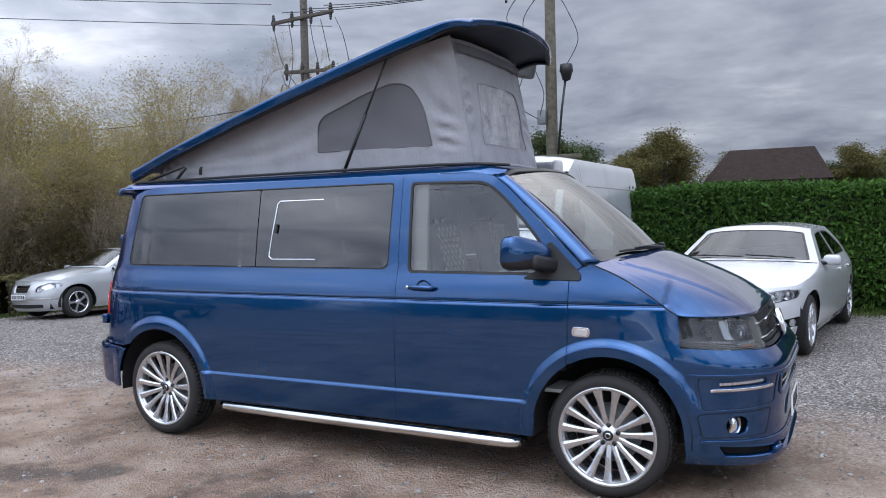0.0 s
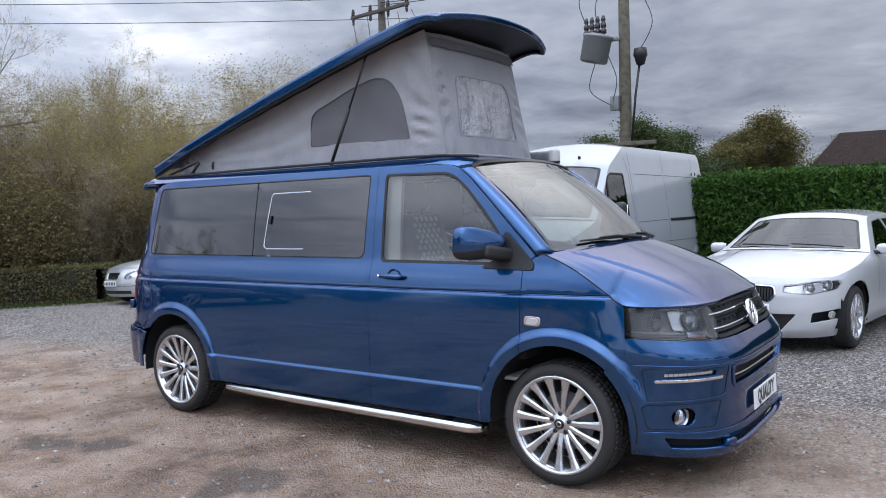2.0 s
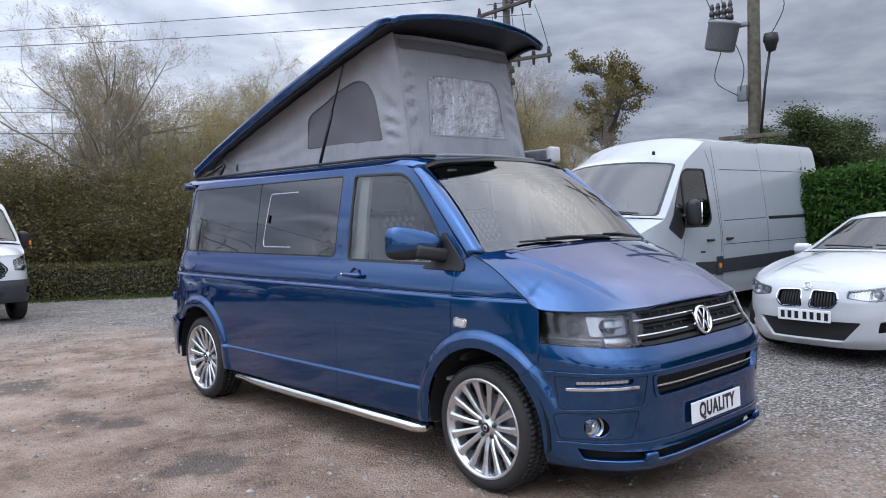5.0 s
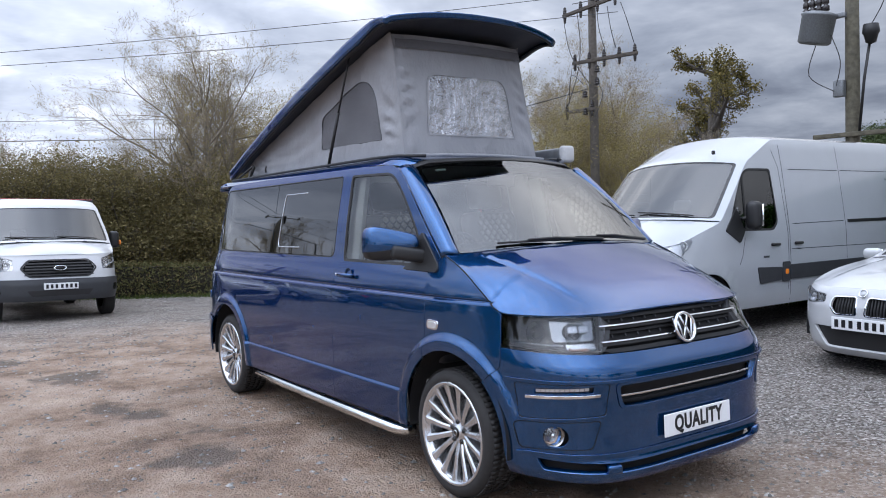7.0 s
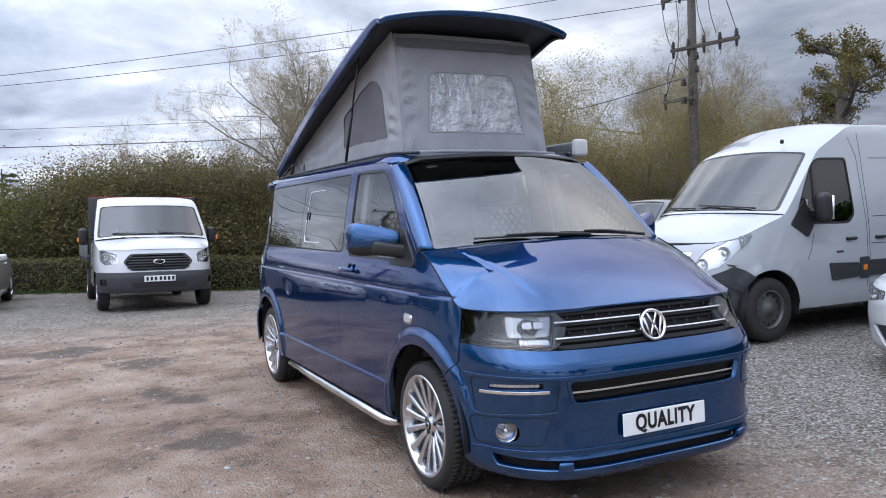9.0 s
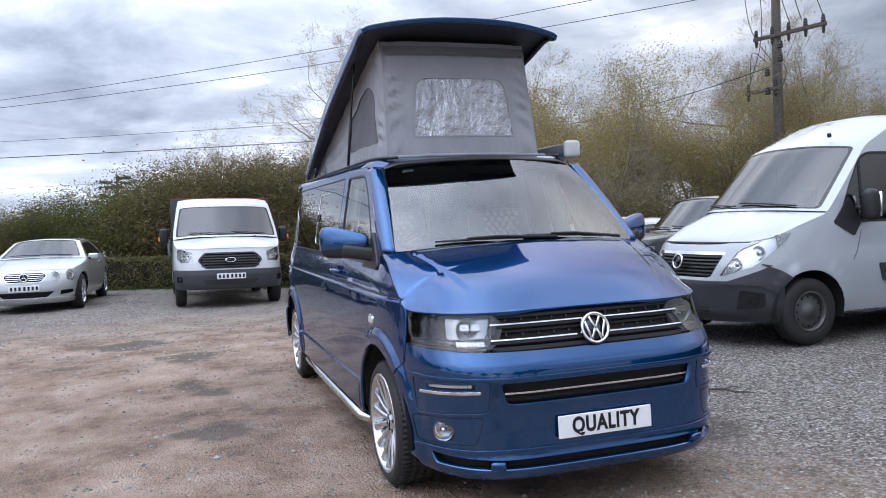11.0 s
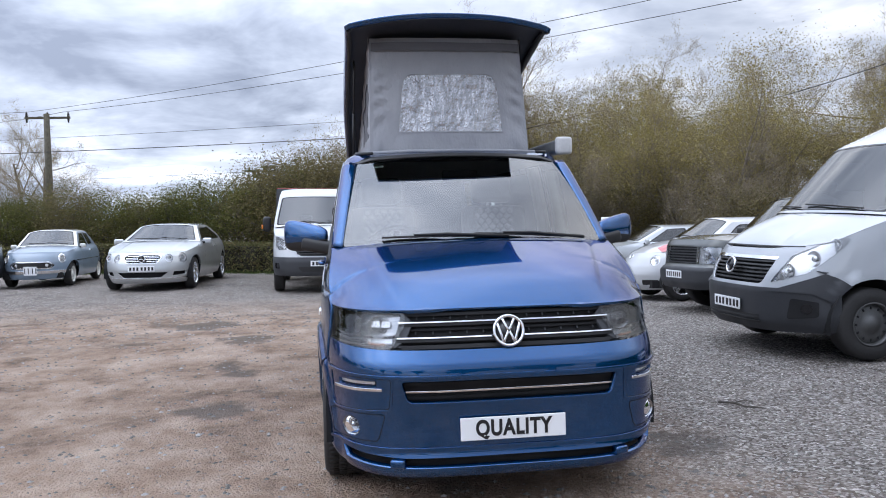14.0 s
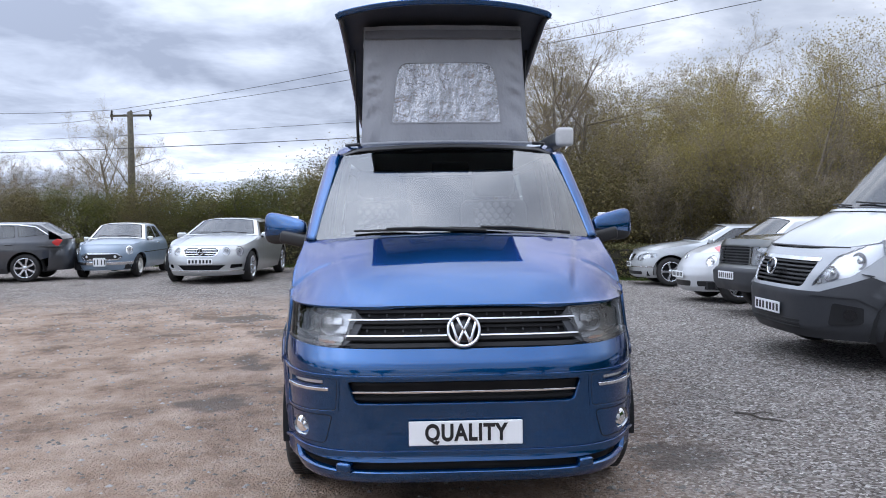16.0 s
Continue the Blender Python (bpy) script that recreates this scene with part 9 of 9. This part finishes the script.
# loose drop leads on the poles
for root, leads in ((p1, (((-0.8, -0.3, 5.9), (-1.0, -0.4, 6.6), (-0.7, -0.2, 7.2)), ((-0.55, -0.3, 5.9), (-0.5, -0.5, 6.5), (-0.1, -0.2, 7.2)), ((-0.65, -0.3, 5.05), (-0.75, -0.4, 4.4), (-0.25, -0.3, 4.0)), ((-0.3, -0.3, 5.2), (-0.05, -0.4, 4.6), (-0.2, -0.3, 4.1)), ((0.42, -0.05, 5.3), (0.75, -0.1, 5.9), (0.5, -0.1, 6.6), (0.2, 0, 7.1)))),
                    (p2, (((-1.0, -0.2, 7.5), (-0.5, -0.4, 6.2), (0.1, -0.2, 5.2)), ((-0.4, -0.2, 7.4), (-0.2, -0.3, 6.4), (-0.45, -0.2, 5.6), (-0.9, -0.2, 4.7)), ((0.6, 0, 7.4), (0.9, -0.2, 6.7), (0.8, 0.1, 6.2)), ((1.1, 0, 7.4), (1.5, -0.2, 6.8), (1.4, 0.2, 6.2)), ((0.2, 0, 7.5), (0.45, -0.2, 6.8), (0.4, 0.1, 6.2)), ((0.3, -0.2, 5.3), (0.55, -0.2, 4.9), (0.25, -0.2, 4.3)), ((-0.2, -0.2, 5.3), (-0.6, -0.3, 5.6), (-0.8, -0.2, 4.8))))):
    for pts in leads:
        ctrl = [Vector(p) for p in pts]
        fine_pts = []
        for i in range(len(ctrl) - 1):
            for k in range(5):
                t = k / 5
                a, b = ctrl[i], ctrl[i + 1]
                side_in = (ctrl[i + 1] - ctrl[max(i - 1, 0)]) * 0.25
                side_out = (ctrl[min(i + 2, len(ctrl) - 1)] - ctrl[i]) * 0.25
                h00, h10, h01, h11 = 2 * t ** 3 - 3 * t ** 2 + 1, t ** 3 - 2 * t ** 2 + t, -2 * t ** 3 + 3 * t ** 2, t ** 3 - t ** 2
                fine_pts.append(a * h00 + side_in * 2 * h10 + b * h01 + side_out * 2 * h11)
        fine_pts.append(ctrl[-1])
        bm = bmesh.new()
        tube(bm, fine_pts, 0.011, 5, False)
        part("drop_lead", bm, WIRE, root)

# barn roof and a small pale house beyond the hedge
barn = thing("barn", Matrix.Translation((-1.5, 46.5, 0)), "distant barn with a long brown tiled roof", "barn")
bm = bmesh.new()
box(bm, (6.2, 5.0, 3.6), Matrix.Translation((0, 0, 1.8)))
part("wall", bm, BARK_DARK, barn, smooth=False)
from_lists("roof", [(-3.5, -2.9, 3.4), (3.5, -2.9, 3.4), (2.4, 0, 5.4), (-2.4, 0, 5.4), (-3.5, 2.9, 3.4), (3.5, 2.9, 3.4)], [(0, 1, 2, 3), (5, 4, 3, 2), (1, 5, 2), (4, 0, 3), (0, 4, 5, 1)], ROOF_TILE, barn)
house = thing("house", Matrix.Translation((-9.6, 47.0, 0)), "distant small pale house with a grey roof", "house")
bm = bmesh.new()
box(bm, (3.6, 4.0, 3.6), Matrix.Translation((0, 0, 1.8)))
part("wall", bm, STUCCO_WHITE, house, smooth=False)
from_lists("roof", [(-2.1, -2.3, 3.5), (2.1, -2.3, 3.5), (2.1, 0, 4.5), (-2.1, 0, 4.5), (-2.1, 2.3, 3.5), (2.1, 2.3, 3.5)], [(0, 1, 2, 3), (5, 4, 3, 2), (1, 5, 2), (4, 0, 3), (0, 4, 5, 1)], ROOF_TILE, house)

# a fallen twig on the gravel
bm = bmesh.new()
tube(bm, [(0.72, 2.02, 0.012), (0.80, 2.10, 0.022), (0.90, 2.13, 0.016), (1.0, 2.24, 0.02)], [0.007, 0.009, 0.008, 0.004], 6)
tube(bm, [(0.80, 2.10, 0.02), (0.78, 2.20, 0.03), (0.82, 2.26, 0.02)], [0.006, 0.005, 0.003], 5)
tagged(part("twig", bm, BARK_DARK), "short dark fallen twig lying on the gravel", "twig")
